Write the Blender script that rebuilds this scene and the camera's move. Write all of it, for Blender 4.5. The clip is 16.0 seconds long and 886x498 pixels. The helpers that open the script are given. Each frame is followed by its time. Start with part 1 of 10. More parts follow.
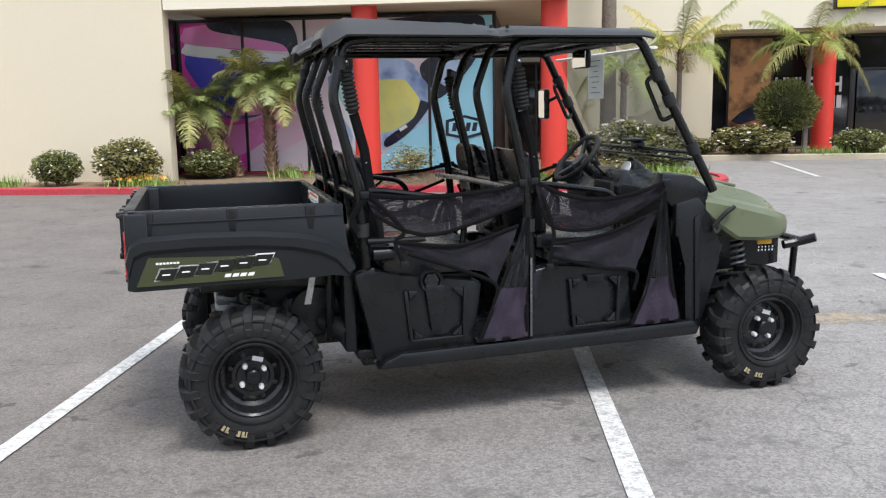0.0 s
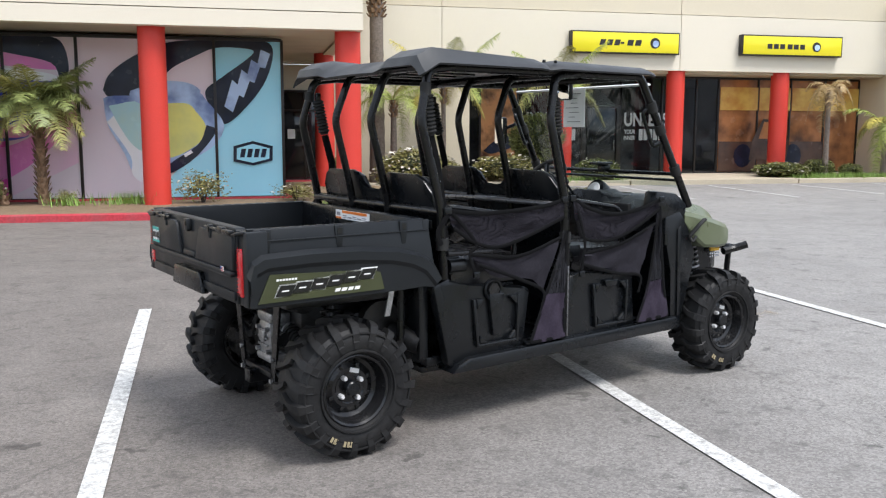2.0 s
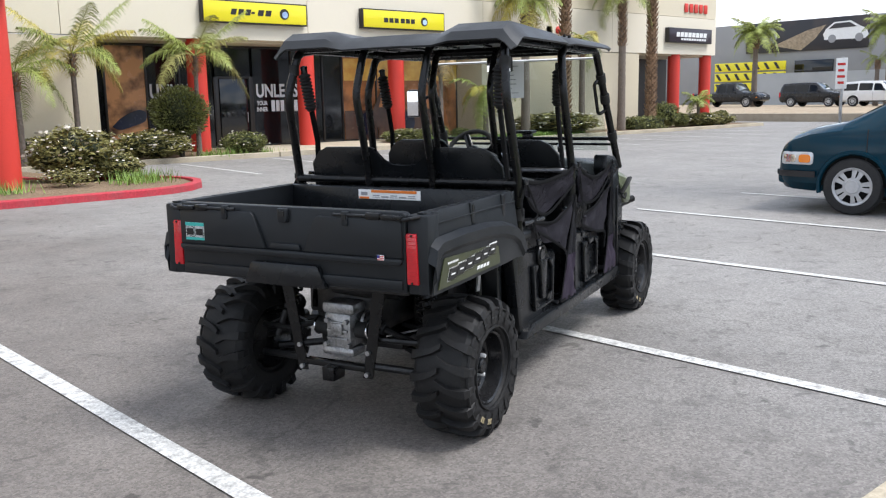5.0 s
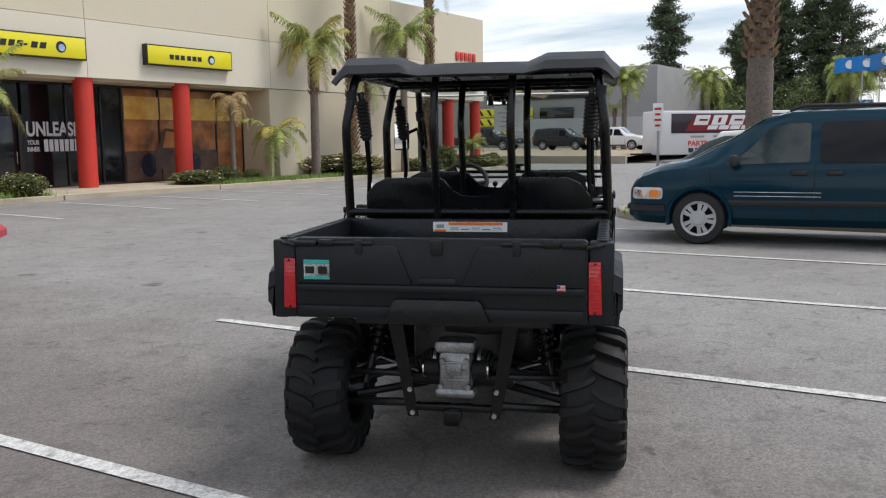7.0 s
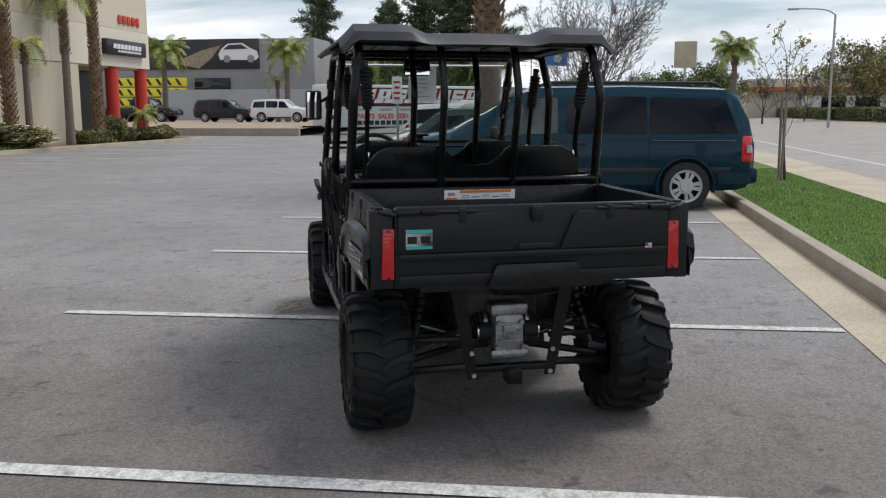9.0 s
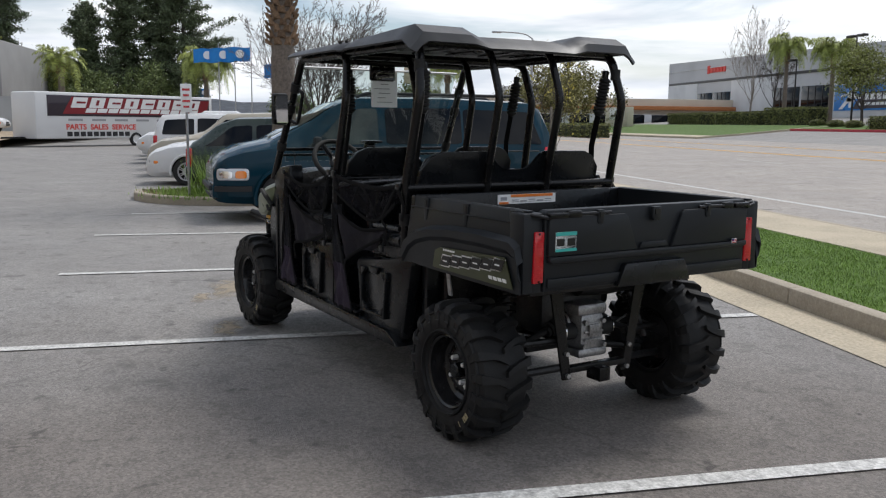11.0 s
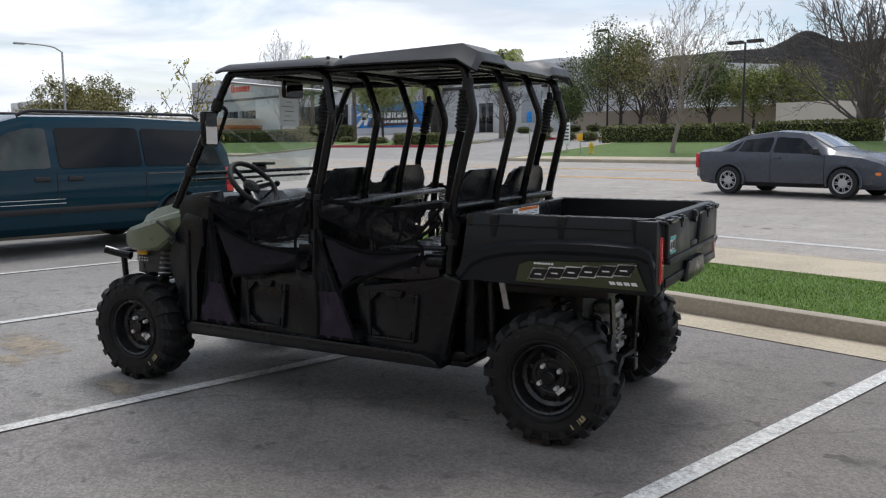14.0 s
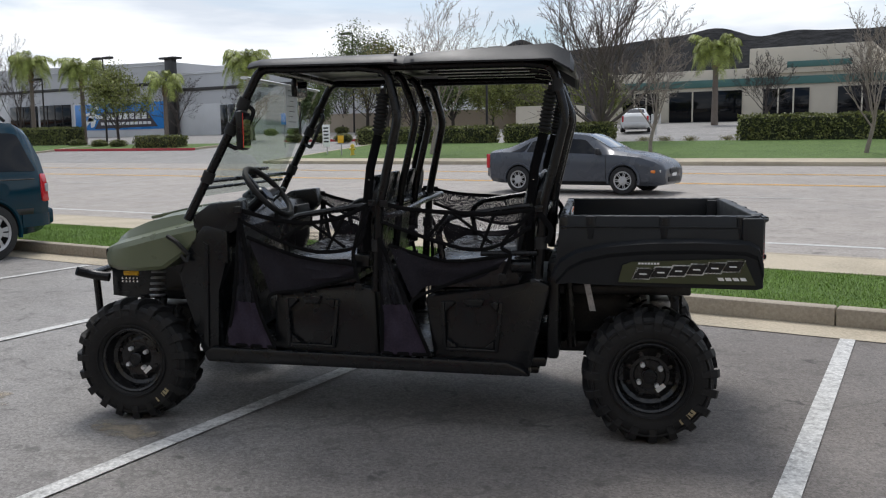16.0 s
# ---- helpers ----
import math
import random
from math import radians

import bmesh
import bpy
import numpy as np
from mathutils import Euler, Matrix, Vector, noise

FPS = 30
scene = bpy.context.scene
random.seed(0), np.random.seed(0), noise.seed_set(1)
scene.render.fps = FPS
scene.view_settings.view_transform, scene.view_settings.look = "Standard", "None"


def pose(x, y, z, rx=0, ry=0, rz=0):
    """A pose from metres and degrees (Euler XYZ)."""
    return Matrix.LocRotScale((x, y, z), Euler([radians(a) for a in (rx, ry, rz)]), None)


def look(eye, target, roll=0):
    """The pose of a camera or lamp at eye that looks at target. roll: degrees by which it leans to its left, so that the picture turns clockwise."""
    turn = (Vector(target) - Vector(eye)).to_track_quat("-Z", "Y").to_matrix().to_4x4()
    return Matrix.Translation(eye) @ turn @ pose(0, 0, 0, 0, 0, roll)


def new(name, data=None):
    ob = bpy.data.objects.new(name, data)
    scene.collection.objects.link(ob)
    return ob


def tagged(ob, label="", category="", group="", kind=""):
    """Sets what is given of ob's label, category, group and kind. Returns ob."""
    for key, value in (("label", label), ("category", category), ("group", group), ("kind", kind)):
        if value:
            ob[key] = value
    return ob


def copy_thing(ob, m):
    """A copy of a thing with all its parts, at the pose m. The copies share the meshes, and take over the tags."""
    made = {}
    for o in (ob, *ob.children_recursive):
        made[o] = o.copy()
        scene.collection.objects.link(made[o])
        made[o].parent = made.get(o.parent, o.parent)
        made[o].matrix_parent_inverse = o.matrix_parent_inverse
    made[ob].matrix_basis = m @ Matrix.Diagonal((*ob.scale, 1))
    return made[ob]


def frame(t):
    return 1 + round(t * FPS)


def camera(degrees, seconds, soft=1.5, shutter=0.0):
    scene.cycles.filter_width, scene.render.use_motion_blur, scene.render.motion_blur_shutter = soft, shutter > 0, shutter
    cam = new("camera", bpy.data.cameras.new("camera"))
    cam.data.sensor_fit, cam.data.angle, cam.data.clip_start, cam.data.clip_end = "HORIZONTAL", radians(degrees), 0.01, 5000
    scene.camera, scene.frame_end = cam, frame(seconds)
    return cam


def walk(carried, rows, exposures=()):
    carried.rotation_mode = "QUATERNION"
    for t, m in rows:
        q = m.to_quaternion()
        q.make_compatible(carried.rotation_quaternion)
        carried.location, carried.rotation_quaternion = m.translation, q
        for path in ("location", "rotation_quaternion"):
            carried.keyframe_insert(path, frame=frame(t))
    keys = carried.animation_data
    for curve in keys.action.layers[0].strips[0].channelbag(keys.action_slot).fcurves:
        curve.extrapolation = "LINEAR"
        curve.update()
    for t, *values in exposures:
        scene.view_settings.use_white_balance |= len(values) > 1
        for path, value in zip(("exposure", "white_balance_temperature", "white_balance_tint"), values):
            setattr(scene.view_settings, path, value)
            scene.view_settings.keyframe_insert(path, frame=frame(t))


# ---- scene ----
cam = camera(53.9, 16.0, 1.2)
PATH = [
    (0, (0.181, 0.178, 1.547), (-0.031, 2.14, 1.224), -1.0),
    (0.5, (-0.253, 0.038, 1.542), (-0.253, 2.017, 1.253), 0.0),
    (1, (-0.712, -0.021, 1.521), (-0.557, 1.958, 1.274), 0.1),
    (1.5, (-1.179, -0.16, 1.535), (-0.904, 1.804, 1.281), 0.2),
    (2, (-1.584, -0.086, 1.535), (-1.147, 1.848, 1.271), 0.1),
    (2.5, (-1.966, 0.007, 1.57), (-1.359, 1.896, 1.315), 0.3),
    (3, (-2.407, 0.094, 1.591), (-1.685, 1.938, 1.311), -0.0),
    (3.5, (-2.77, 0.328, 1.559), (-1.912, 2.109, 1.259), -0.7),
    (4, (-3.15, 0.559, 1.573), (-2.132, 2.25, 1.251), -0.4),
    (4.2, (-3.304, 0.641, 1.579), (-2.218, 2.288, 1.253), -0.5),
    (6.3, (-4.517, 1.943, 1.537), (-2.982, 3.19, 1.244), -0.5),
    (6.5, (-4.614, 2.105, 1.532), (-3.034, 3.3, 1.258), -0.2),
    (7, (-4.838, 2.456, 1.522), (-3.17, 3.53, 1.273), -0.7),
    (7.5, (-5.128, 2.851, 1.531), (-3.362, 3.747, 1.249), -0.4),
    (8, (-5.288, 3.314, 1.51), (-3.436, 4.007, 1.212), -0.8),
    (8.5, (-5.44, 3.752, 1.503), (-3.535, 4.276, 1.194), -0.6),
    (9, (-5.589, 4.181, 1.519), (-3.642, 4.509, 1.203), -0.1),
    (9.2, (-5.599, 4.35, 1.504), (-3.64, 4.594, 1.184), -0.1),
    (11.3, (-5.511, 6.282, 1.464), (-3.58, 5.847, 1.184), 0.5),
    (11.5, (-5.499, 6.463, 1.472), (-3.583, 5.965, 1.191), 0.4),
    (12, (-5.362, 6.859, 1.452), (-3.489, 6.218, 1.166), -0.1),
    (12.5, (-5.216, 7.277, 1.462), (-3.403, 6.475, 1.194), -0.2),
    (13, (-5.036, 7.681, 1.485), (-3.314, 6.692, 1.245), -0.2),
    (13.5, (-4.725, 8.003, 1.469), (-3.106, 6.854, 1.231), 0.0),
    (14, (-4.426, 8.332, 1.458), (-2.924, 7.033, 1.218), -0.3),
    (14.5, (-4.096, 8.598, 1.453), (-2.717, 7.166, 1.234), -0.4),
    (15, (-3.732, 8.848, 1.491), (-2.436, 7.341, 1.275), -0.3),
    (15.5, (-3.378, 9.145, 1.495), (-2.203, 7.543, 1.263), -0.8),
    (16, (-2.977, 9.336, 1.472), (-1.933, 7.646, 1.232), -0.6),
]
EXPOSURES = [(0.0, 0.82, 6250, 10), (1.0, 0.83, 6250, 10), (4.2, 0.80, 6200, 10), (6.5, 0.64, 6250, 10), (7.0, 0.22, 6400, 10), (7.5, 0.16, 6450, 10), (8.0, 0.24, 6400, 10), (8.5, 0.04, 6350, 10), (9.0, 0.0, 6350, 10), (11.5, 0.05, 6400, 10), (12.5, 0.14, 6300, 10), (13.0, -0.14, 6300, 10), (14.0, 0.06, 6300, 10), (15.0, 0.08, 6350, 10), (16.0, 0.05, 6350, 10)]
walk(cam, [(t, look(eye, target, roll)) for t, eye, target, roll in PATH], EXPOSURES)

# ---- light ----
SUN_ELEV, SUN_AZ = 61.0, 145.0     # degrees; azimuth clockwise from +y, where the sun stands
world = bpy.data.worlds.new("world")
scene.world = world
world.use_nodes = True
wn, wl = world.node_tree.nodes, world.node_tree.links
wn.clear()
w_out = wn.new("ShaderNodeOutputWorld")
w_bg = wn.new("ShaderNodeBackground")
w_bg.inputs["Strength"].default_value = 0.115
w_sky = wn.new("ShaderNodeTexSky")
w_sky.sky_type = "NISHITA"
w_sky.sun_disc = False
w_sky.sun_elevation = radians(SUN_ELEV)
w_sky.sun_rotation = radians(SUN_AZ)
w_sky.air_density, w_sky.dust_density, w_sky.ozone_density = 1.0, 1.5, 1.0
w_co = wn.new("ShaderNodeTexCoord")
w_map = wn.new("ShaderNodeMapping")
w_map.inputs["Scale"].default_value = (1.5, 1.5, 9.0)
w_noise = wn.new("ShaderNodeTexNoise")
w_noise.inputs["Scale"].default_value = 1.5
w_noise.inputs["Detail"].default_value = 7.0
w_noise.inputs["Roughness"].default_value = 0.55
w_noise.inputs["Distortion"].default_value = 0.6
w_ramp = wn.new("ShaderNodeValToRGB")
w_ramp.color_ramp.elements[0].position, w_ramp.color_ramp.elements[1].position = 0.36, 0.56
w_mix = wn.new("ShaderNodeMix")
w_mix.data_type = "RGBA"
w_n2 = wn.new("ShaderNodeTexNoise")
w_n2.inputs["Scale"].default_value, w_n2.inputs["Detail"].default_value = 2.6, 5.0
w_tone = wn.new("ShaderNodeMix")
w_tone.data_type = "RGBA"
w_tone.inputs[6].default_value, w_tone.inputs[7].default_value = (6.3, 6.75, 7.4, 1), (9.7, 9.75, 9.85, 1)
w_r2 = wn.new("ShaderNodeMapRange")
w_r2.inputs["From Min"].default_value, w_r2.inputs["From Max"].default_value = 0.36, 0.6
wl.new(w_map.outputs["Vector"], w_n2.inputs["Vector"])
wl.new(w_n2.outputs["Fac"], w_r2.inputs["Value"])
wl.new(w_r2.outputs["Result"], w_tone.inputs[0])
wl.new(w_tone.outputs[2], w_mix.inputs[7])
wl.new(w_co.outputs["Generated"], w_map.inputs["Vector"])
wl.new(w_map.outputs["Vector"], w_noise.inputs["Vector"])
# the cloud sheet thins out higher up, where blue shows through
w_sep = wn.new("ShaderNodeSeparateXYZ")
w_thin = wn.new("ShaderNodeMath")
w_thin.operation = "MULTIPLY_ADD"
w_thin.inputs[1].default_value = -0.9
w_lift = wn.new("ShaderNodeMath")
w_lift.operation = "ADD"
w_lift.inputs[1].default_value = 0.125
w_low = wn.new("ShaderNodeMath")
w_low.operation = "MINIMUM"
w_low.inputs[1].default_value = 0.17
wl.new(w_co.outputs["Generated"], w_sep.inputs[0])
wl.new(w_sep.outputs[2], w_low.inputs[0])
wl.new(w_low.outputs[0], w_thin.inputs[0])
wl.new(w_noise.outputs["Fac"], w_lift.inputs[0])
wl.new(w_lift.outputs[0], w_thin.inputs[2])
wl.new(w_thin.outputs[0], w_ramp.inputs["Fac"])
wl.new(w_ramp.outputs["Color"], w_mix.inputs[0])
wl.new(w_sky.outputs["Color"], w_mix.inputs[6])
wl.new(w_mix.outputs[2], w_bg.inputs["Color"])
wl.new(w_bg.outputs["Background"], w_out.inputs["Surface"])

sun = new("sun", bpy.data.lights.new("sun", "SUN"))
sun.data.energy = 2.1
sun.data.angle = radians(20)
sun.data.color = (1.0, 0.965, 0.92)
_a, _e = radians(SUN_AZ), radians(SUN_ELEV)
sun.matrix_world = look(Vector((math.sin(_a) * math.cos(_e), math.cos(_a) * math.cos(_e), math.sin(_e))) * 60, (0, 0, 0))

# ---- helpers of this scene ----
rng = random.Random(7)


def mesh_of(bm, name):
    me = bpy.data.meshes.new(name)
    bmesh.ops.recalc_face_normals(bm, faces=bm.faces)
    bm.to_mesh(me)
    bm.free()
    return me


def shade(me, angle=35):
    """Smooth faces with sharp edges past the angle."""
    for p in me.polygons:
        p.use_smooth = True
    me.set_sharp_from_angle(angle=radians(angle))


def part(name, bm, material, parent=None, label="", smooth=35):
    """Links a bmesh (or mesh) as one mesh object under a thing or a part."""
    me = bm if isinstance(bm, bpy.types.Mesh) else mesh_of(bm, name)
    if smooth:
        shade(me, smooth)
    if not me.materials:
        for m in (material if isinstance(material, (list, tuple)) else (material,)):
            me.materials.append(m)
    ob = new(name, me)
    if parent is not None:
        ob.parent = parent
    if label:
        tagged(ob, label)
    return ob


def thing(name, label, category, m=None, group="", kind=""):
    ob = new(name)
    ob.empty_display_size = 0.2
    if m is not None:
        ob.matrix_basis = m
    return tagged(ob, label, category, group, kind)


def solid(name, bm, material, label, category, m=None, group="", kind="", smooth=35):
    """A top-level thing of one mesh."""
    ob = part(name, bm, material, None, "", smooth)
    if m is not None:
        ob.matrix_basis = m
    return tagged(ob, label, category, group, kind)


def box(bm, c, s, bevel=0.0, m=None, seg=2):
    r = bmesh.ops.create_cube(bm, size=1.0, matrix=Matrix.Translation(c) @ Matrix.Diagonal((*s, 1)))
    vs = r["verts"]
    if m is not None:
        bmesh.ops.transform(bm, matrix=m, verts=vs)
    if bevel > 0:
        es = list({e for v in vs for e in v.link_edges})
        bmesh.ops.bevel(bm, geom=es, offset=bevel, segments=seg, profile=0.5, affect="EDGES")
    return bm


def cyl(bm, a, b, r, seg=12, r2=None, caps=True):
    a, b = Vector(a), Vector(b)
    d = b - a
    q = d.to_track_quat("Z", "Y").to_matrix().to_4x4()
    bmesh.ops.create_cone(bm, cap_ends=caps, segments=seg, radius1=r, radius2=r if r2 is None else r2, depth=d.length,
                          matrix=Matrix.Translation((a + b) / 2) @ q)
    return bm


def ball(bm, c, r, sub=2, s=(1, 1, 1)):
    bmesh.ops.create_icosphere(bm, subdivisions=sub, radius=r, matrix=Matrix.Translation(c) @ Matrix.Diagonal((*s, 1)))
    return bm


def rounded(pts, n=5):
    """A Catmull-Rom curve through the points."""
    P = [Vector(p) for p in pts]
    P = [2 * P[0] - P[1]] + P + [2 * P[-1] - P[-2]]
    out = []
    for i in range(1, len(P) - 2):
        p0, p1, p2, p3 = P[i - 1:i + 3]
        for k in range(n):
            t = k / n
            out.append(0.5 * (2 * p1 + (p2 - p0) * t + (2 * p0 - 5 * p1 + 4 * p2 - p3) * t * t + (3 * p1 - p0 - 3 * p2 + p3) * t ** 3))
    out.append(P[-2])
    return out


def fillet(pts, r=0.06, n=4):
    """A polyline with its corners rounded."""
    P = [Vector(p) for p in pts]
    out = [P[0]]
    for a, b, c in zip(P, P[1:], P[2:]):
        u, v = (a - b), (c - b)
        k = min(r, u.length * 0.45, v.length * 0.45)
        s, e = b + u.normalized() * k, b + v.normalized() * k
        for i in range(n + 1):
            t = i / n
            out.append(s * (1 - t) ** 2 + b * 2 * t * (1 - t) + e * t * t)
    out.append(P[-1])
    return out


def tube(bm, pts, r, seg=10, r_end=None, flat=None):
    """A tube along the points; flat squeezes its section to a strap (width, thickness)."""
    P = [Vector(p) for p in pts]
    rings = []
    up = Vector((0, 0, 1)) if abs((P[1] - P[0]).normalized().z) < 0.9 else Vector((1, 0, 0))
    for i, p in enumerate(P):
        t = (P[min(i + 1, len(P) - 1)] - P[max(i - 1, 0)]).normalized()
        s = t.cross(up)
        if s.length < 1e-4:
            s = t.cross(Vector((0, 1, 0)))
        s.normalize()
        u = s.cross(t)
        up = u
        k = i / (len(P) - 1)
        rr = r if r_end is None else r + (r_end - r) * k
        ring = []
        for j in range(seg):
            a = 2 * math.pi * j / seg
            if flat:
                ring.append(bm.verts.new(p + u * math.cos(a) * flat[0] + s * math.sin(a) * flat[1]))
            else:
                ring.append(bm.verts.new(p + (u * math.cos(a) + s * math.sin(a)) * rr))
        rings.append(ring)
    for a, b in zip(rings, rings[1:]):
        for j in range(seg):
            bm.faces.new((a[j], a[(j + 1) % seg], b[(j + 1) % seg], b[j]))
    bm.faces.new(rings[0][::-1])
    bm.faces.new(rings[-1])
    return bm


def lathe(bm, prof, seg=32, m=None, closed=False):
    """Turns a profile of (radius, height) round the z axis."""
    rings = []
    for r, z in prof:
        if r < 1e-5:
            rings.append([bm.verts.new((0, 0, z))] * seg)
        else:
            rings.append([bm.verts.new((r * math.cos(2 * math.pi * j / seg), r * math.sin(2 * math.pi * j / seg), z)) for j in range(seg)])
    made = {v for q in rings for v in q}
    pairs = list(zip(rings, rings[1:])) + ([(rings[-1], rings[0])] if closed else [])
    for a, b in pairs:
        for j in range(seg):
            k = (j + 1) % seg
            vs = []
            for v in (a[j], a[k], b[k], b[j]):
                if v not in vs:
                    vs.append(v)
            if len(vs) > 2:
                bm.faces.new(vs)
    if m is not None:
        bmesh.ops.transform(bm, matrix=m, verts=list(made))
    return bm


def prism(bm, pts, depth, axis="y", at=0.0, bevel=0.0, m=None):
    """A plate: the outline (u, v) pushed along the axis from at to at + depth. u, v are x, z (axis y), x, y (axis z) or y, z (axis x)."""
    def put(u, v, w):
        return {"y": (u, w, v), "z": (u, v, w), "x": (w, u, v)}[axis]
    a = [bm.verts.new(put(u, v, at)) for u, v in pts]
    b = [bm.verts.new(put(u, v, at + depth)) for u, v in pts]
    fs = [bm.faces.new(a), bm.faces.new(b[::-1])]
    n = len(pts)
    side = [bm.faces.new((a[i], b[i], b[(i + 1) % n], a[(i + 1) % n])) for i in range(n)]
    if m is not None:
        bmesh.ops.transform(bm, matrix=m, verts=a + b)
    if bevel > 0:
        es = list({e for f in fs for e in f.edges} | {e for f in side for e in f.edges})
        bmesh.ops.bevel(bm, geom=es, offset=bevel, segments=2, profile=0.5, affect="EDGES")
    return bm


def loft(bm, rings, close=True, caps=True):
    """Skins rings of points of equal count."""
    R = [[bm.verts.new(p) for p in ring] for ring in rings]
    n = len(R[0])
    for a, b in zip(R, R[1:]):
        for j in range(n if close else n - 1):
            bm.faces.new((a[j], a[(j + 1) % n], b[(j + 1) % n], b[j]))
    if caps and close:
        bm.faces.new(R[0][::-1])
        bm.faces.new(R[-1])
    return bm


def sheet(bm, rows, thick=0.0):
    """A surface through a grid of points, with a thickness."""
    loft(bm, rows, close=False, caps=False)
    if thick:
        bm.normal_update()
        bmesh.ops.solidify(bm, geom=list(bm.faces), thickness=thick)
    return bm


def B():
    return bmesh.new()


def mesh_np(name, verts, faces):
    """A mesh from arrays: verts (n, 3), faces (m, 3 or 4)."""
    me = bpy.data.meshes.new(name)
    verts, faces = np.asarray(verts, np.float32), np.asarray(faces, np.int32)
    k = faces.shape[1]
    me.vertices.add(len(verts))
    me.vertices.foreach_set("co", verts.ravel())
    me.loops.add(faces.size)
    me.loops.foreach_set("vertex_index", faces.ravel())
    me.polygons.add(len(faces))
    me.polygons.foreach_set("loop_start", np.arange(0, faces.size, k, dtype=np.int32))
    me.polygons.foreach_set("loop_total", np.full(len(faces), k, np.int32))
    me.update(calc_edges=True)
    me.validate()
    return me

# ---- materials ----
def mat(name, color, rough=0.5, metal=0.0, grain=0.0, grain_scale=40.0, stain=0.0, stain_scale=1.5, bump=0.0, bump_scale=80.0,
        coat=0.0, spec=0.5, island=0.0, objrand=0.0, trans=0.0, ior=1.45, alpha=1.0, tint=None, bump_dist=0.01, sheen=0.0):
    """A surface with colour variation at two scales (grain, stain), relief and gloss."""
    m = bpy.data.materials.new(name)
    m.use_nodes = True
    n, l = m.node_tree.nodes, m.node_tree.links
    b = n["Principled BSDF"]
    b.inputs["Roughness"].default_value = rough
    b.inputs["Metallic"].default_value = metal
    b.inputs["Specular IOR Level"].default_value = spec
    b.inputs["Coat Weight"].default_value = coat
    b.inputs["Coat Roughness"].default_value = 0.06
    b.inputs["Transmission Weight"].default_value = trans
    b.inputs["IOR"].default_value = ior
    b.inputs["Alpha"].default_value = alpha
    b.inputs["Sheen Weight"].default_value = sheen
    co = n.new("ShaderNodeTexCoord")
    last = None
    c4 = (*color, 1)

    def mixed(fac, a_socket, a_color, col):
        x = n.new("ShaderNodeMix")
        x.data_type = "RGBA"
        l.new(fac, x.inputs[0])
        if a_socket is None:
            x.inputs[6].default_value = a_color
        else:
            l.new(a_socket, x.inputs[6])
        x.inputs[7].default_value = col
        return x.outputs[2]

    def noise_fac(scale, detail, lo, hi, amount):
        t = n.new("ShaderNodeTexNoise")
        t.inputs["Scale"].default_value = scale
        t.inputs["Detail"].default_value = detail
        l.new(co.outputs["Object"], t.inputs["Vector"])
        r = n.new("ShaderNodeMapRange")
        r.inputs["From Min"].default_value, r.inputs["From Max"].default_value = lo, hi
        r.inputs["To Max"].default_value = amount
        l.new(t.outputs["Fac"], r.inputs["Value"])
        return r.outputs["Result"], t
    if stain:
        f, _ = noise_fac(stain_scale, 5, 0.42, 0.68, stain)
        dark = tint or tuple(c * 0.55 for c in color)
        last = mixed(f, last, c4, (*dark, 1))
    if grain:
        f, _ = noise_fac(grain_scale, 3, 0.35, 0.7, grain)
        last = mixed(f, last, c4, (*[min(1, c * 1.7 + 0.01) for c in color], 1))
        f, _ = noise_fac(grain_scale * 1.37, 2, 0.45, 0.75, grain)
        last = mixed(f, last, c4, (*[c * 0.45 for c in color], 1))
    for amount, src, out in ((island, "ShaderNodeNewGeometry", "Random Per Island"), (objrand, "ShaderNodeObjectInfo", "Random")):
        if amount:
            g = n.new(src)
            h = n.new("ShaderNodeHueSaturation")
            r = n.new("ShaderNodeMapRange")
            r.inputs["To Min"].default_value, r.inputs["To Max"].default_value = 1 - amount, 1 + amount
            l.new(g.outputs[out], r.inputs["Value"])
            l.new(r.outputs["Result"], h.inputs["Value"])
            if last is None:
                h.inputs["Color"].default_value = c4
            else:
                l.new(last, h.inputs["Color"])
            last = h.outputs["Color"]
    if last is None:
        b.inputs["Base Color"].default_value = c4
    else:
        l.new(last, b.inputs["Base Color"])
    if bump:
        t = n.new("ShaderNodeTexNoise")
        t.inputs["Scale"].default_value = bump_scale
        t.inputs["Detail"].default_value = 4
        l.new(co.outputs["Object"], t.inputs["Vector"])
        k = n.new("ShaderNodeBump")
        k.inputs["Strength"].default_value = bump
        k.inputs["Distance"].default_value = bump_dist
        l.new(t.outputs["Fac"], k.inputs["Height"])
        l.new(k.outputs["Normal"], b.inputs["Normal"])
    if rough < 0.9 and (grain or stain):
        f, _ = noise_fac(stain_scale * 2.3 if stain else 3.0, 4, 0.35, 0.7, 1.0)
        r = n.new("ShaderNodeMapRange")
        r.inputs["To Min"].default_value, r.inputs["To Max"].default_value = max(0, rough - 0.06), min(1, rough + 0.1)
        l.new(f, r.inputs["Value"])
        l.new(r.outputs["Result"], b.inputs["Roughness"])
    return m


def leaf_mat(name, color, amount=0.35):
    m = mat(name, color, rough=0.55, island=amount, grain=0.3, grain_scale=3.0)
    return m


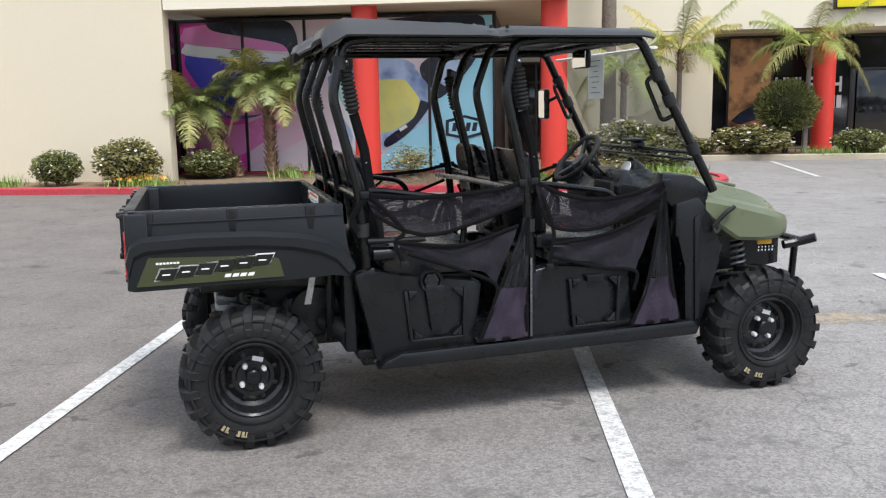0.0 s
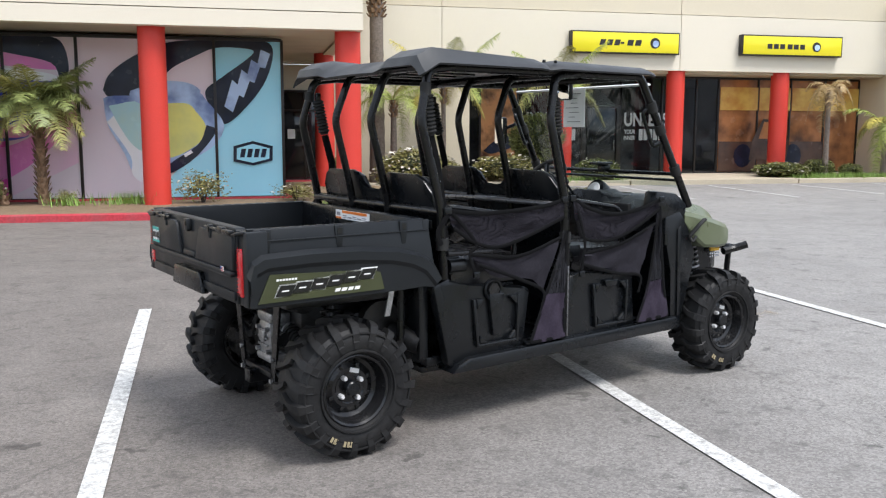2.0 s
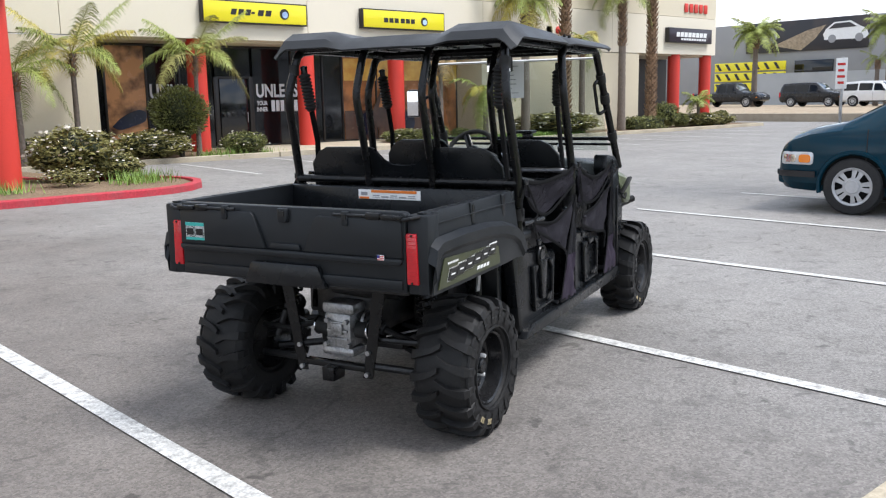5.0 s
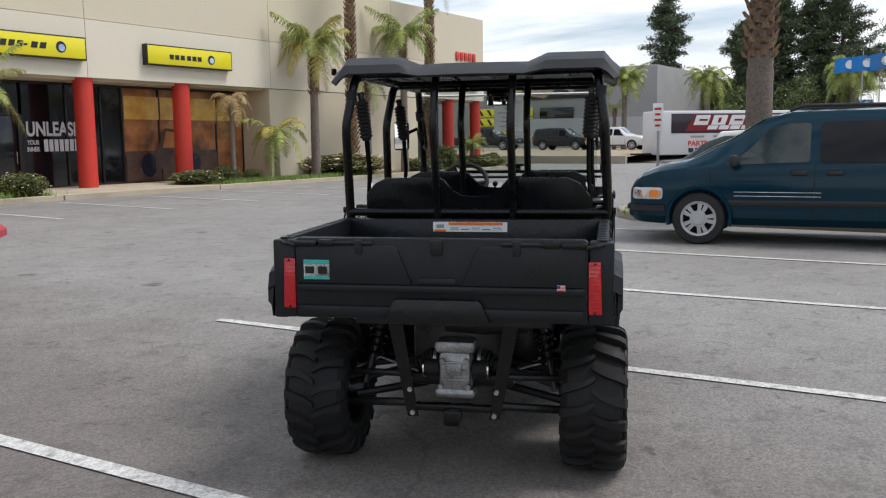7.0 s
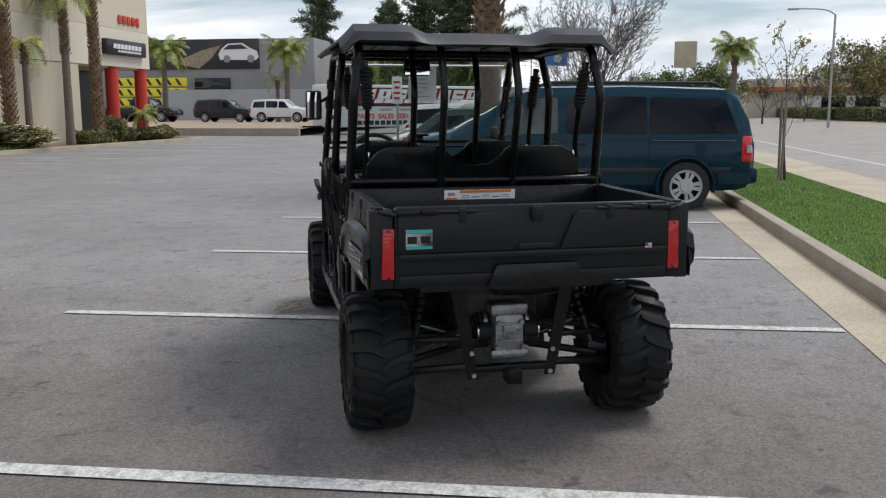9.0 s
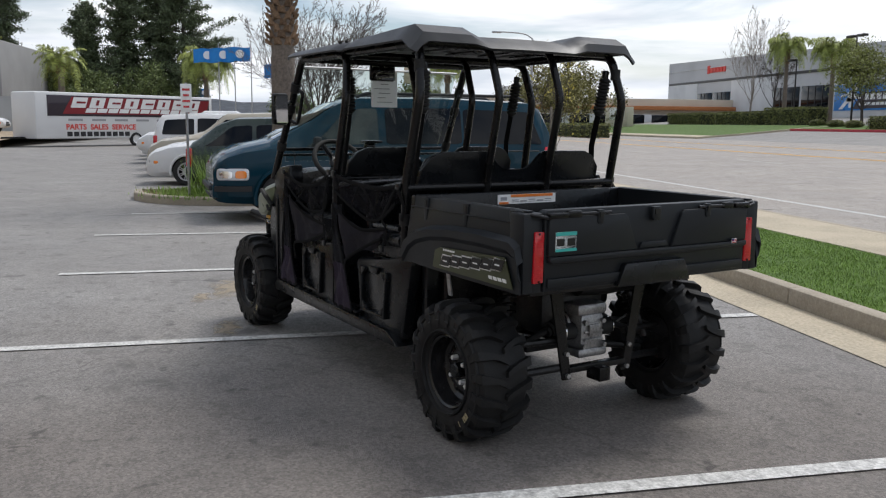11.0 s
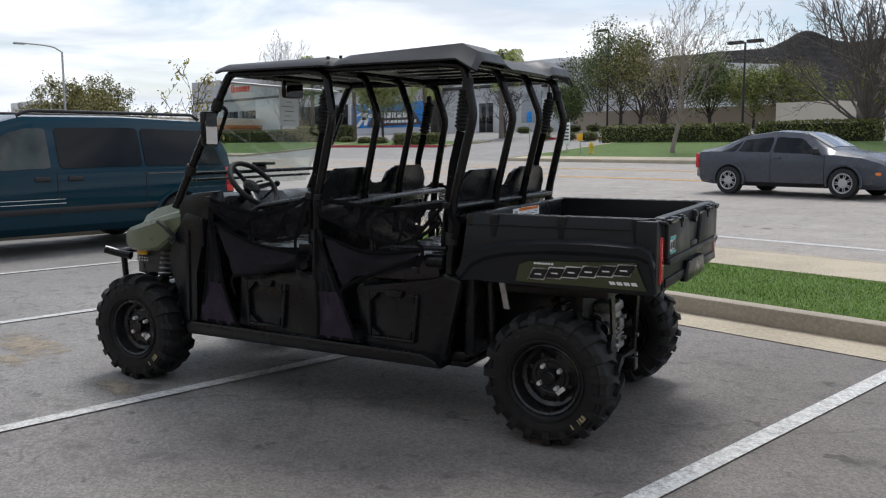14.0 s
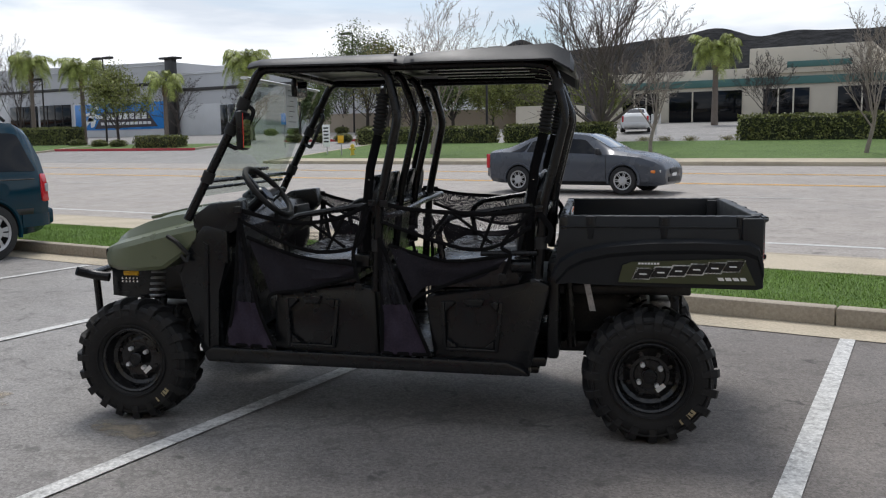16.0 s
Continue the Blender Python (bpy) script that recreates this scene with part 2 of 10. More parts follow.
M = {}
M["plastic"] = mat("black moulded plastic", (0.004, 0.0049, 0.0062), 0.27, grain=0.25, grain_scale=300, stain=0.35, stain_scale=3, tint=(0.008, 0.0085, 0.0092), bump=0.12, bump_scale=500, bump_dist=0.002, spec=0.42)
M["plastic_side"] = mat("charcoal moulded plastic", (0.0105, 0.0122, 0.0145), 0.40, grain=0.2, grain_scale=350, stain=0.4, stain_scale=2.2, tint=(0.0145, 0.0168, 0.0195), bump=0.15, bump_scale=450, bump_dist=0.002, spec=0.3)
M["roof"] = mat("grey-black roof plastic", (0.03, 0.0315, 0.034), 0.45, grain=0.2, grain_scale=250, stain=0.4, stain_scale=2, tint=(0.042, 0.044, 0.047), bump=0.12, bump_scale=400, bump_dist=0.002, spec=0.4)
M["steel_black"] = mat("black powder-coated steel", (0.004, 0.004, 0.0045), 0.25, grain=0.15, grain_scale=200, stain=0.3, stain_scale=4, tint=(0.02, 0.02, 0.02), bump=0.06, bump_scale=400, bump_dist=0.001, spec=0.35)
M["rubber"] = mat("tyre rubber", (0.012, 0.012, 0.0125), 0.55, grain=0.3, grain_scale=120, stain=0.5, stain_scale=6, tint=(0.026, 0.025, 0.024), bump=0.15, bump_scale=200, bump_dist=0.002, spec=0.25)
M["rim"] = mat("black painted rim", (0.01, 0.01, 0.011), 0.22, stain=0.3, stain_scale=8, tint=(0.02, 0.02, 0.02))
M["nut"] = mat("bright zinc nut", (0.7, 0.7, 0.71), 0.4, metal=0.3)
M["chrome"] = mat("bright metal", (0.75, 0.75, 0.76), 0.18, metal=1.0)
M["alu"] = mat("cast aluminium", (0.42, 0.42, 0.43), 0.42, metal=0.85, grain=0.4, grain_scale=80, stain=0.5, stain_scale=14, tint=(0.16, 0.15, 0.14), bump=0.3, bump_scale=120, bump_dist=0.003)
M["green"] = mat("sage green body plastic", (0.118, 0.135, 0.08), 0.33, grain=0.12, grain_scale=300, stain=0.35, stain_scale=3, tint=(0.1, 0.115, 0.068), spec=0.5)
M["decal_green"] = mat("olive decal", (0.048, 0.054, 0.024), 0.35, stain=0.3, stain_scale=9)
M["decal_black"] = mat("black decal print", (0.008, 0.008, 0.008), 0.35)
M["white"] = mat("white print", (0.75, 0.75, 0.74), 0.45)
M["tan_print"] = mat("tan tyre print", (0.36, 0.30, 0.18), 0.7, stain=0.4, stain_scale=30)
M["vinyl"] = mat("black seat vinyl", (0.016, 0.016, 0.018), 0.26, grain=0.2, grain_scale=400, stain=0.3, stain_scale=4, bump=0.2, bump_scale=350, bump_dist=0.002, spec=0.6)
M["red_lens"] = mat("red lamp lens", (0.55, 0.012, 0.02), 0.18, coat=0.6, stain=0.4, stain_scale=60, tint=(0.35, 0.005, 0.01))
M["orange"] = mat("orange print", (0.75, 0.2, 0.03), 0.4)
M["yellow_tag"] = mat("yellow tag", (0.75, 0.42, 0.02), 0.4)
M["teal"] = mat("teal print", (0.05, 0.42, 0.38), 0.35)
M["paper"] = mat("white paper", (0.85, 0.85, 0.84), 0.7, stain=0.2, stain_scale=8, tint=(0.6, 0.6, 0.6))
M["print_grey"] = mat("grey print", (0.3, 0.3, 0.31), 0.7)
M["mirror"] = mat("mirror glass", (0.9, 0.9, 0.9), 0.02, metal=1.0)
M["rubber_boot"] = mat("black rubber", (0.012, 0.012, 0.012), 0.7, bump=0.1)
M["engine"] = mat("dark greasy metal", (0.02, 0.02, 0.021), 0.4, metal=0.4, grain=0.4, grain_scale=60, stain=0.5, stain_scale=12, tint=(0.05, 0.045, 0.04), bump=0.3, bump_scale=90, bump_dist=0.004)


def fabric(name, color, holes=0.0, scale=600.0):
    """Woven net cloth; holes lets light through between the threads."""
    m = mat(name, color, 0.75, grain=0.3, grain_scale=90, stain=0.45, stain_scale=7, bump=0.25, bump_scale=700, bump_dist=0.001, spec=0.2)
    if holes:
        n, l = m.node_tree.nodes, m.node_tree.links
        co = n.new("ShaderNodeTexCoord")
        v = n.new("ShaderNodeTexVoronoi")
        v.inputs["Scale"].default_value = scale
        v.inputs["Randomness"].default_value = 0.15
        r = n.new("ShaderNodeMath")
        r.operation = "GREATER_THAN"
        r.inputs[1].default_value = holes
        l.new(co.outputs["Object"], v.inputs["Vector"])
        l.new(v.outputs["Distance"], r.inputs[0])
        l.new(r.outputs[0], n["Principled BSDF"].inputs["Alpha"])
    return m


M["net"] = fabric("black side net cloth", (0.017, 0.0155, 0.021), 0.28, 240.0)
M["net_web"] = fabric("very open black net", (0.014, 0.013, 0.017), 0.58, 240.0)
M["net_sheer"] = fabric("sheer black net cloth", (0.018, 0.016, 0.022), 0.45, 240.0)
M["net_solid"] = fabric("black pocket cloth", (0.03, 0.023, 0.037))
M["net_open"] = fabric("open black mesh", (0.02, 0.02, 0.024), 0.45, 130.0)
M["strap"] = mat("black webbing", (0.003, 0.003, 0.0035), 0.8, grain=0.4, grain_scale=400, bump=0.3, bump_scale=800, bump_dist=0.001, spec=0.12)


def clear_pane(name, tint=(0.93, 0.96, 0.95), rough=0.01, mixer=0.1):
    """Thin clear sheet: mostly see-through, with gloss by Fresnel."""
    m = bpy.data.materials.new(name)
    m.use_nodes = True
    n, l = m.node_tree.nodes, m.node_tree.links
    n.clear()
    o = n.new("ShaderNodeOutputMaterial")
    t = n.new("ShaderNodeBsdfTransparent")
    t.inputs["Color"].default_value = (*tint, 1)
    g = n.new("ShaderNodeBsdfGlossy")
    g.inputs["Roughness"].default_value = rough
    f = n.new("ShaderNodeLayerWeight")
    f.inputs["Blend"].default_value = 0.12
    q = n.new("ShaderNodeMath")
    q.operation = "MULTIPLY_ADD"
    q.inputs[1].default_value, q.inputs[2].default_value = 0.55, 0.02
    l.new(f.outputs["Facing"], q.inputs[0])
    k = n.new("ShaderNodeMixShader")
    l.new(q.outputs[0], k.inputs[0])
    l.new(t.outputs["BSDF"], k.inputs[1])
    l.new(g.outputs["BSDF"], k.inputs[2])
    l.new(k.outputs["Shader"], o.inputs["Surface"])
    return m


M["windscreen"] = clear_pane("clear polycarbonate", (0.86, 0.9, 0.88))
M["auto_glass"] = mat("dark tinted glass", (0.004, 0.005, 0.007), 0.03, spec=0.3)
M["stucco"] = mat("cream stucco", (0.64, 0.565, 0.43), 0.85, grain=0.12, grain_scale=60, stain=0.25, stain_scale=0.5, tint=(0.70, 0.61, 0.44), bump=0.25, bump_scale=120, bump_dist=0.006)
M["stucco_light"] = mat("pale cream stucco", (0.72, 0.655, 0.53), 0.85, grain=0.1, grain_scale=60, stain=0.2, stain_scale=0.5, tint=(0.77, 0.69, 0.52), bump=0.25, bump_scale=120, bump_dist=0.006)
M["soffit"] = mat("tan soffit", (0.6, 0.53, 0.4), 0.85, stain=0.3, stain_scale=0.8)
M["red_paint"] = mat("red painted column", (0.60, 0.045, 0.03), 0.5, grain=0.12, grain_scale=50, stain=0.35, stain_scale=1.4, tint=(0.52, 0.05, 0.035), bump=0.12, bump_scale=150, bump_dist=0.003)
M["red_kerb"] = mat("worn red kerb paint", (0.42, 0.035, 0.05), 0.75, grain=0.35, grain_scale=25, stain=0.6, stain_scale=3, tint=(0.25, 0.08, 0.08), bump=0.4, bump_scale=60, bump_dist=0.01)
M["concrete"] = mat("kerb concrete", (0.35, 0.305, 0.24), 0.85, grain=0.3, grain_scale=40, stain=0.6, stain_scale=2.2, tint=(0.25, 0.21, 0.16), bump=0.35, bump_scale=90, bump_dist=0.008)
M["concrete_pale"] = mat("pale concrete walk", (0.447, 0.386, 0.288), 0.9, grain=0.35, grain_scale=35, stain=0.75, stain_scale=1.1, tint=(0.277, 0.240, 0.179), bump=0.5, bump_scale=60, bump_dist=0.01)
M["line"] = mat("worn white road paint", (0.53, 0.525, 0.505), 0.7, grain=0.55, grain_scale=60, stain=0.95, stain_scale=17, tint=(0.22, 0.215, 0.205), bump=0.3, bump_scale=120, bump_dist=0.004)
M["line_yellow"] = mat("worn yellow road paint", (0.85, 0.46, 0.07), 0.7, stain=0.2, stain_scale=4, tint=(0.3, 0.24, 0.14))
M["mulch"] = mat("dry soil and bark", (0.20, 0.14, 0.085), 0.95, grain=0.7, grain_scale=25, stain=0.6, stain_scale=2, tint=(0.11, 0.075, 0.045), bump=0.9, bump_scale=30, bump_dist=0.03)
M["window_black"] = mat("black window film", (0.008, 0.009, 0.011), 0.08, coat=0.3, stain=0.2, stain_scale=0.7)
M["frame_dark"] = mat("dark bronze frame", (0.02, 0.017, 0.016), 0.4)
M["sign_yellow"] = mat("yellow sign face", (0.80, 0.70, 0.02), 0.3, coat=0.2)
M["sign_dark"] = mat("sign lettering black", (0.02, 0.02, 0.022), 0.4)


def asphalt(name, base, patch, crackle=True, x_shade=None):
    """Worn asphalt: stone grain, worn clouding, dark drips and fine cracks; optional light-to-shade ramp painted along
    x.
    """
    m = mat(name, base, 0.7, grain=0.4, grain_scale=90, stain=0.7, stain_scale=0.33, tint=patch, bump=0.7, bump_scale=130, bump_dist=0.008)
    n, l = m.node_tree.nodes, m.node_tree.links
    b = n["Principled BSDF"]
    src = b.inputs["Base Color"].links[0].from_socket
    co = n.new("ShaderNodeTexCoord")
    # broad light and dark clouds
    t = n.new("ShaderNodeTexNoise")
    t.inputs["Scale"].default_value, t.inputs["Detail"].default_value = 1.7, 8
    l.new(co.outputs["Object"], t.inputs["Vector"])
    r = n.new("ShaderNodeMapRange")
    r.inputs["From Min"].default_value, r.inputs["From Max"].default_value = 0.3, 0.7
    r.inputs["To Min"].default_value, r.inputs["To Max"].default_value = 0.9, 1.1
    l.new(t.outputs["Fac"], r.inputs["Value"])
    h = n.new("ShaderNodeHueSaturation")
    l.new(src, h.inputs["Color"])
    l.new(r.outputs["Result"], h.inputs["Value"])
    src = h.outputs["Color"]
    # stones of unequal brightness in the surface
    vs = n.new("ShaderNodeTexVoronoi")
    vs.inputs["Scale"].default_value = 75
    l.new(co.outputs["Object"], vs.inputs["Vector"])
    sp = n.new("ShaderNodeSeparateColor")
    l.new(vs.outputs["Color"], sp.inputs["Color"])
    r = n.new("ShaderNodeMapRange")
    r.inputs["To Min"].default_value, r.inputs["To Max"].default_value = 0.74, 1.26
    l.new(sp.outputs[0], r.inputs["Value"])
    h = n.new("ShaderNodeHueSaturation")
    l.new(src, h.inputs["Color"])
    l.new(r.outputs["Result"], h.inputs["Value"])
    src = h.outputs["Color"]
    # blotchy worn spots
    t = n.new("ShaderNodeTexNoise")
    t.inputs["Scale"].default_value, t.inputs["Detail"].default_value, t.inputs["Roughness"].default_value = 4.5, 7, 0.65
    l.new(co.outputs["Object"], t.inputs["Vector"])
    r = n.new("ShaderNodeMapRange")
    r.inputs["From Min"].default_value, r.inputs["From Max"].default_value = 0.54, 0.72
    r.inputs["To Max"].default_value = 0.75
    l.new(t.outputs["Fac"], r.inputs["Value"])
    x = n.new("ShaderNodeMix")
    x.data_type = "RGBA"
    l.new(r.outputs["Result"], x.inputs[0])
    l.new(src, x.inputs[6])
    x.inputs[7].default_value = (*[c * 0.5 for c in base], 1)
    src = x.outputs[2]
    # small dark oil drips
    v = n.new("ShaderNodeTexVoronoi")
    v.inputs["Scale"].default_value = 0.9
    w = n.new("ShaderNodeTexNoise")
    w.inputs["Scale"].default_value, w.inputs["Detail"].default_value = 6.0, 3
    l.new(co.outputs["Object"], w.inputs["Vector"])
    ad = n.new("ShaderNodeVectorMath")
    ad.operation = "MULTIPLY_ADD"
    ad.inputs[1].default_value = (0.35, 0.35, 0.0)
    l.new(w.outputs["Color"], ad.inputs[0])
    l.new(co.outputs["Object"], ad.inputs[2])
    l.new(ad.outputs["Vector"], v.inputs["Vector"])
    r = n.new("ShaderNodeMapRange")
    r.inputs["From Min"].default_value, r.inputs["From Max"].default_value = 0.12, 0.06
    r.inputs["To Max"].default_value = 0.75
    l.new(v.outputs["Distance"], r.inputs["Value"])
    x = n.new("ShaderNodeMix")
    x.data_type = "RGBA"
    l.new(r.outputs["Result"], x.inputs[0])
    l.new(src, x.inputs[6])
    x.inputs[7].default_value = (*[c * 0.35 for c in base], 1)
    src = x.outputs[2]
    for sc, ra, rb, am in ((1.7, 0.075, 0.04, 0.75), (2.3, 0.075, 0.035, 0.7), (5.5, 0.055, 0.03, 0.5)):
        v = n.new("ShaderNodeTexVoronoi")
        v.inputs["Scale"].default_value = sc
        l.new(ad.outputs["Vector"], v.inputs["Vector"])
        r = n.new("ShaderNodeMapRange")
        r.inputs["From Min"].default_value, r.inputs["From Max"].default_value = ra * sc * 0.6, rb * sc * 0.6
        r.inputs["To Max"].default_value = am
        l.new(v.outputs["Distance"], r.inputs["Value"])
        x = n.new("ShaderNodeMix")
        x.data_type = "RGBA"
        l.new(r.outputs["Result"], x.inputs[0])
        l.new(src, x.inputs[6])
        x.inputs[7].default_value = (*[c * 0.35 for c in base], 1)
        src = x.outputs[2]
    if crackle:
        v = n.new("ShaderNodeTexVoronoi")
        v.feature = "DISTANCE_TO_EDGE"
        v.inputs["Scale"].default_value = 0.11
        ad2 = n.new("ShaderNodeVectorMath")
        ad2.operation = "MULTIPLY_ADD"
        ad2.inputs[1].default_value = (1.1, 1.1, 0.0)
        w2 = n.new("ShaderNodeTexNoise")
        w2.inputs["Scale"].default_value, w2.inputs["Detail"].default_value = 1.6, 6
        l.new(co.outputs["Object"], w2.inputs["Vector"])
        l.new(w2.outputs["Color"], ad2.inputs[0])
        l.new(co.outputs["Object"], ad2.inputs[2])
        l.new(ad2.outputs["Vector"], v.inputs["Vector"])
        r = n.new("ShaderNodeMapRange")
        r.inputs["From Min"].default_value, r.inputs["From Max"].default_value = 0.0022, 0.0008
        r.inputs["To Max"].default_value = 0.32
        l.new(v.outputs["Distance"], r.inputs["Value"])
        x = n.new("ShaderNodeMix")
        x.data_type = "RGBA"
        l.new(r.outputs["Result"], x.inputs[0])
        l.new(src, x.inputs[6])
        x.inputs[7].default_value = (*[c * 0.3 for c in base], 1)
        src = x.outputs[2]
    if x_shade:
        # light and shade painted in: darker, browner at low x, paler at high x
        (x0, k0), (x1, k1) = x_shade
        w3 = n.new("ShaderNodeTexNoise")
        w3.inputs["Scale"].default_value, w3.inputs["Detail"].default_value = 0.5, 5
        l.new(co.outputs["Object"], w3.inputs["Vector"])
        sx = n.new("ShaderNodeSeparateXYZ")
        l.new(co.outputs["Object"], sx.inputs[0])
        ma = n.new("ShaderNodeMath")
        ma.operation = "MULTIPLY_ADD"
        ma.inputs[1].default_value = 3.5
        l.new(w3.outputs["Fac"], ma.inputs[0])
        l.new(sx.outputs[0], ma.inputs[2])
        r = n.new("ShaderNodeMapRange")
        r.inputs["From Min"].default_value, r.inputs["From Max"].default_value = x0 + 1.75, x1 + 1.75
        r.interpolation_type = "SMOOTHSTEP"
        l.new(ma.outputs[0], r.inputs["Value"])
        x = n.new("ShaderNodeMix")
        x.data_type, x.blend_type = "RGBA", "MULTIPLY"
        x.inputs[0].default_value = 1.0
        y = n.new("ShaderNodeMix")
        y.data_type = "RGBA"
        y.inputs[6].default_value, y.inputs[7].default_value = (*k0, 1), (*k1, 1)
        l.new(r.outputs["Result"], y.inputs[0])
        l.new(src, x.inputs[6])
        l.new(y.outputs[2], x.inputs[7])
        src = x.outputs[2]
    l.new(src, b.inputs["Base Color"])
    return m


# lot colour carries a painted ramp, shaded at -x and brightened at +x
M["asphalt"] = asphalt("parking lot asphalt", (0.185, 0.179, 0.172), (0.14, 0.135, 0.13), x_shade=((-2.6, (0.83, 0.765, 0.72)), (2.0, (1.27, 1.25, 1.23))))
M["road"] = asphalt("road asphalt", (0.305, 0.275, 0.246), (0.25, 0.23, 0.21))
M["grass_ground"] = mat("lawn soil", (0.09, 0.15, 0.032), 0.95, grain=0.5, grain_scale=40, stain=0.5, stain_scale=2.5, tint=(0.05, 0.1, 0.022), bump=0.6, bump_scale=60, bump_dist=0.02)
M["grass_far"] = mat("far lawn", (0.088, 0.142, 0.033), 0.95, grain=0.7, grain_scale=9, stain=0.7, stain_scale=0.8, tint=(0.045, 0.085, 0.018), bump=0.8, bump_scale=25, bump_dist=0.04)
M["blade"] = leaf_mat("grass blade", (0.175, 0.275, 0.05), 0.4)

# ---- ground ----
PROFILE = [(1500, 0.0), (60, 0.0), (-5, 0.0), (-27, 0.46), (-31, 0.78), (-37, 1.32), (-48, 2.05), (-70, 3.15), (-130, 4.0), (-1500, 4.5)]


def gz(y):
    """Height of the ground at y: level lot and road, rising past the far side of the road."""
    for (a, za), (b, zb) in zip(PROFILE, PROFILE[1:]):
        if a >= y >= b:
            return za + (zb - za) * (a - y) / (a - b)
    return 0.0


def strip(bm, y0, y1, x0, x1, dz=0.004, step=None):
    """A sheet that lies on the ground between two y."""
    ys = sorted({y0, y1, *[p[0] for p in PROFILE if y0 < p[0] < y1]})
    rows = [[(x0, y, gz(y) + dz), (x1, y, gz(y) + dz)] for y in ys]
    loft(bm, rows, close=False, caps=False)
    return bm


bm = B()
xs = [-1500, -80, 0, 80, 200, 1500]
rows = []
for y, z in PROFILE:
    rows.append([(x, y, z) for x in xs])
loft(bm, rows, close=False, caps=False)
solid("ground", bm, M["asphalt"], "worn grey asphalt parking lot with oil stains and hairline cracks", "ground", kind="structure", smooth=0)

bm = B()
strip(bm, -27.0, -1.45, -300, 500)
solid("road", bm, M["road"], "wide grey asphalt road with several lanes", "road", kind="structure", smooth=0)


def paint(name, pts, w, material, label):
    """A painted line on the ground from point to point."""
    (x0, y0), (x1, y1) = pts
    d = Vector((x1 - x0, y1 - y0, 0)).normalized()
    n = Vector((-d.y, d.x, 0)) * w / 2
    bm = B()
    k = max(2, int(math.hypot(x1 - x0, y1 - y0) / 6) + 1)
    rows = []
    r = random.Random(int(x0 * 10 + y0 * 7))
    for i in range(k + 1):
        t = i / k
        x, y = x0 + (x1 - x0) * t, y0 + (y1 - y0) * t
        j = r.uniform(-0.006, 0.006)
        rows.append([(x - n.x * (1 + j), y - n.y, gz(y) + 0.008), (x + n.x * (1 + j), y + n.y, gz(y) + 0.008)])
    loft(bm, rows, close=False, caps=False)
    return solid(name, bm, material, label, "road marking", kind="structure", smooth=0)


for a, b in (((-2.20, 2.40), (-2.47, 7.77)), ((0.66, 2.42), (0.32, 8.08)), ((3.62, 2.45), (3.22, 8.20)), ((6.5, 2.45), (6.22, 8.5)), ((9.15, 2.45), (8.95, 8.5)), ((-4.95, 2.4), (-5.2, 7.7))):
    paint("bay_line", (a, b), 0.105, M["line"], "worn white parking bay line on asphalt")
for x in (6.2, 9.0, 11.8, 14.6, 17.4, 20.2, 23.0, 25.8, 28.6, 31.4):
    paint("bay_line", ((x, 23.4), (x - 0.3, 18.6)), 0.11, M["line"], "worn white parking bay line beside the building")
paint("edge_line", ((-200, -3.72), (400, -3.72)), 0.17, M["line"], "long white edge line of the road")
for y in (-16.2, -21.2):
    for dy in (-0.13, 0.13):
        paint("centre_line", ((-200, y + dy), (400, y + dy)), 0.17, M["line_yellow"], "yellow centre turn lane line")
for y, o in ((-11.8, 0), (-24.6, 4)):
    for k in range(-3, 14):
        paint("lane_dash", ((k * 12 + o, y), (k * 12 + o + 3.2, y)), 0.11, M["line"], "short white lane dash on the road")

# kerb, gutter, lawn and walk between the lot and the road
bm = B()
strip(bm, 1.93, 2.40, -120, 90, 0.006)
solid("gutter", bm, M["concrete_pale"], "pale concrete gutter pan along the kerb", "gutter", kind="structure", smooth=0)


def kerb_run(name, x0, x1, y0, y1, h, material, label, seg=3.05):
    bm = B()
    x = x0
    i = 0
    while x < x1:
        e = min(x + seg, x1)
        b2 = B()
        zb = gz((y0 + y1) / 2)
        box(b2, ((x + e) / 2, (y0 + y1) / 2, zb + h / 2 - 0.05), (e - x - 0.008, abs(y1 - y0), h + 0.1), 0.02)
        me = bpy.data.meshes.new("k")
        b2.to_mesh(me)
        b2.free()
        bm.from_mesh(me)
        bpy.data.meshes.remove(me)
        x = e
    return solid(name, bm, material, label, "kerb", kind="structure")


kerb_run("kerb", -60, 90, 1.78, 1.94, 0.15, M["concrete"], "weathered concrete kerb with stained joints")
bm = B()
strip(bm, -0.15, 1.79, -60, 90, 0.13)
solid("lawn", bm, M["grass_ground"], "green mown lawn strip", "lawn", kind="structure", smooth=0)
bm = B()
box(bm, (15, -0.78, 0.06), (150, 1.26, 0.16), 0.0)
solid("pavement", bm, M["concrete_pale"], "pale concrete pavement beside the road", "pavement", kind="structure", smooth=0)
kerb_run("road_kerb", -60, 90, -1.56, -1.41, 0.14, M["concrete"], "pale concrete kerb of the road")

# far side of the road
kerb_run("far_kerb", -60, 30.8, -27.25, -27.0, 0.16, M["concrete_pale"], "pale concrete kerb across the road", 6.0)
bm = B()
strip(bm, -28.6, -27.25, -60, 30.8, 0.15)
solid("far_pavement", bm, M["concrete_pale"], "pale concrete walk across the road", "pavement", kind="structure", smooth=0)
bm = B()
strip(bm, -37.5, -28.6, -60, 31.2, 0.14)
solid("far_lawn", bm, M["grass_far"], "green lawn bank across the road", "lawn", kind="structure", smooth=0)
bm = B()
strip(bm, -40.5, -35.6, 46.2, 62, 0.13)
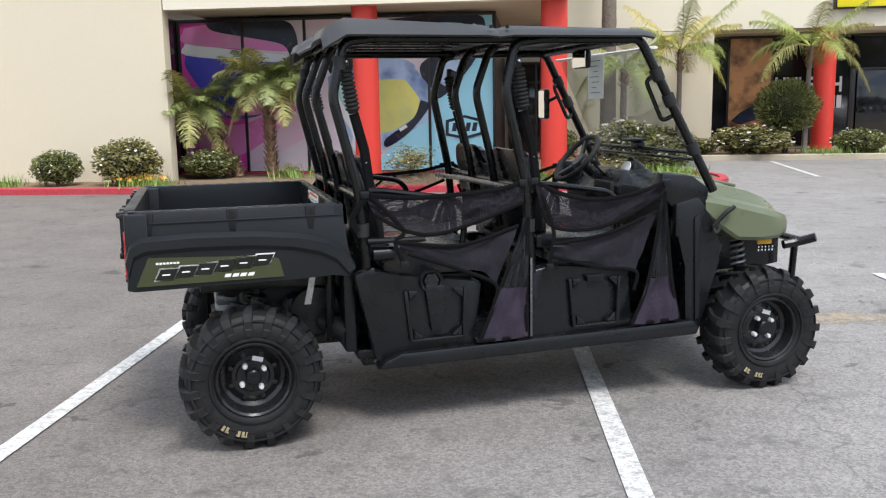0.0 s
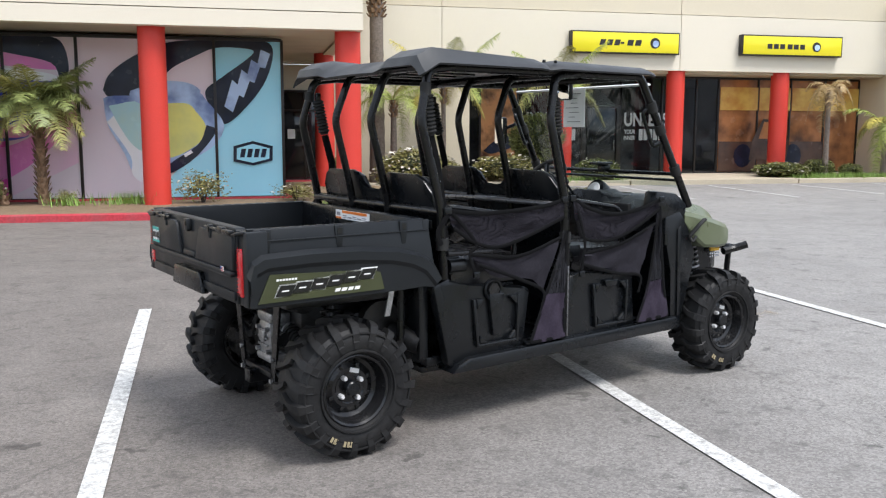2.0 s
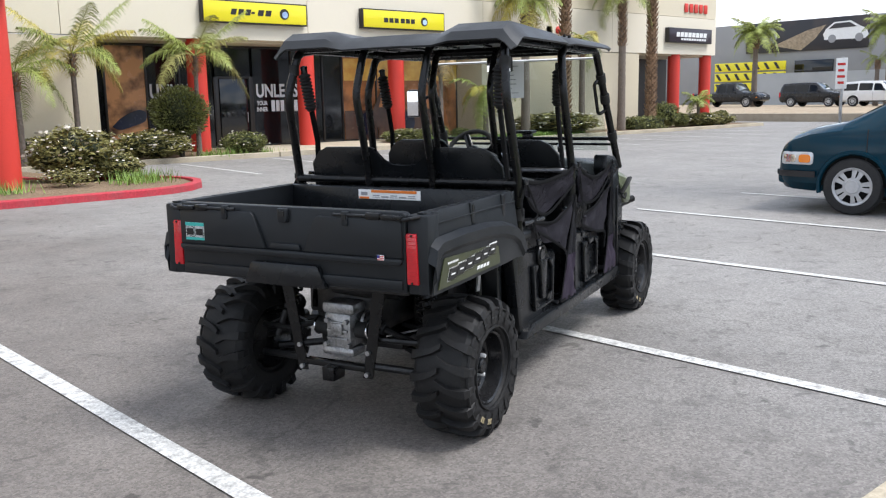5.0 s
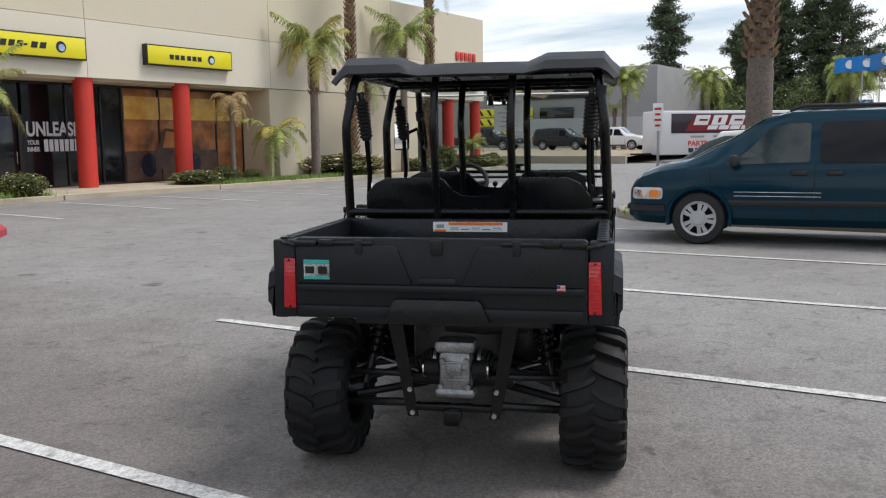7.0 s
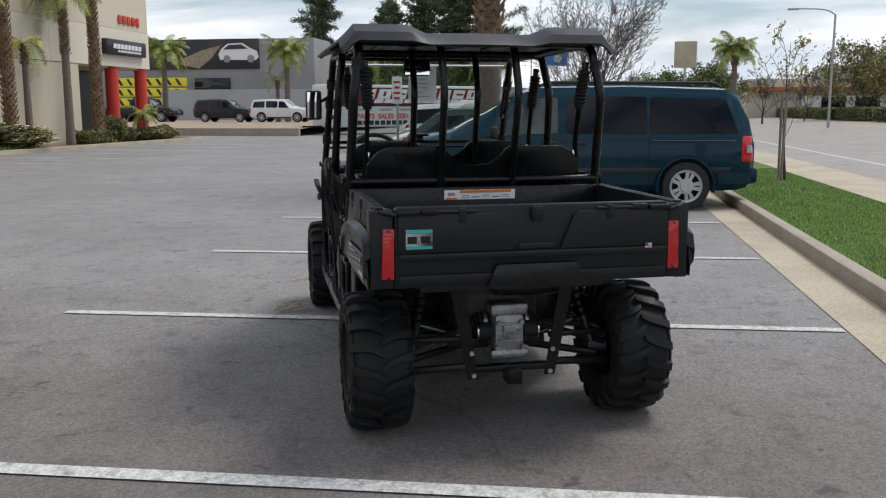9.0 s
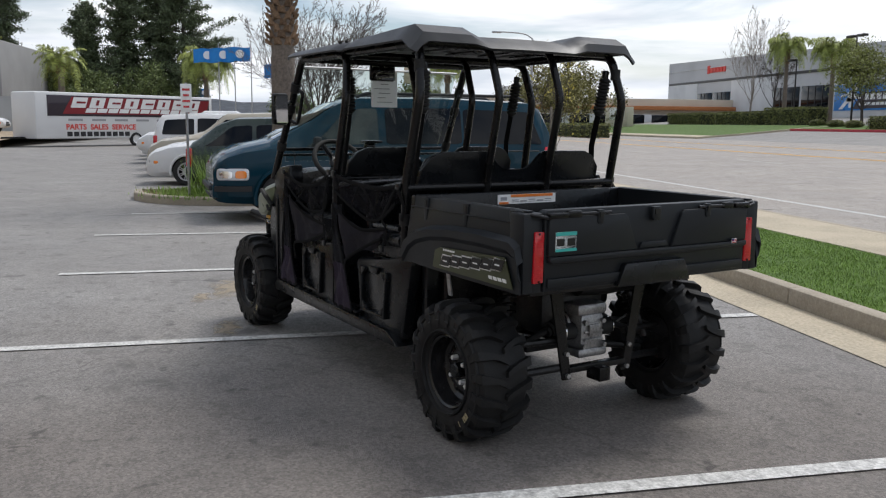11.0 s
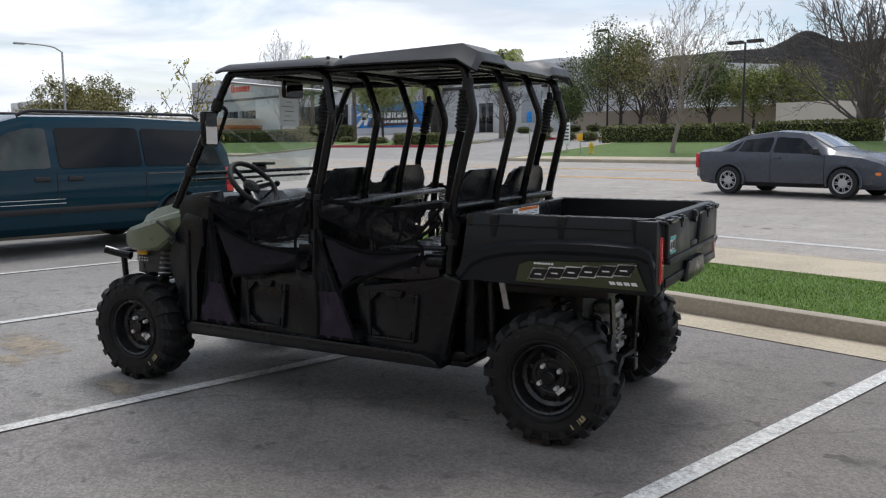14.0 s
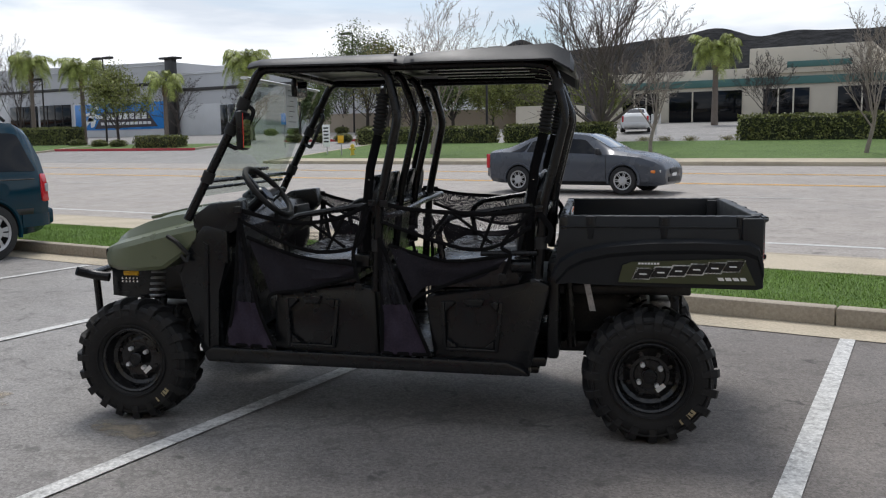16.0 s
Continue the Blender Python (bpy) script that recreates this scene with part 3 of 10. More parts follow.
solid("far_lawn", bm, M["grass_far"], "planted driveway island across the road", "lawn", kind="structure", smooth=0)
for name_, x, y0, y1 in (("far_kerb", 31.2, -37.5, -27.1), ("far_kerb", 62.2, -40.5, -27.1), ("far_kerb", 46.2, -40.5, -35.4), ("far_kerb", 62.0, -40.5, -35.4)):
    bm = B()
    ys = sorted({y0, y1, *[p[0] for p in PROFILE if y0 < p[0] < y1]})
    loft(bm, [[(x - 0.12, y, gz(y) - 0.1), (x - 0.12, y, gz(y) + 0.155), (x + 0.12, y, gz(y) + 0.155), (x + 0.12, y, gz(y) - 0.1)] for y in ys])
    solid(name_, bm, M["concrete_pale"], "pale concrete kerb end at the driveway", "kerb", kind="structure", smooth=0)
kerb_run("far_kerb", 62.2, 160, -27.25, -27.0, 0.16, M["concrete_pale"], "pale concrete kerb across the road", 6.0)
bm = B()
strip(bm, -40.5, -28.6, 62.2, 160, 0.14)
solid("far_lawn", bm, M["grass_far"], "green lawn bank by the driveway across the road", "lawn", kind="structure", smooth=0)
bm = B()
strip(bm, -28.6, -27.25, 62.2, 160, 0.15)
solid("far_pavement", bm, M["concrete_pale"], "pale concrete walk across the road", "pavement", kind="structure", smooth=0)

# ---- the dealership building ----
def wallbox(name, x0, x1, y0, y1, z0, z1, material, label, bevel=0.0, cat="wall"):
    bm = B()
    box(bm, ((x0 + x1) / 2, (y0 + y1) / 2, (z0 + z1) / 2), (x1 - x0, y1 - y0, z1 - z0), bevel)
    return solid(name, bm, material, label, cat, kind="structure", smooth=0)


ZF, ZJ, ZTOP = 3.59, 5.38, 7.9
YS, YM = 26.66, 17.87
# showroom wing with the painted window
wallbox("wall_1", -40, -7.44, YM, YM + 0.3, 0, 3.92, M["stucco"], "cream stucco wall panel")
wallbox("wall_2", -40, -7.44, YM, YM + 0.3, 3.94, ZTOP, M["stucco_light"], "pale cream stucco upper wall panel")
wallbox("wall_3", -7.41, 0.81, YM, YM + 0.3, ZF, 3.92, M["stucco_light"], "pale cream stucco fascia edge")
wallbox("wall_4", -7.41, 0.81, YM + 0.0, YM + 0.3, 3.94, ZTOP, M["stucco_light"], "pale cream stucco fascia")
wallbox("wall_5", 0.51, 0.81, YM + 0.3, YS, ZF, ZTOP, M["stucco"], "cream stucco return wall over the porch")
wallbox("wall_6", -8.24, -7.98, YM + 0.3, 20.35, 0, ZF, M["window_black"], "dark glazed side of the window recess")
wallbox("ceiling", -7.44, 0.51, YM + 0.3, YS, ZF + 0.05, ZF + 0.2, M["soffit"], "tan stucco soffit", cat="soffit")
wallbox("wall_7", -8.2, -0.72, 20.35, 20.6, 0, ZF + 0.05, M["frame_dark"], "dark wall behind the shop windows")
wallbox("wall_8", -0.98, -0.74, 20.6, YS, 0, ZF + 0.05, M["frame_dark"], "dark side wall of the porch")
# sign wall
wallbox("wall_9", -0.74, 5.3, YS, YS + 0.3, 0, 3.55, M["stucco"], "cream stucco wall panel under the joint")
for i, (a, b) in enumerate(((-0.74, 4.40), (4.42, 12.41), (12.43, 20.49), (20.51, 28.55), (28.57, 37.0))):
    wallbox("wall_%d" % (10 + 2 * i), a, b, YS - 0.02, YS + 0.3, 3.58, ZJ - 0.02, M["stucco_light"], "pale cream stucco band with panel joints")
    wallbox("wall_%d" % (11 + 2 * i), a, b, YS, YS + 0.3, ZJ, ZTOP, M["stucco"], "cream stucco upper wall panel")
wallbox("wall_20", 20.42, 30.6, YS, YS + 0.3, 0, 3.55, M["stucco"], "cream stucco wall panel at the planting bed")
wallbox("wall_21", 36.7, 37.0, YS + 0.3, 60, 3.58, ZTOP, M["stucco"], "cream stucco end wall")
wallbox("ceiling.001", 5.3, 20.4, YS + 0.3, 28.3, 3.5, 3.6, M["soffit"], "tan soffit over the shop windows", cat="soffit")
wallbox("ceiling.002", 30.6, 36.7, YS + 0.3, 30, 3.5, 3.6, M["soffit"], "tan soffit over the end porch", cat="soffit")
wallbox("wall_22", 5.1, 5.3, YS + 0.3, 28.4, 0, 3.55, M["stucco"], "stucco side of the shop window recess")
wallbox("wall_23", 20.42, 20.62, YS + 0.3, 28.4, 0, 3.55, M["stucco"], "stucco side of the shop window recess")
wallbox("wall_24", 5.3, 20.42, 28.35, 28.6, 0, 3.6, M["frame_dark"], "dark wall behind the shop windows")
wallbox("wall_25", 30.4, 37, 29.6, 29.8, 0, 3.6, M["frame_dark"], "dark wall of the end porch")
wallbox("roof", -40, 37, 27, 60, ZTOP - 0.3, ZTOP - 0.1, M["soffit"], "flat roof behind the parapet", cat="roof")
# sidewalks and planting beds
wallbox("pavement.001", 9.6, 15.2, 24.0, 28.35, -0.05, 0.14, M["concrete_pale"], "pale concrete walk to the shop door", cat="pavement")


def column(x, y, z0, z1, r=0.265):
    bm = B()
    lathe(bm, [(0, z0), (r, z0), (r, z1), (0, z1)], 40)
    return solid("column", bm, M["red_paint"], "round red painted column under the fascia", "column", pose(x, y, 0), "red columns", "structure")


for x, y in ((-3.33, 18.37), (0.55, 18.37), (0.55, 24.0)):
    column(x, y, 0.0, ZF + 0.05)
for x in (8.52, 12.47, 16.37, 33.9, 37.0 - 0.35):
    column(x, 27.0, 0.0, 3.58, 0.30)


def window_row(xs, y, z0, z1, mats, name, label):
    """A row of glazed panes between mullions."""
    th = thing(name, label, "window", kind="structure")
    for a, b, mt in zip(xs, xs[1:], mats):
        bm = B()
        box(bm, ((a + b) / 2, y, (z0 + z1) / 2), (b - a - 0.05, 0.03, z1 - z0 - 0.05))
        part("pane", bm, mt, th, smooth=0)
    for x in xs:
        bm = B()
        box(bm, (x, y - 0.02, (z0 + z1) / 2), (0.06, 0.09, z1 - z0), 0.004)
        part("mullion", bm, M["frame_dark"], th)
    for z in (z0, z1):
        bm = B()
        box(bm, ((xs[0] + xs[-1]) / 2, y - 0.018, z), (xs[-1] - xs[0], 0.085, 0.07), 0.004)
        part("frame_rail", bm, M["frame_dark"], th)
    return th


M["mural_mauve"] = mat("printed mauve film", (0.84, 0.72, 0.79), 0.18, coat=0.25, stain=0.5, stain_scale=0.5, tint=(0.9, 0.84, 0.84))
M["mural_magenta"] = mat("printed magenta film", (0.85, 0.10, 0.50), 0.2, coat=0.2, stain=0.5, stain_scale=0.7, tint=(0.62, 0.14, 0.45))
M["mural_sky"] = mat("printed sky blue film", (0.36, 0.78, 0.95), 0.18, coat=0.25, stain=0.4, stain_scale=0.5, tint=(0.5, 0.83, 0.95))
M["mural_dark"] = mat("printed dark strap", (0.012, 0.016, 0.03), 0.2, coat=0.2, stain=0.4, stain_scale=2, tint=(0.03, 0.04, 0.09))
M["mural_blue"] = mat("printed deep blue", (0.08, 0.10, 0.62), 0.2, coat=0.2, stain=0.6, stain_scale=1.2, tint=(0.16, 0.1, 0.5))
M["mural_frame"] = mat("printed pale blue frame", (0.5, 0.66, 0.9), 0.2, coat=0.2, stain=0.9, stain_scale=1.6, tint=(0.06, 0.10, 0.34))
M["mural_yellow"] = mat("printed yellow lens", (0.9, 0.84, 0.24), 0.15, coat=0.3, stain=0.7, stain_scale=0.9, tint=(0.5, 0.56, 0.26))
M["mural_white"] = mat("printed white", (0.9, 0.9, 0.92), 0.2, coat=0.2)
M["mural_pink"] = mat("printed pink", (0.9, 0.26, 0.65), 0.2, coat=0.2, stain=0.5, stain_scale=1.5, tint=(0.7, 0.4, 0.55))
YW = 19.9
M["mural_pink_pale"] = mat("printed pale pink", (0.9, 0.6, 0.76), 0.2, coat=0.2, stain=0.6, stain_scale=0.8, tint=(0.85, 0.72, 0.78))
M["mural_teal"] = mat("printed blue-green lens", (0.45, 0.72, 0.78), 0.2, coat=0.2, stain=0.6, stain_scale=1.2, tint=(0.6, 0.75, 0.6))
SHOP = window_row([-7.94, -6.44, -5.0, -3.6, -2.19, -0.74], YW, 0.10, 3.55, [M["mural_magenta"], M["mural_mauve"], M["mural_mauve"], M["mural_mauve"], M["mural_sky"]],
                  "window_1", "shop windows covered with printed goggle pictures")
LAYER = [0]


def decal(pts, material, name="printed_shape", parent=None, y=YW, smooth=True, k=4):
    """A flat printed shape on the glass, each a little in front of the last."""
    LAYER[0] += 1
    P = [(p.x, p.z) for p in rounded([(a, 0, b) for a, b in pts + pts[:1]], k)[:-1]] if smooth else pts
    bm = B()
    yy = y - 0.017 - 0.0025 * LAYER[0]
    prism(bm, P, -0.002, "y", yy)
    return part(name, bm, material, parent or SHOP, smooth=0)


# magenta goggle in the left panes
decal([(-6.4, 0.2), (-5.05, 0.9), (-5.05, 2.3), (-6.4, 2.6)], M["mural_pink_pale"], smooth=False)
decal([(-7.6, 1.45), (-6.85, 1.2), (-6.05, 1.4), (-5.1, 2.1), (-5.2, 1.6), (-6.4, 0.6), (-7.5, 0.5)], M["mural_pink"])
decal([(-7.8, 2.8), (-6.35, 2.65), (-5.4, 2.55), (-5.95, 1.65), (-6.1, 1.42), (-6.85, 1.35), (-7.25, 1.7), (-7.8, 2.5)], M["mural_blue"])
decal([(-6.9, 1.42), (-6.1, 1.44), (-5.95, 1.66), (-6.1, 1.75), (-6.6, 1.62), (-7.0, 1.62)], M["mural_pink"])
decal([(-7.8, 3.06), (-6.35, 2.86), (-5.5, 2.75), (-5.45, 2.6), (-6.35, 2.65), (-7.8, 2.8)], M["mural_white"])
decal([(-7.8, 3.4), (-7.15, 3.46), (-6.3, 3.2), (-5.5, 3.0), (-5.4, 2.84), (-6.3, 2.9), (-7.8, 3.06)], M["mural_pink"])
decal([(-7.3, 3.5), (-6.45, 3.52), (-5.5, 3.52), (-5.22, 3.3), (-5.16, 2.8), (-5.33, 2.65), (-5.5, 2.98), (-6.3, 3.16), (-7.1, 3.32)], M["mural_dark"])
# clear goggle over the middle panes
decal([(-3.55, 0.12), (-2.2, 0.12), (-2.2, 1.5), (-2.9, 0.9)], M["mural_sky"], smooth=False)
decal([(-4.5, 2.43), (-4.35, 2.77), (-3.85, 3.15), (-3.1, 3.46), (-2.2, 3.52), (-1.45, 3.52), (-1.0, 3.48), (-0.94, 3.14), (-1.16, 2.56), (-1.64, 1.98), (-2.0, 1.72), (-2.2, 1.91), (-2.4, 2.41), (-2.05, 2.72), (-1.54, 3.09), (-1.34, 3.29), (-1.54, 3.36), (-2.14, 3.36), (-2.63, 3.15), (-3.11, 2.88), (-3.66, 2.33), (-4.34, 2.28)], M["mural_dark"])
decal([(-3.95, 2.42), (-3.3, 2.62), (-2.75, 2.6), (-2.5, 2.4), (-3.1, 2.36), (-3.9, 2.3)], M["mural_frame"])
decal([(-4.5, 2.25), (-4.3, 2.31), (-3.4, 2.33), (-2.6, 2.41), (-2.37, 2.22), (-2.02, 1.72), (-2.22, 1.28), (-2.65, 0.99), (-3.2, 0.64), (-3.85, 0.52), (-4.12, 1.09), (-4.43, 1.7)], M["mural_frame"])
decal([(-4.45, 1.76), (-4.0, 1.03), (-3.98, 0.65), (-3.74, 0.48), (-3.6, 1.02), (-3.9, 1.3), (-4.2, 1.89)], M["mural_white"])
decal([(-4.4, 2.1), (-3.74, 2.14), (-3.7, 1.2), (-3.94, 1.27), (-4.18, 1.64)], M["mural_teal"])
decal([(-3.75, 2.12), (-3.2, 2.16), (-2.79, 2.16), (-2.61, 2.0), (-2.4, 1.66), (-2.52, 1.34), (-3.13, 1.0), (-3.7, 1.09)], M["mural_yellow"])
decal([(-2.39, 1.7), (-2.19, 1.56), (-2.65, 0.99), (-3.17, 0.66), (-3.2, 0.85), (-2.58, 1.28)], M["mural_dark"])
decal([(-2.9, 1.06), (-2.74, 1.16), (-2.7, 1.1), (-2.86, 1.0)], M["mural_white"], smooth=False)
decal([(-1.83, 1.24), (-1.41, 1.35), (-0.98, 1.24), (-0.99, 0.92), (-1.42, 0.81), (-1.84, 0.90)], M["mural_dark"], smooth=False)
decal([(-1.76, 1.19), (-1.41, 1.29), (-1.05, 1.19), (-1.06, 0.96), (-1.42, 0.87), (-1.77, 0.95)], M["mural_sky"], smooth=False)
for k in range(4):
    decal([(-1.70 + 0.15 * k, 0.99), (-1.60 + 0.15 * k, 0.99), (-1.56 + 0.15 * k, 1.18), (-1.66 + 0.15 * k, 1.18)], M["mural_dark"], "logo_block", smooth=False)
for k in range(4):
    decal([(-2.0 + 0.24 * k, 2.1 + 0.29 * k), (-1.82 + 0.24 * k, 1.98 + 0.32 * k), (-1.62 + 0.21 * k, 2.5 + 0.25 * k), (-1.82 + 0.21 * k, 2.68 + 0.22 * k)], M["mural_frame"], "logo_block", smooth=False)

# shop windows beneath the signs
M["desert"] = mat("printed desert dusk", (0.5, 0.21, 0.08), 0.2, coat=0.2, stain=0.9, stain_scale=1.1, tint=(0.06, 0.03, 0.02))
M["desert_sky"] = mat("printed yellow dusk sky", (0.8, 0.54, 0.13), 0.2, coat=0.2, stain=0.8, stain_scale=1.3, tint=(0.5, 0.16, 0.04))
M["desert_ground"] = mat("printed dark ground", (0.10, 0.06, 0.045), 0.2, coat=0.2, stain=0.8, stain_scale=1.6, tint=(0.03, 0.02, 0.02))
M["fire"] = mat("printed dust and fire", (0.62, 0.31, 0.14), 0.2, coat=0.2, stain=1.0, stain_scale=1.8, tint=(0.06, 0.035, 0.03))
wb = M["window_black"]
YP = 28.2
FRONT_W = window_row([5.35, 6.05, 7.35, 8.45, 9.65], YP, 0.15, 3.45, [wb, M["fire"], wb, wb], "window_2", "black shop windows with a dusty action picture")
FRONT_E = window_row([11.05, 12.6, 13.9, 14.75, 16.3, 17.6, 19.0, 20.4], YP, 0.15, 3.45, [wb, wb, wb, M["desert"], M["desert"], M["desert"], M["desert"]],
                     "window_3", "black shop windows with a desert dusk picture")
window_row([9.65, 11.05], YP, 2.45, 3.45, [wb], "window_4", "black glass over the shop door")
DOOR = thing("door_1", "black glass shop door in a dark frame", "door", kind="structure")
bm = B()
box(bm, (10.37, YP, 1.27), (1.04, 0.05, 2.3), 0.006)
part("door_leaf", bm, wb, DOOR)
for x in (9.72, 10.98):
    bm = B()
    box(bm, (x, YP - 0.02, 1.28), (0.13, 0.1, 2.36), 0.006)
    part("door_frame", bm, M["frame_dark"], DOOR)
bm = B()
tube(bm, [(10.82, YP - 0.08, 0.95), (10.82, YP - 0.08, 1.3)], 0.015, 8)
part("door_handle", bm, M["alu"], DOOR)
for a, b in ((14.8, 16.27), (16.34, 17.57), (17.64, 18.97), (19.04, 20.36)):
    decal([(a, 2.35), (b, 2.35), (b, 3.15), (a, 3.15)], M["desert_sky"], "printed_sky", FRONT_E, YP, False)
    if a < 18.8:
        decal([(a, 0.2), (b, 0.2), (b, 1.25), (a, 1.25)], M["desert_ground"], "printed_ground", FRONT_E, YP, False)
# the pictured buggy: plain dark shapes
for cx in (15.75, 17.75):
    decal([(cx + 0.36 * math.cos(a), 0.75 + 0.42 * math.sin(a)) for a in np.linspace(0, 5.9, 12)], M["mural_dark"], "printed_tyre", FRONT_E, YP, False)
decal([(16.0, 0.6), (17.5, 0.6), (17.6, 1.2), (17.2, 2.0), (16.5, 2.05), (16.1, 1.3)], M["desert_ground"], "printed_body", FRONT_E, YP, False)
decal([(16.35, 1.35), (17.25, 1.35), (17.05, 1.9), (16.55, 1.95)], M["desert"], "printed_cage", FRONT_E, YP, False)
decal([(6.15, 0.95), (6.5, 1.25), (7.0, 1.45), (7.25, 1.35), (7.2, 1.1), (6.8, 0.95), (6.4, 0.85)], M["mural_dark"], "printed_body", FRONT_W, YP)


def lettering(text, size, m, material, name="lettering", parent=None, width=None):
    """Flat raised letters in the built-in font, in the xz plane facing -y."""
    cu = bpy.data.curves.new(name, "FONT")
    cu.body = text
    cu.size = size
    cu.extrude = 0.004
    cu.offset = size * 0.028
    tmp = new("tmp", cu)
    dg = bpy.context.evaluated_depsgraph_get()
    dg.update()
    me = bpy.data.meshes.new_from_object(tmp.evaluated_get(dg))
    bpy.data.objects.remove(tmp)
    me.name = name
    co = np.array([v.co for v in me.vertices])
    k = width / (co[:, 0].max() - co[:, 0].min()) if width else 1.0
    x0 = co[:, 0].min()
    for v in me.vertices:
        v.co = m @ Vector(((v.co.x - x0) * k, v.co.y, v.co.z))
    me.materials.clear()
    me.materials.append(material)
    ob = new(name, me)
    if parent:
        ob.parent = parent
    return ob


M["film_white"] = mat("white window lettering", (0.6, 0.6, 0.62), 0.5)
lettering("UNLEASH", 0.62, pose(11.2, YP - 0.035, 1.80, 90), M["film_white"], "slogan", FRONT_E, 1.95)
lettering("YOUR", 0.20, pose(11.2, YP - 0.035, 1.52, 90), M["film_white"], "slogan", FRONT_E, 0.42)
lettering("INNER", 0.20, pose(11.2, YP - 0.035, 1.31, 90), M["film_white"], "slogan", FRONT_E, 0.42)
lettering("UNLEASH", 0.62, pose(7.45, YP - 0.035, 1.80, 90), M["film_white"], "slogan", FRONT_W, 1.95)
lettering("YOUR", 0.20, pose(7.45, YP - 0.035, 1.52, 90), M["film_white"], "slogan", FRONT_W, 0.42)
lettering("INNER", 0.20, pose(7.45, YP - 0.035, 1.31, 90), M["film_white"], "slogan", FRONT_W, 0.42)
for x0, par in ((11.72, FRONT_E), (7.97, FRONT_W)):
    for k in range(8):
        decal([(x0 + 0.18 * k, 1.30), (x0 + 0.18 * k + 0.14, 1.30), (x0 + 0.18 * k + 0.14, 1.68), (x0 + 0.18 * k, 1.68)], M["film_white"], "slogan_bar", par, YP, False)


def sign_box(name, x0, x1, z0, z1, y, face, rim, blocks, ink, label, logo=None):
    th = thing(name, label, "sign", pose(0, 0, 0))
    bm = B()
    box(bm, ((x0 + x1) / 2, y - 0.11, (z0 + z1) / 2), (x1 - x0, 0.22, z1 - z0), 0.01)
    part("cabinet", bm, rim, th)
    bm = B()
    box(bm, ((x0 + x1) / 2, y - 0.226, (z0 + z1) / 2), (x1 - x0 - 0.09, 0.012, z1 - z0 - 0.09), 0.002)
    part("face", bm, face, th)
    for a, b, c, d, sl in blocks:
        bm = B()
        prism(bm, [(a, c), (b, c), (b + sl, d), (a + sl, d)], -0.006, "y", y - 0.234)
        part("sign_block", bm, ink, th, smooth=0)
    if logo:
        bm = B()
        lathe(bm, [(logo[2], 0), (logo[2], 0.006), (0, 0.006)], 28, pose(logo[0], y - 0.234, logo[1], 90))
        rnd = part("round_logo", bm, M["sign_dark"], th)
        bm = B()
        lathe(bm, [(logo[2] * 0.62, 0.007), (logo[2] * 0.62, 0.01), (0, 0.01)], 20, pose(logo[0] + 0.02, y - 0.234, logo[1] - 0.02, 90))
        part("logo_centre", bm, M["mural_frame"], rnd)
    return th


blocks = [(9.48 + 0.25 * k, 9.66 + 0.25 * k, 4.32, 4.50, 0.05) for k in range(3)] + [(10.2, 10.32, 4.37, 4.43, 0.01)] + [(10.42 + 0.27 * k, 10.62 + 0.27 * k, 4.32, 4.50, 0.05) for k in range(2)]
sign_box("yellow_sign", 8.54, 12.27, 4.06, 4.76, YS - 0.02, M["sign_yellow"], M["frame_dark"], blocks, M["sign_dark"], "yellow lit wall sign with slanted black blocks", (11.4, 4.41, 0.17))
blocks = [(15.45 + 0.235 * k, 15.63 + 0.235 * k, 4.33, 4.49, 0.0) for k in range(3)] + [(16.2 + 0.235 * k, 16.38 + 0.235 * k, 4.33, 4.49, 0.0) for k in range(3)]
sign_box("yellow_sign", 14.52, 18.3, 4.10, 4.78, YS - 0.02, M["sign_yellow"], M["frame_dark"], blocks, M["sign_dark"], "yellow lit wall sign with upright black blocks", (17.3, 4.42, 0.16))
blocks = [(33.2 + 0.33 * k, 33.47 + 0.33 * k, 4.40, 4.62, 0.04) for k in range(8)] + [(33.6 + 0.22 * k, 33.77 + 0.22 * k, 4.24, 4.34, 0.02) for k in range(10)]
M["sign_black"] = mat("dark sign face", (0.03, 0.02, 0.03), 0.3, coat=0.2)
sign_box("dark_sign", 32.6, 36.3, 4.12, 4.82, YS - 0.02, M["sign_black"], M["frame_dark"], blocks, M["white"], "dark lit wall sign with white blocks")
# red numerals drawn as bars, and the fire bell
for k in range(5):
    bm = B()
    box(bm, (34.3 + 0.42 * k, YS - 0.04, 5.82), (0.3, 0.05, 0.42), 0.03)
    tagged(solid("wall_bar", bm, M["red_paint"], "red bar fixed to the stucco wall", "wall bar"), "red bar fixed to the stucco wall", "wall bar", "red wall bars")
bm = B()
lathe(bm, [(0.16, 0), (0.15, 0.08), (0.08, 0.13), (0, 0.13)], 20, pose(24.9, YS, 4.42, 90))
bell = solid("alarm_bell", bm, M["red_paint"], "round red alarm bell on the stucco wall", "alarm bell")
bm = B()
box(bm, (24.35, YS - 0.01, 4.42), (0.35, 0.02, 0.3), 0.004)
solid("wall_notice", bm, M["paper"], "small white notice beside the alarm bell", "notice")

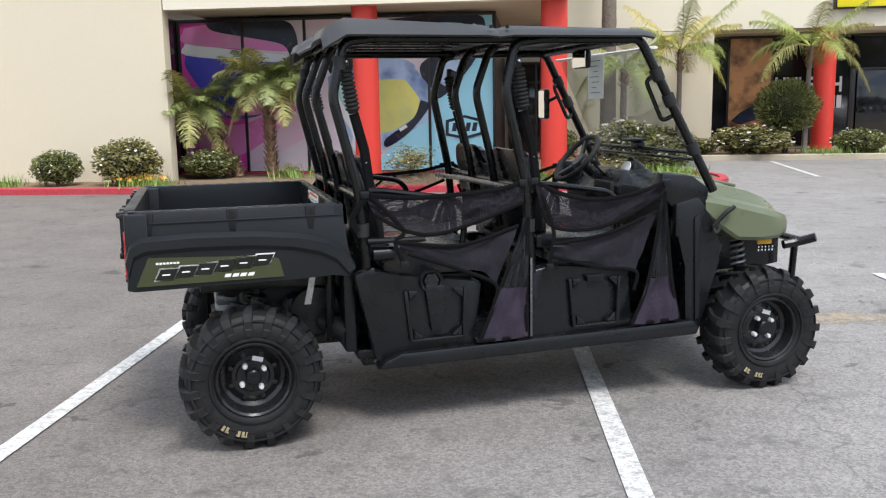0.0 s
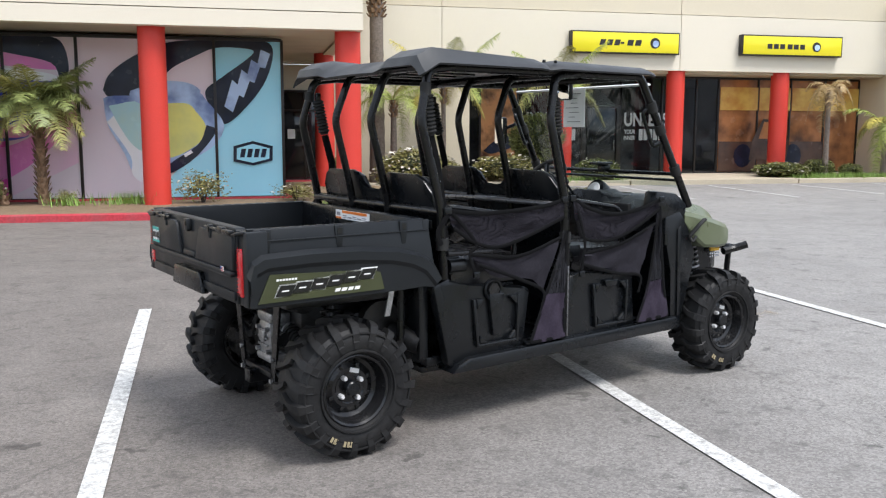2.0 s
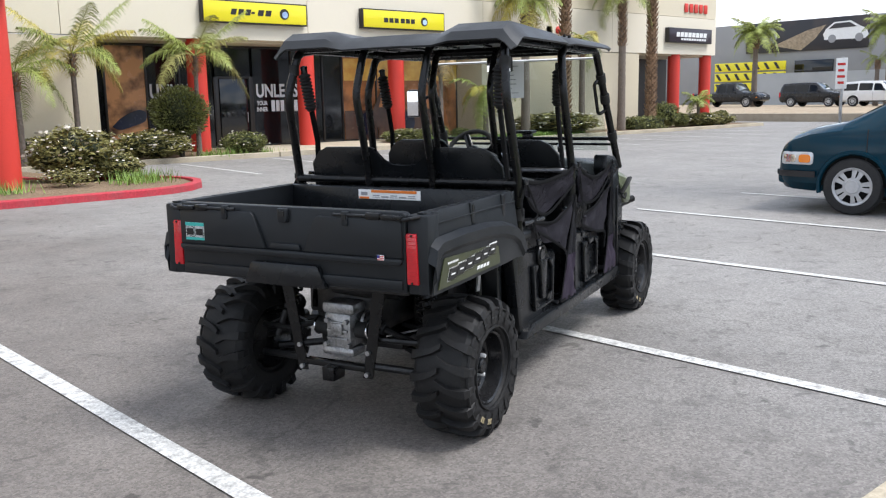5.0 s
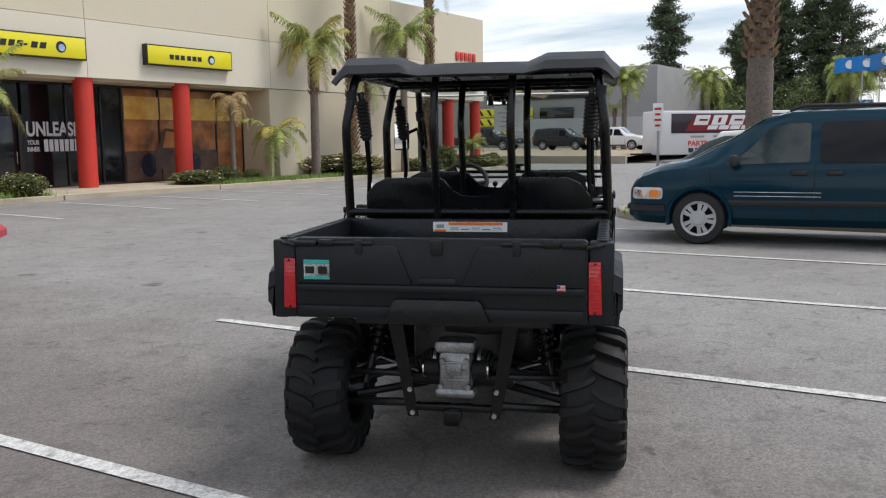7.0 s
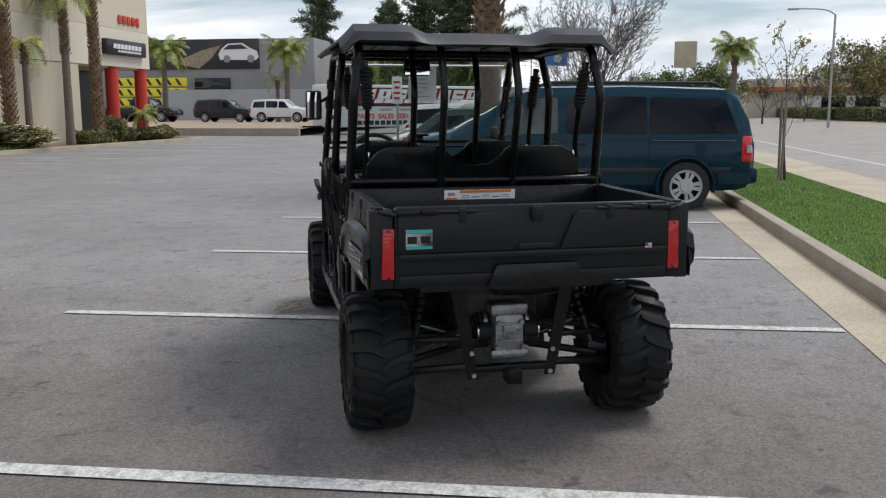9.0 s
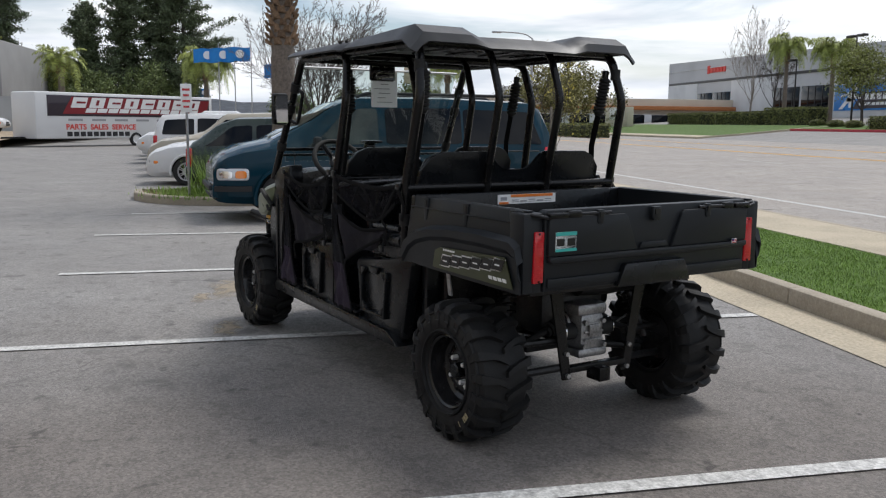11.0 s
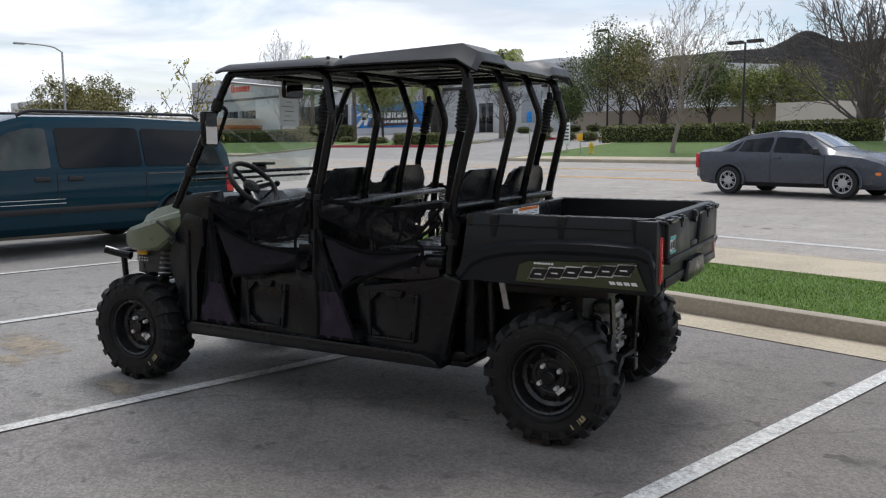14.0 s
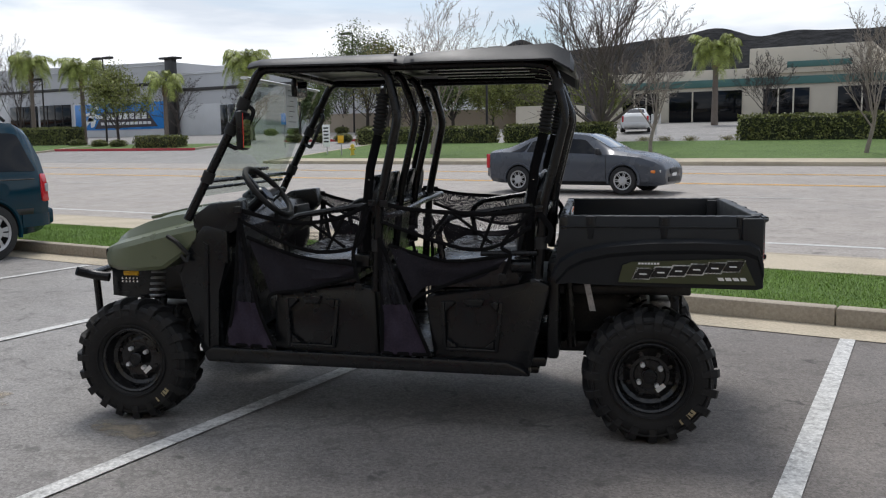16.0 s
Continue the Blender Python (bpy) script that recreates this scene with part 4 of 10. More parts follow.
# dark side entrance at the back of the recess
en = thing("entrance_door", "dark glazed side entrance with a narrow black frame", "door", pose(0.2, 26.6, 0))
bm = B()
box(bm, (0, 0, 1.42), (1.62, 0.05, 2.62), 0.004)
part("glass", bm, M["window_black"], en)
for x in (-0.8, -0.02, 0.8):
    bm = B()
    box(bm, (x, -0.035, 1.42), (0.06, 0.05, 2.66), 0.006)
    part("upright", bm, M["frame_dark"], en)
for z in (0.12, 2.2, 2.76):
    bm = B()
    box(bm, (0, -0.034, z), (1.6, 0.046, 0.07), 0.006)
    part("rail", bm, M["frame_dark"], en)
bm = B()
box(bm, (-0.42, -0.03, 1.5), (0.22, 0.008, 0.28))
part("notice", bm, M["paper"], en, smooth=0)

# ---- the utility vehicle ----
UTV = thing("utility_vehicle", "black and sage green crew utility vehicle with cargo bed on asphalt", "utility vehicle",
            pose(-0.093, 5.11, 0, 0, 0, 21.8))
S2 = (-1, 1)


def wheel(x, y, w, R, parent):
    """A wheel with lugged tyre; the outer face looks along sign(y)."""
    s = 1 if y > 0 else -1
    hub = new("wheel")
    hub.parent = parent
    hub.matrix_basis = pose(x, y, R - 0.006, -90 * s, 0, 0)     # local z points outwards
    h = w / 2
    bm = B()
    prof = [(0.168, -h * 0.72), (0.185, -h * 0.9), (0.225, -h * 1.0), (0.265, -h * 1.0), (R - 0.05, -h * 0.92), (R - 0.032, -h * 0.78), (R - 0.026, -h * 0.4), (R - 0.024, 0),
            (R - 0.026, h * 0.4), (R - 0.032, h * 0.78), (R - 0.05, h * 0.92), (0.265, h * 1.0), (0.225, h * 1.0), (0.185, h * 0.9), (0.168, h * 0.72)]
    lathe(bm, prof, 64, closed=True)
    for r0 in (0.19, 0.275):                                      # raised rings on the side wall
        lathe(bm, [(r0, h * 0.93), (r0 + 0.003, h * 1.015), (r0 + 0.009, h * 1.015), (r0 + 0.012, h * 0.94)], 64)
    tyre = part("tyre", bm, M["rubber"], hub)
    # lugs: chevron bars from the middle over the shoulder
    bm = B()
    N = 19
    for i in range(N):
        for side in (-1, 1):
            a0 = 2 * math.pi * (i + (0.5 if side > 0 else 0.0)) / N
            prev = None
            for k, (u, r_in, r_out, wd, da) in enumerate(((-0.04, R - 0.04, R - 0.002, 0.014, -0.02), (0.16, R - 0.04, R, 0.017, 0.035), (0.36, R - 0.04, R + 0.001, 0.016, 0.075), (0.58, R - 0.045, R - 0.001, 0.019, 0.10), (0.80, R - 0.05, R - 0.006, 0.024, 0.115),
                                                         (0.955, R - 0.065, R - 0.018, 0.027, 0.13), (1.04, R - 0.09, R - 0.05, 0.024, 0.14), (1.02, R - 0.12, R - 0.085, 0.012, 0.15))):
                a = a0 + da
                ring = []
                for rr, off in ((r_in, -wd), (r_out, -wd * 0.8), (r_out, wd * 0.8), (r_in, wd)):
                    aa = a + off / R
                    ring.append(bm.verts.new((rr * math.cos(aa), rr * math.sin(aa), side * u * h)))
                if prev:
                    for j in range(4):
                        bm.faces.new((prev[j], prev[(j + 1) % 4], ring[(j + 1) % 4], ring[j]))
                else:
                    bm.faces.new(ring[::-1])
                prev = ring
            bm.faces.new(prev)
    part("tread", bm, M["rubber"], tyre, smooth=20)
    # worn sidewall lettering, drawn as plain bars
    bm = B()
    for i in range(7):
        a = 2.2 * s + i * 0.075
        m = Matrix.Rotation(a, 4, "Z") @ Matrix.Translation((0.252, 0, h * 1.004))
        box(bm, (0, 0, 0), (0.026, 0.012, 0.004), m=m)
        if i % 2:
            box(bm, (0.008, 0.004, 0), (0.008, 0.016, 0.004), m=m)
    part("sidewall_print", bm, M["tan_print"], tyre, "tan printed sidewall bars", smooth=0)
    bm = B()
    lathe(bm, [(0.172, h * 0.80), (0.176, h * 0.83), (0.170, h * 0.85), (0.160, h * 0.80), (0.152, h * 0.55), (0.146, h * 0.30), (0.128, h * 0.22), (0.112, h * 0.26), (0.096, h * 0.34),
               (0.080, h * 0.34), (0.072, h * 0.30), (0.0, h * 0.30)], 48)
    lathe(bm, [(0.172, h * 0.80), (0.15, -h * 0.3), (0.172, -h * 0.78), (0.16, -h * 0.78), (0.12, -h * 0.2), (0.0, -h * 0.2)], 48)
    rim = part("rim", bm, M["rim"], hub)
    for k in range(8):                                            # raised pads round the bolt circle
        bm = B()
        box(bm, (0.105, 0, h * 0.29), (0.03, 0.022, 0.012), 0.004, m=Matrix.Rotation(k * math.pi / 4 + 0.39, 4, "Z"))
        part("rim_pad", bm, M["rim"], rim)
    bm = B()
    lathe(bm, [(0.036, h * 0.28), (0.036, h * 0.58), (0.03, h * 0.62), (0.0, h * 0.62)], 20)
    part("hub_cap", bm, M["plastic"], hub)
    for k in range(4):
        bm = B()
        a = k * math.pi / 2 + 0.6
        lathe(bm, [(0.013, h * 0.30), (0.013, h * 0.46), (0.010, h * 0.52), (0.0, h * 0.53)], 8, Matrix.Translation((0.062 * math.cos(a), 0.062 * math.sin(a), 0)))
        part("lug_nut", bm, M["nut"], hub, "bright lug nut")
    bm = B()
    box(bm, (0.0, 0.084, h * 0.345), (0.05, 0.022, 0.003), m=Matrix.Rotation(0.2 + s * 0.5, 4, "Z"))
    part("tag", bm, M["white"], hub, "small white paper tag", smooth=0)
    return hub


for s in S2:
    wheel(-1.385, 0.635 * s, 0.285, 0.333, UTV)
    wheel(1.345, 0.645 * s, 0.245, 0.333, UTV)

# ---- cargo bed ----
BED = new("cargo_bed")
BED.parent = UTV
XR, XF, BW = -1.89, -0.935, 0.735


def bed_outline():
    return [(XR + 0.035, 1.115), (XR + 0.012, 1.07), (XR - 0.012, 0.775), (XR + 0.02, 0.765), (-1.45, 0.772), (-1.05, 0.782), (-0.95, 0.79), (-0.905, 0.83), (-0.925, 0.92), (-0.945, 1.115)]


for s in S2:
    # side wall with a rolled top, slightly leaning outwards to the foot
    bm = B()
    prism(bm, bed_outline(), 0.05, "y", -0.025, bevel=0.006)
    for v in bm.verts:
        v.co.y = v.co.y + s * (BW - 0.04 - max(0, v.co.z - 0.8) * 0.08)
    side = part("bed_side", bm, M["plastic_side"], BED)
    # flared arch over the wheel
    bm = B()
    top = [(-1.895, 0.90), (-1.875, 0.965), (-1.83, 0.99), (-1.6, 0.998), (-1.35, 0.992), (-1.15, 0.972), (-1.02, 0.94), (-0.945, 0.895), (-0.902, 0.82)]
    inn = [(-1.895, 0.84), (-1.868, 0.93), (-1.815, 0.952), (-1.6, 0.958), (-1.36, 0.953), (-1.18, 0.936), (-1.06, 0.908), (-0.985, 0.87), (-0.925, 0.80)]
    low = [(-1.895, 0.775), (-1.86, 0.775), (-1.8, 0.775), (-1.6, 0.775), (-1.38, 0.778), (-1.2, 0.78), (-1.08, 0.783), (-1.0, 0.788), (-0.93, 0.795)]
    y0, y1, y2 = BW - 0.022, BW + 0.012, BW - 0.002
    rows = [[(x, s * y0, z + 0.012) for x, z in top], [(x, s * y1, z - 0.006) for x, z in top], [(x, s * y1, z) for x, z in inn], [(x, s * y2, z - 0.02) for x, z in inn], [(x, s * (y2 - 0.004), z) for x, z in low]]
    sheet(bm, rows, 0.006)
    part("arch_flare", bm, M["plastic_side"], side, smooth=30)
    # stake pockets, ribs and clips along the top
    for x in (-1.80, -1.44, -1.09):
        bm = B()
        prism(bm, [(x - 0.024, 1.113), (x + 0.024, 1.113), (x + 0.021, 1.058), (x + 0.015, 1.05), (x + 0.013, 1.0), (x - 0.013, 1.0), (x - 0.015, 1.05), (x - 0.021, 1.058)], s * 0.014, "y", s * (BW - 0.045), bevel=0.003)
        part("stake_pocket", bm, M["plastic_side"], side)
        bm = B()
        box(bm, (x, s * (BW - 0.0315), 1.088), (0.02, 0.006, 0.026))
        part("pocket_hole", bm, M["decal_black"], side, smooth=0)
    bm = B()
    box(bm, ((XR + XF) / 2, s * (BW - 0.044), 1.062), (0.93, 0.03, 0.006), 0.002)
    part("side_ridge", bm, M["plastic_side"], side)
    # olive name plate, its lettering drawn as slanted blocks
    bm = B()
    yy = s * (BW + 0.004)
    prism(bm, [(-1.862, 0.792), (-1.805, 0.918), (-1.29, 0.898), (-1.245, 0.88), (-1.225, 0.80), (-1.24, 0.798)], s * 0.004, "y", yy)
    plate = part("name_plate", bm, M["decal_green"], side, "olive name plate with slanted block lettering", smooth=0)
    bw, bb = B(), B()
    for i in range(6):
        x0 = (-1.782 + i * 0.083) if s < 0 else (-1.295 - i * 0.083 - 0.072)
        z0 = 0.818 + 0.008 * i
        sl = 0.026 if s < 0 else -0.026
        w, hh = 0.074, 0.046
        for bmx, g, yo in ((bw, 0.0058, 0.006), (bb, 0.0, 0.009)):
            q = [(x0 - g, z0 - g), (x0 + w + g, z0 - g), (x0 + w + sl + g, z0 + hh + g), (x0 + sl - g, z0 + hh + g)]
            prism(bmx, q, s * 0.002, "y", s * (BW + yo))
        # a pale slit in each block
        za, sa = z0 + 0.019, sl * 0.019 / 0.046
        prism(bw, [(x0 + sa + 0.018, za), (x0 + sa + 0.052, za), (x0 + sa + 0.055, za + 0.006), (x0 + sa + 0.021, za + 0.006)], s * 0.002, "y", s * (BW + 0.0115))
    for i in range(4):
        x0 = (-1.49 + i * 0.034) if s < 0 else (-1.72 - i * 0.034)
        prism(bw, [(x0, 0.812), (x0 + 0.026, 0.812), (x0 + 0.034 * 1, 0.827), (x0 + 0.008, 0.827)], s * 0.002, "y", s * (BW + 0.007))
    for i in range(7):
        x0 = (-1.775 + i * 0.0145) if s < 0 else (-1.33 - i * 0.0145)
        prism(bw, [(x0, 0.886), (x0 + 0.011, 0.886), (x0 + 0.011, 0.895), (x0, 0.895)], s * 0.002, "y", s * (BW + 0.007))
    part("lettering_outline", bw, M["white"], plate, smooth=0)
    part("lettering_block", bb, M["decal_black"], plate, smooth=0)

# floor, front wall and liner
bm = B()
box(bm, ((XR + XF) / 2, 0, 0.80), (0.94, 1.38, 0.03), 0.004)
for k in range(9):
    box(bm, ((XR + XF) / 2, -0.6 + 0.15 * k, 0.82), (0.9, 0.05, 0.012), 0.003)
part("bed_floor", bm, M["plastic"], BED)
bm = B()
box(bm, (XF - 0.025, 0, 0.955), (0.045, 1.40, 0.32), 0.01)
part("bed_front", bm, M["plastic"], BED)
bm = B()
box(bm, (-0.985, 0.01, 1.075), (0.004, 0.385, 0.05))
tag = part("warning_sticker", bm, M["paper"], BED, "white and orange warning sticker", smooth=0)
bm = B()
box(bm, (-0.9885, -0.02, 1.092), (0.003, 0.28, 0.014))
box(bm, (-0.9885, 0.165, 1.056), (0.003, 0.06, 0.01))
part("sticker_band", bm, M["orange"], tag, smooth=0)
for k in range(5):
    for z, w, hz in ((1.070 - 0.006 * (k % 2), 0.042, 0.005), (1.060, 0.048, 0.003)):
        bm = B()
        box(bm, (-0.988, -0.13 + k * 0.055, z), (0.002, w, hz))
        part("print_bar", bm, M["print_grey"], tag, smooth=0)
bm = B()
box(bm, (-0.988, 0.165, 1.078), (0.002, 0.04, 0.018))
part("pictogram", bm, M["print_grey"], tag, smooth=0)
for s in S2:
    for k in range(14):
        bm = B()
        box(bm, (-1.86 + k * 0.067, s * (BW - 0.062), 1.113), (0.042, 0.03, 0.008), 0.002)
        part("rail_rib", bm, M["plastic_side"], BED)

# ---- tailgate ----
GATE = new("tailgate")
GATE.parent = UTV
XG = -1.893
bm = B()
prism(bm, [(-0.615, 0.775), (0.615, 0.775), (0.615, 1.108), (0.60, 1.118), (-0.60, 1.118), (-0.615, 1.108)], 0.05, "x", XG - 0.012, bevel=0.006)
part("gate_panel", bm, M["plastic_side"], GATE)
# upper plates that leave a tapering recess in the middle, over a full-width ridge
for s in S2:
    bm = B()
    prism(bm, [(s * 0.605, 1.088), (s * 0.605, 0.925), (s * 0.105, 0.925), (s * 0.168, 1.075), (s * 0.185, 1.088)][::s], 0.022, "x", XG - 0.030, bevel=0.005)
    part("gate_plate", bm, M["plastic_side"], GATE)
bm = B()
prism(bm, [(-0.605, 0.924), (0.605, 0.924), (0.605, 0.904), (0.59, 0.895), (-0.59, 0.895), (-0.605, 0.904)], 0.03, "x", XG - 0.040, bevel=0.008)
part("gate_ridge", bm, M["plastic_side"], GATE)
bm = B()
prism(bm, [(-0.075, 0.955), (0.075, 0.955), (0.088, 0.928), (-0.088, 0.928)], 0.014, "x", XG - 0.026, bevel=0.004)
part("recess_sill", bm, M["plastic_side"], GATE)
bm = B()
prism(bm, [(-0.60, 0.83), (0.60, 0.83), (0.60, 0.79), (-0.60, 0.79)], 0.012, "x", XG - 0.022, bevel=0.004)
part("lower_ridge", bm, M["plastic_side"], GATE)
bm = B()
prism(bm, [(-0.225, 0.765), (0.225, 0.765), (0.185, 0.862), (0.172, 0.868), (-0.172, 0.868), (-0.185, 0.862)], 0.04, "x", XG - 0.042, bevel=0.008)
part("gate_step", bm, M["plastic"], GATE)
for y in (-0.33, 0.0, 0.33):
    wd = 0.05 if y == 0 else 0.034
    bm = B()
    prism(bm, [(y - wd / 2, 1.112), (y + wd / 2, 1.112), (y + wd / 2, 1.062), (y + wd * 0.35, 1.05), (y - wd * 0.35, 1.05), (y - wd / 2, 1.062)], 0.02, "x", XG - 0.036, bevel=0.003)
    pk = part("gate_pocket", bm, M["plastic_side"], GATE)
    bm = B()
    box(bm, (XG - 0.0375, y, 1.09), (0.008, wd * 0.6, 0.022))
    part("pocket_hole", bm, M["decal_black"], pk, smooth=0)
for s in S2:
    bm = B()
    tube(bm, [(XG - 0.03, s * 0.27 + s * 0.0, 1.098), (XG - 0.03, s * 0.44, 1.098)], 0.007, 8)
    box(bm, (XG - 0.022, s * 0.47, 1.098), (0.03, 0.07, 0.03), 0.006)
    box(bm, (XG - 0.028, s * 0.56, 1.096), (0.03, 0.10, 0.022), 0.005)
    tube(bm, [(XG - 0.03, s * 0.60, 1.085), (XG - 0.028, s * 0.65, 1.095), (XG + 0.0, s * 0.68, 1.10)], 0.008, 8)
    part("gate_latch", bm, M["steel_black"], GATE)
bm = B()
box(bm, (XG - 0.0285, 0.515, 0.985), (0.003, 0.115, 0.085), 0.001)
pl = part("registration_sticker", bm, M["paper"], GATE, "white and teal sticker with two dark bars", smooth=0)
for z, hz in ((1.018, 0.016), (0.95, 0.012)):
    bm = B()
    box(bm, (XG - 0.0315, 0.515, z), (0.002, 0.112, hz))
    part("sticker_border", bm, M["teal"], pl, smooth=0)
for y in (0.545, 0.488):
    bm = B()
    box(bm, (XG - 0.0315, y, 0.983), (0.002, 0.04, 0.03))
    part("dark_bar", bm, M["decal_black"], pl, smooth=0)
bm = B()
box(bm, (XG - 0.0405, -0.51, 0.927), (0.003, 0.032, 0.022))
fl = part("flag_sticker", bm, M["white"], GATE, "tiny red white and blue sticker", smooth=0)
bm = B()
for k in range(3):
    box(bm, (XG - 0.0425, -0.51, 0.919 + 0.007 * k), (0.002, 0.03, 0.003))
part("flag_stripes", bm, M["red_lens"], fl, smooth=0)
bm = B()
box(bm, (XG - 0.0435, -0.50, 0.932), (0.002, 0.012, 0.010))
M["flag_blue"] = mat("flag blue", (0.02, 0.04, 0.25), 0.5)
part("flag_field", bm, M["flag_blue"], fl, smooth=0)
for s in S2:
    bm = B()
    box(bm, (XG + 0.045, s * 0.668, 0.94), (0.10, 0.10, 0.335), 0.01)
    corner = part("corner_post", bm, M["plastic_side"], UTV)
    bm = B()
    prism(bm, [(s * 0.645 - 0.027, 0.815), (s * 0.645 + 0.027, 0.815), (s * 0.64 + 0.025, 1.03), (s * 0.64 - 0.025, 1.03)], 0.03, "x", XG - 0.032, bevel=0.005)
    lamp = part("tail_lamp", bm, M["red_lens"], UTV, "red tail lamp lens")
    lamp.location.x = 0.018
    for k in range(12):
        bm = B()
        box(bm, (XG - 0.033, s * 0.643, 0.835 + 0.0165 * k), (0.003, 0.044, 0.004))
        part("lens_rib", bm, M["red_lens"], lamp, smooth=0)
    for z in (0.822, 1.022):
        bm = B()
        cyl(bm, (XG - 0.036, s * 0.643, z), (XG - 0.03, s * 0.643, z), 0.005, 8)
        part("lens_screw", bm, M["plastic"], lamp)

# ---- roll cage ----
CAGE = new("roll_cage")
CAGE.parent = UTV
TR = 0.0238


def cage_tube(name, pts, r=TR, f=0.05):
    bm = B()
    tube(bm, fillet(pts, f, 5), r, 12)
    return part(name, bm, M["steel_black"], CAGE)


ZT = 1.864
for s in S2:
    cage_tube("rear_post", [(-0.76, s * 0.615, ZT), (-0.90, s * 0.63, ZT - 0.018), (-0.966, s * 0.665, 1.598), (-0.862, s * 0.685, 1.17), (-0.835, s * 0.675, 0.80)])
    cage_tube("middle_post", [(0.08, s * 0.615, ZT), (-0.068, s * 0.63, ZT - 0.02), (-0.128, s * 0.665, 1.612), (-0.032, s * 0.685, 1.17), (0.0, s * 0.675, 0.72)])
    cage_tube("front_post", [(0.40, s * 0.615, ZT), (0.607, s * 0.622, ZT + 0.004), (1.028, s * 0.665, 1.085)])
    cage_tube("roof_rail", [(-0.80, s * 0.615, ZT), (0.45, s * 0.615, ZT)])
    cage_tube("rear_inner_post", [(-0.76, s * 0.20, ZT), (-0.888, s * 0.20, ZT - 0.014), (-0.986, s * 0.20, 1.61), (-0.885, s * 0.20, 1.20), (-0.86, s * 0.20, 0.95)], 0.021)
    cage_tube("middle_inner_post", [(0.08, s * 0.20, ZT), (-0.045, s * 0.20, ZT - 0.014), (-0.130, s * 0.20, 1.62), (-0.04, s * 0.20, 1.24), (0.0, s * 0.20, 0.9)], 0.021)
cage_tube("rear_cross_tube", [(-0.88, -0.62, ZT + 0.002), (-0.88, 0.62, ZT + 0.002)], 0.022)
cage_tube("middle_cross_tube", [(0.0, -0.62, ZT - 0.005), (0.0, 0.62, ZT - 0.005)], 0.024)
cage_tube("front_cross_tube", [(0.60, -0.62, ZT + 0.004), (0.60, 0.62, ZT + 0.004)], 0.022)
cage_tube("rear_seat_bar", [(-0.865, -0.685, 1.14), (-0.865, 0.685, 1.14)], 0.022)
cage_tube("middle_seat_bar", [(-0.005, -0.685, 1.14), (-0.005, 0.685, 1.14)], 0.022)
for s in S2:
    # clamps on the posts, grab handle, hip bars
    for (x, y, z), r in (((0.702, 0.632, 1.69), 0.032), ((0.772, 0.639, 1.56), 0.032), ((0.907, 0.653, 1.31), 0.032), ((-0.848, 0.68, 0.98), 0.032), ((-0.016, 0.68, 0.96), 0.032), ((-0.925, 0.645, 1.75), 0.028)):
        bm = B()
        d = Vector((0.18, 0.0, -0.37)).normalized() if x > 0.5 else Vector((0, 0, 1))
        c = Vector((x, s * y, z))
        cyl(bm, c - d * 0.03, c + d * 0.03, r, 14)
        part("clamp", bm, M["rubber_boot"], CAGE)
    bm = B()
    tube(bm, fillet([(0.702, s * 0.632, 1.69), (0.655, s * 0.60, 1.66), (0.755, s * 0.60, 1.45), (0.81, s * 0.643, 1.49)], 0.03), 0.012, 8)
    part("grab_handle", bm, M["plastic"], CAGE)
    for x0 in (-0.80, 0.03):
        bm = B()
        tube(bm, fillet([(x0, s * 0.66, 1.16), (x0 + 0.06, s * 0.63, 1.155), (x0 + 0.42, s * 0.61, 1.10), (x0 + 0.48, s * 0.62, 1.04), (x0 + 0.45, s * 0.63, 0.84)], 0.05), 0.016, 8)
        part("hip_bar", bm, M["steel_black"], CAGE)

# ---- roof: two moulded shells ----
def roof_shell(x0, x1, bump0, bump1, name, z_lift=0.0, end_drop=0.022, tail=None):
    bm = B()
    xs = [x0 + (x1 - x0) * i / 12 for i in range(13)]
    if tail:                                  # the rear edge folds down behind this line
        xs = [x0, x0 + 0.02, (x0 + tail) / 2, tail] + [tail + (x1 - tail) * i / 9 for i in range(1, 10)]
    ys = [-0.735, -0.725, -0.70, -0.66, -0.60, -0.48, -0.38, -0.33, -0.28, -0.14, 0, 0.14, 0.28, 0.33, 0.38, 0.48, 0.60, 0.66, 0.70, 0.725, 0.735]
    rows = []
    for i, x in enumerate(xs):
        t = i / 12
        b = bump0 + (bump1 - bump0) * t
        end = min(1.0, min(t, 1 - t) / 0.09)
        end = 0.35 + 0.65 * end ** 0.6
        row = []
        for y in ys:
            a = abs(y)
            if a > 0.73:
                z = 1.868
            elif a > 0.715:
                z = 1.878
            elif a > 0.69:
                z = 1.892 + 0.4 * b * 0.5
            elif a > 0.36:
                z = 1.905 + b * end
            elif a > 0.31:
                z = 1.905 + b * end * 0.5
            else:
                z = 1.905 + 0.004 * math.cos(a * 5)
            sh = 0.965 if i in (0, 12) else 1.0
            row.append((x, y * (1.0 if 0 < i < 12 else sh), z + z_lift - (end_drop if i in (0, 12) else 0) - (0.06 * max(0.0, (tail - x) / (tail - x0)) if tail else 0.0)))
        rows.append(row)
    sheet(bm, rows, -0.012)
    return part(name, bm, M["roof"], UTV, smooth=28)


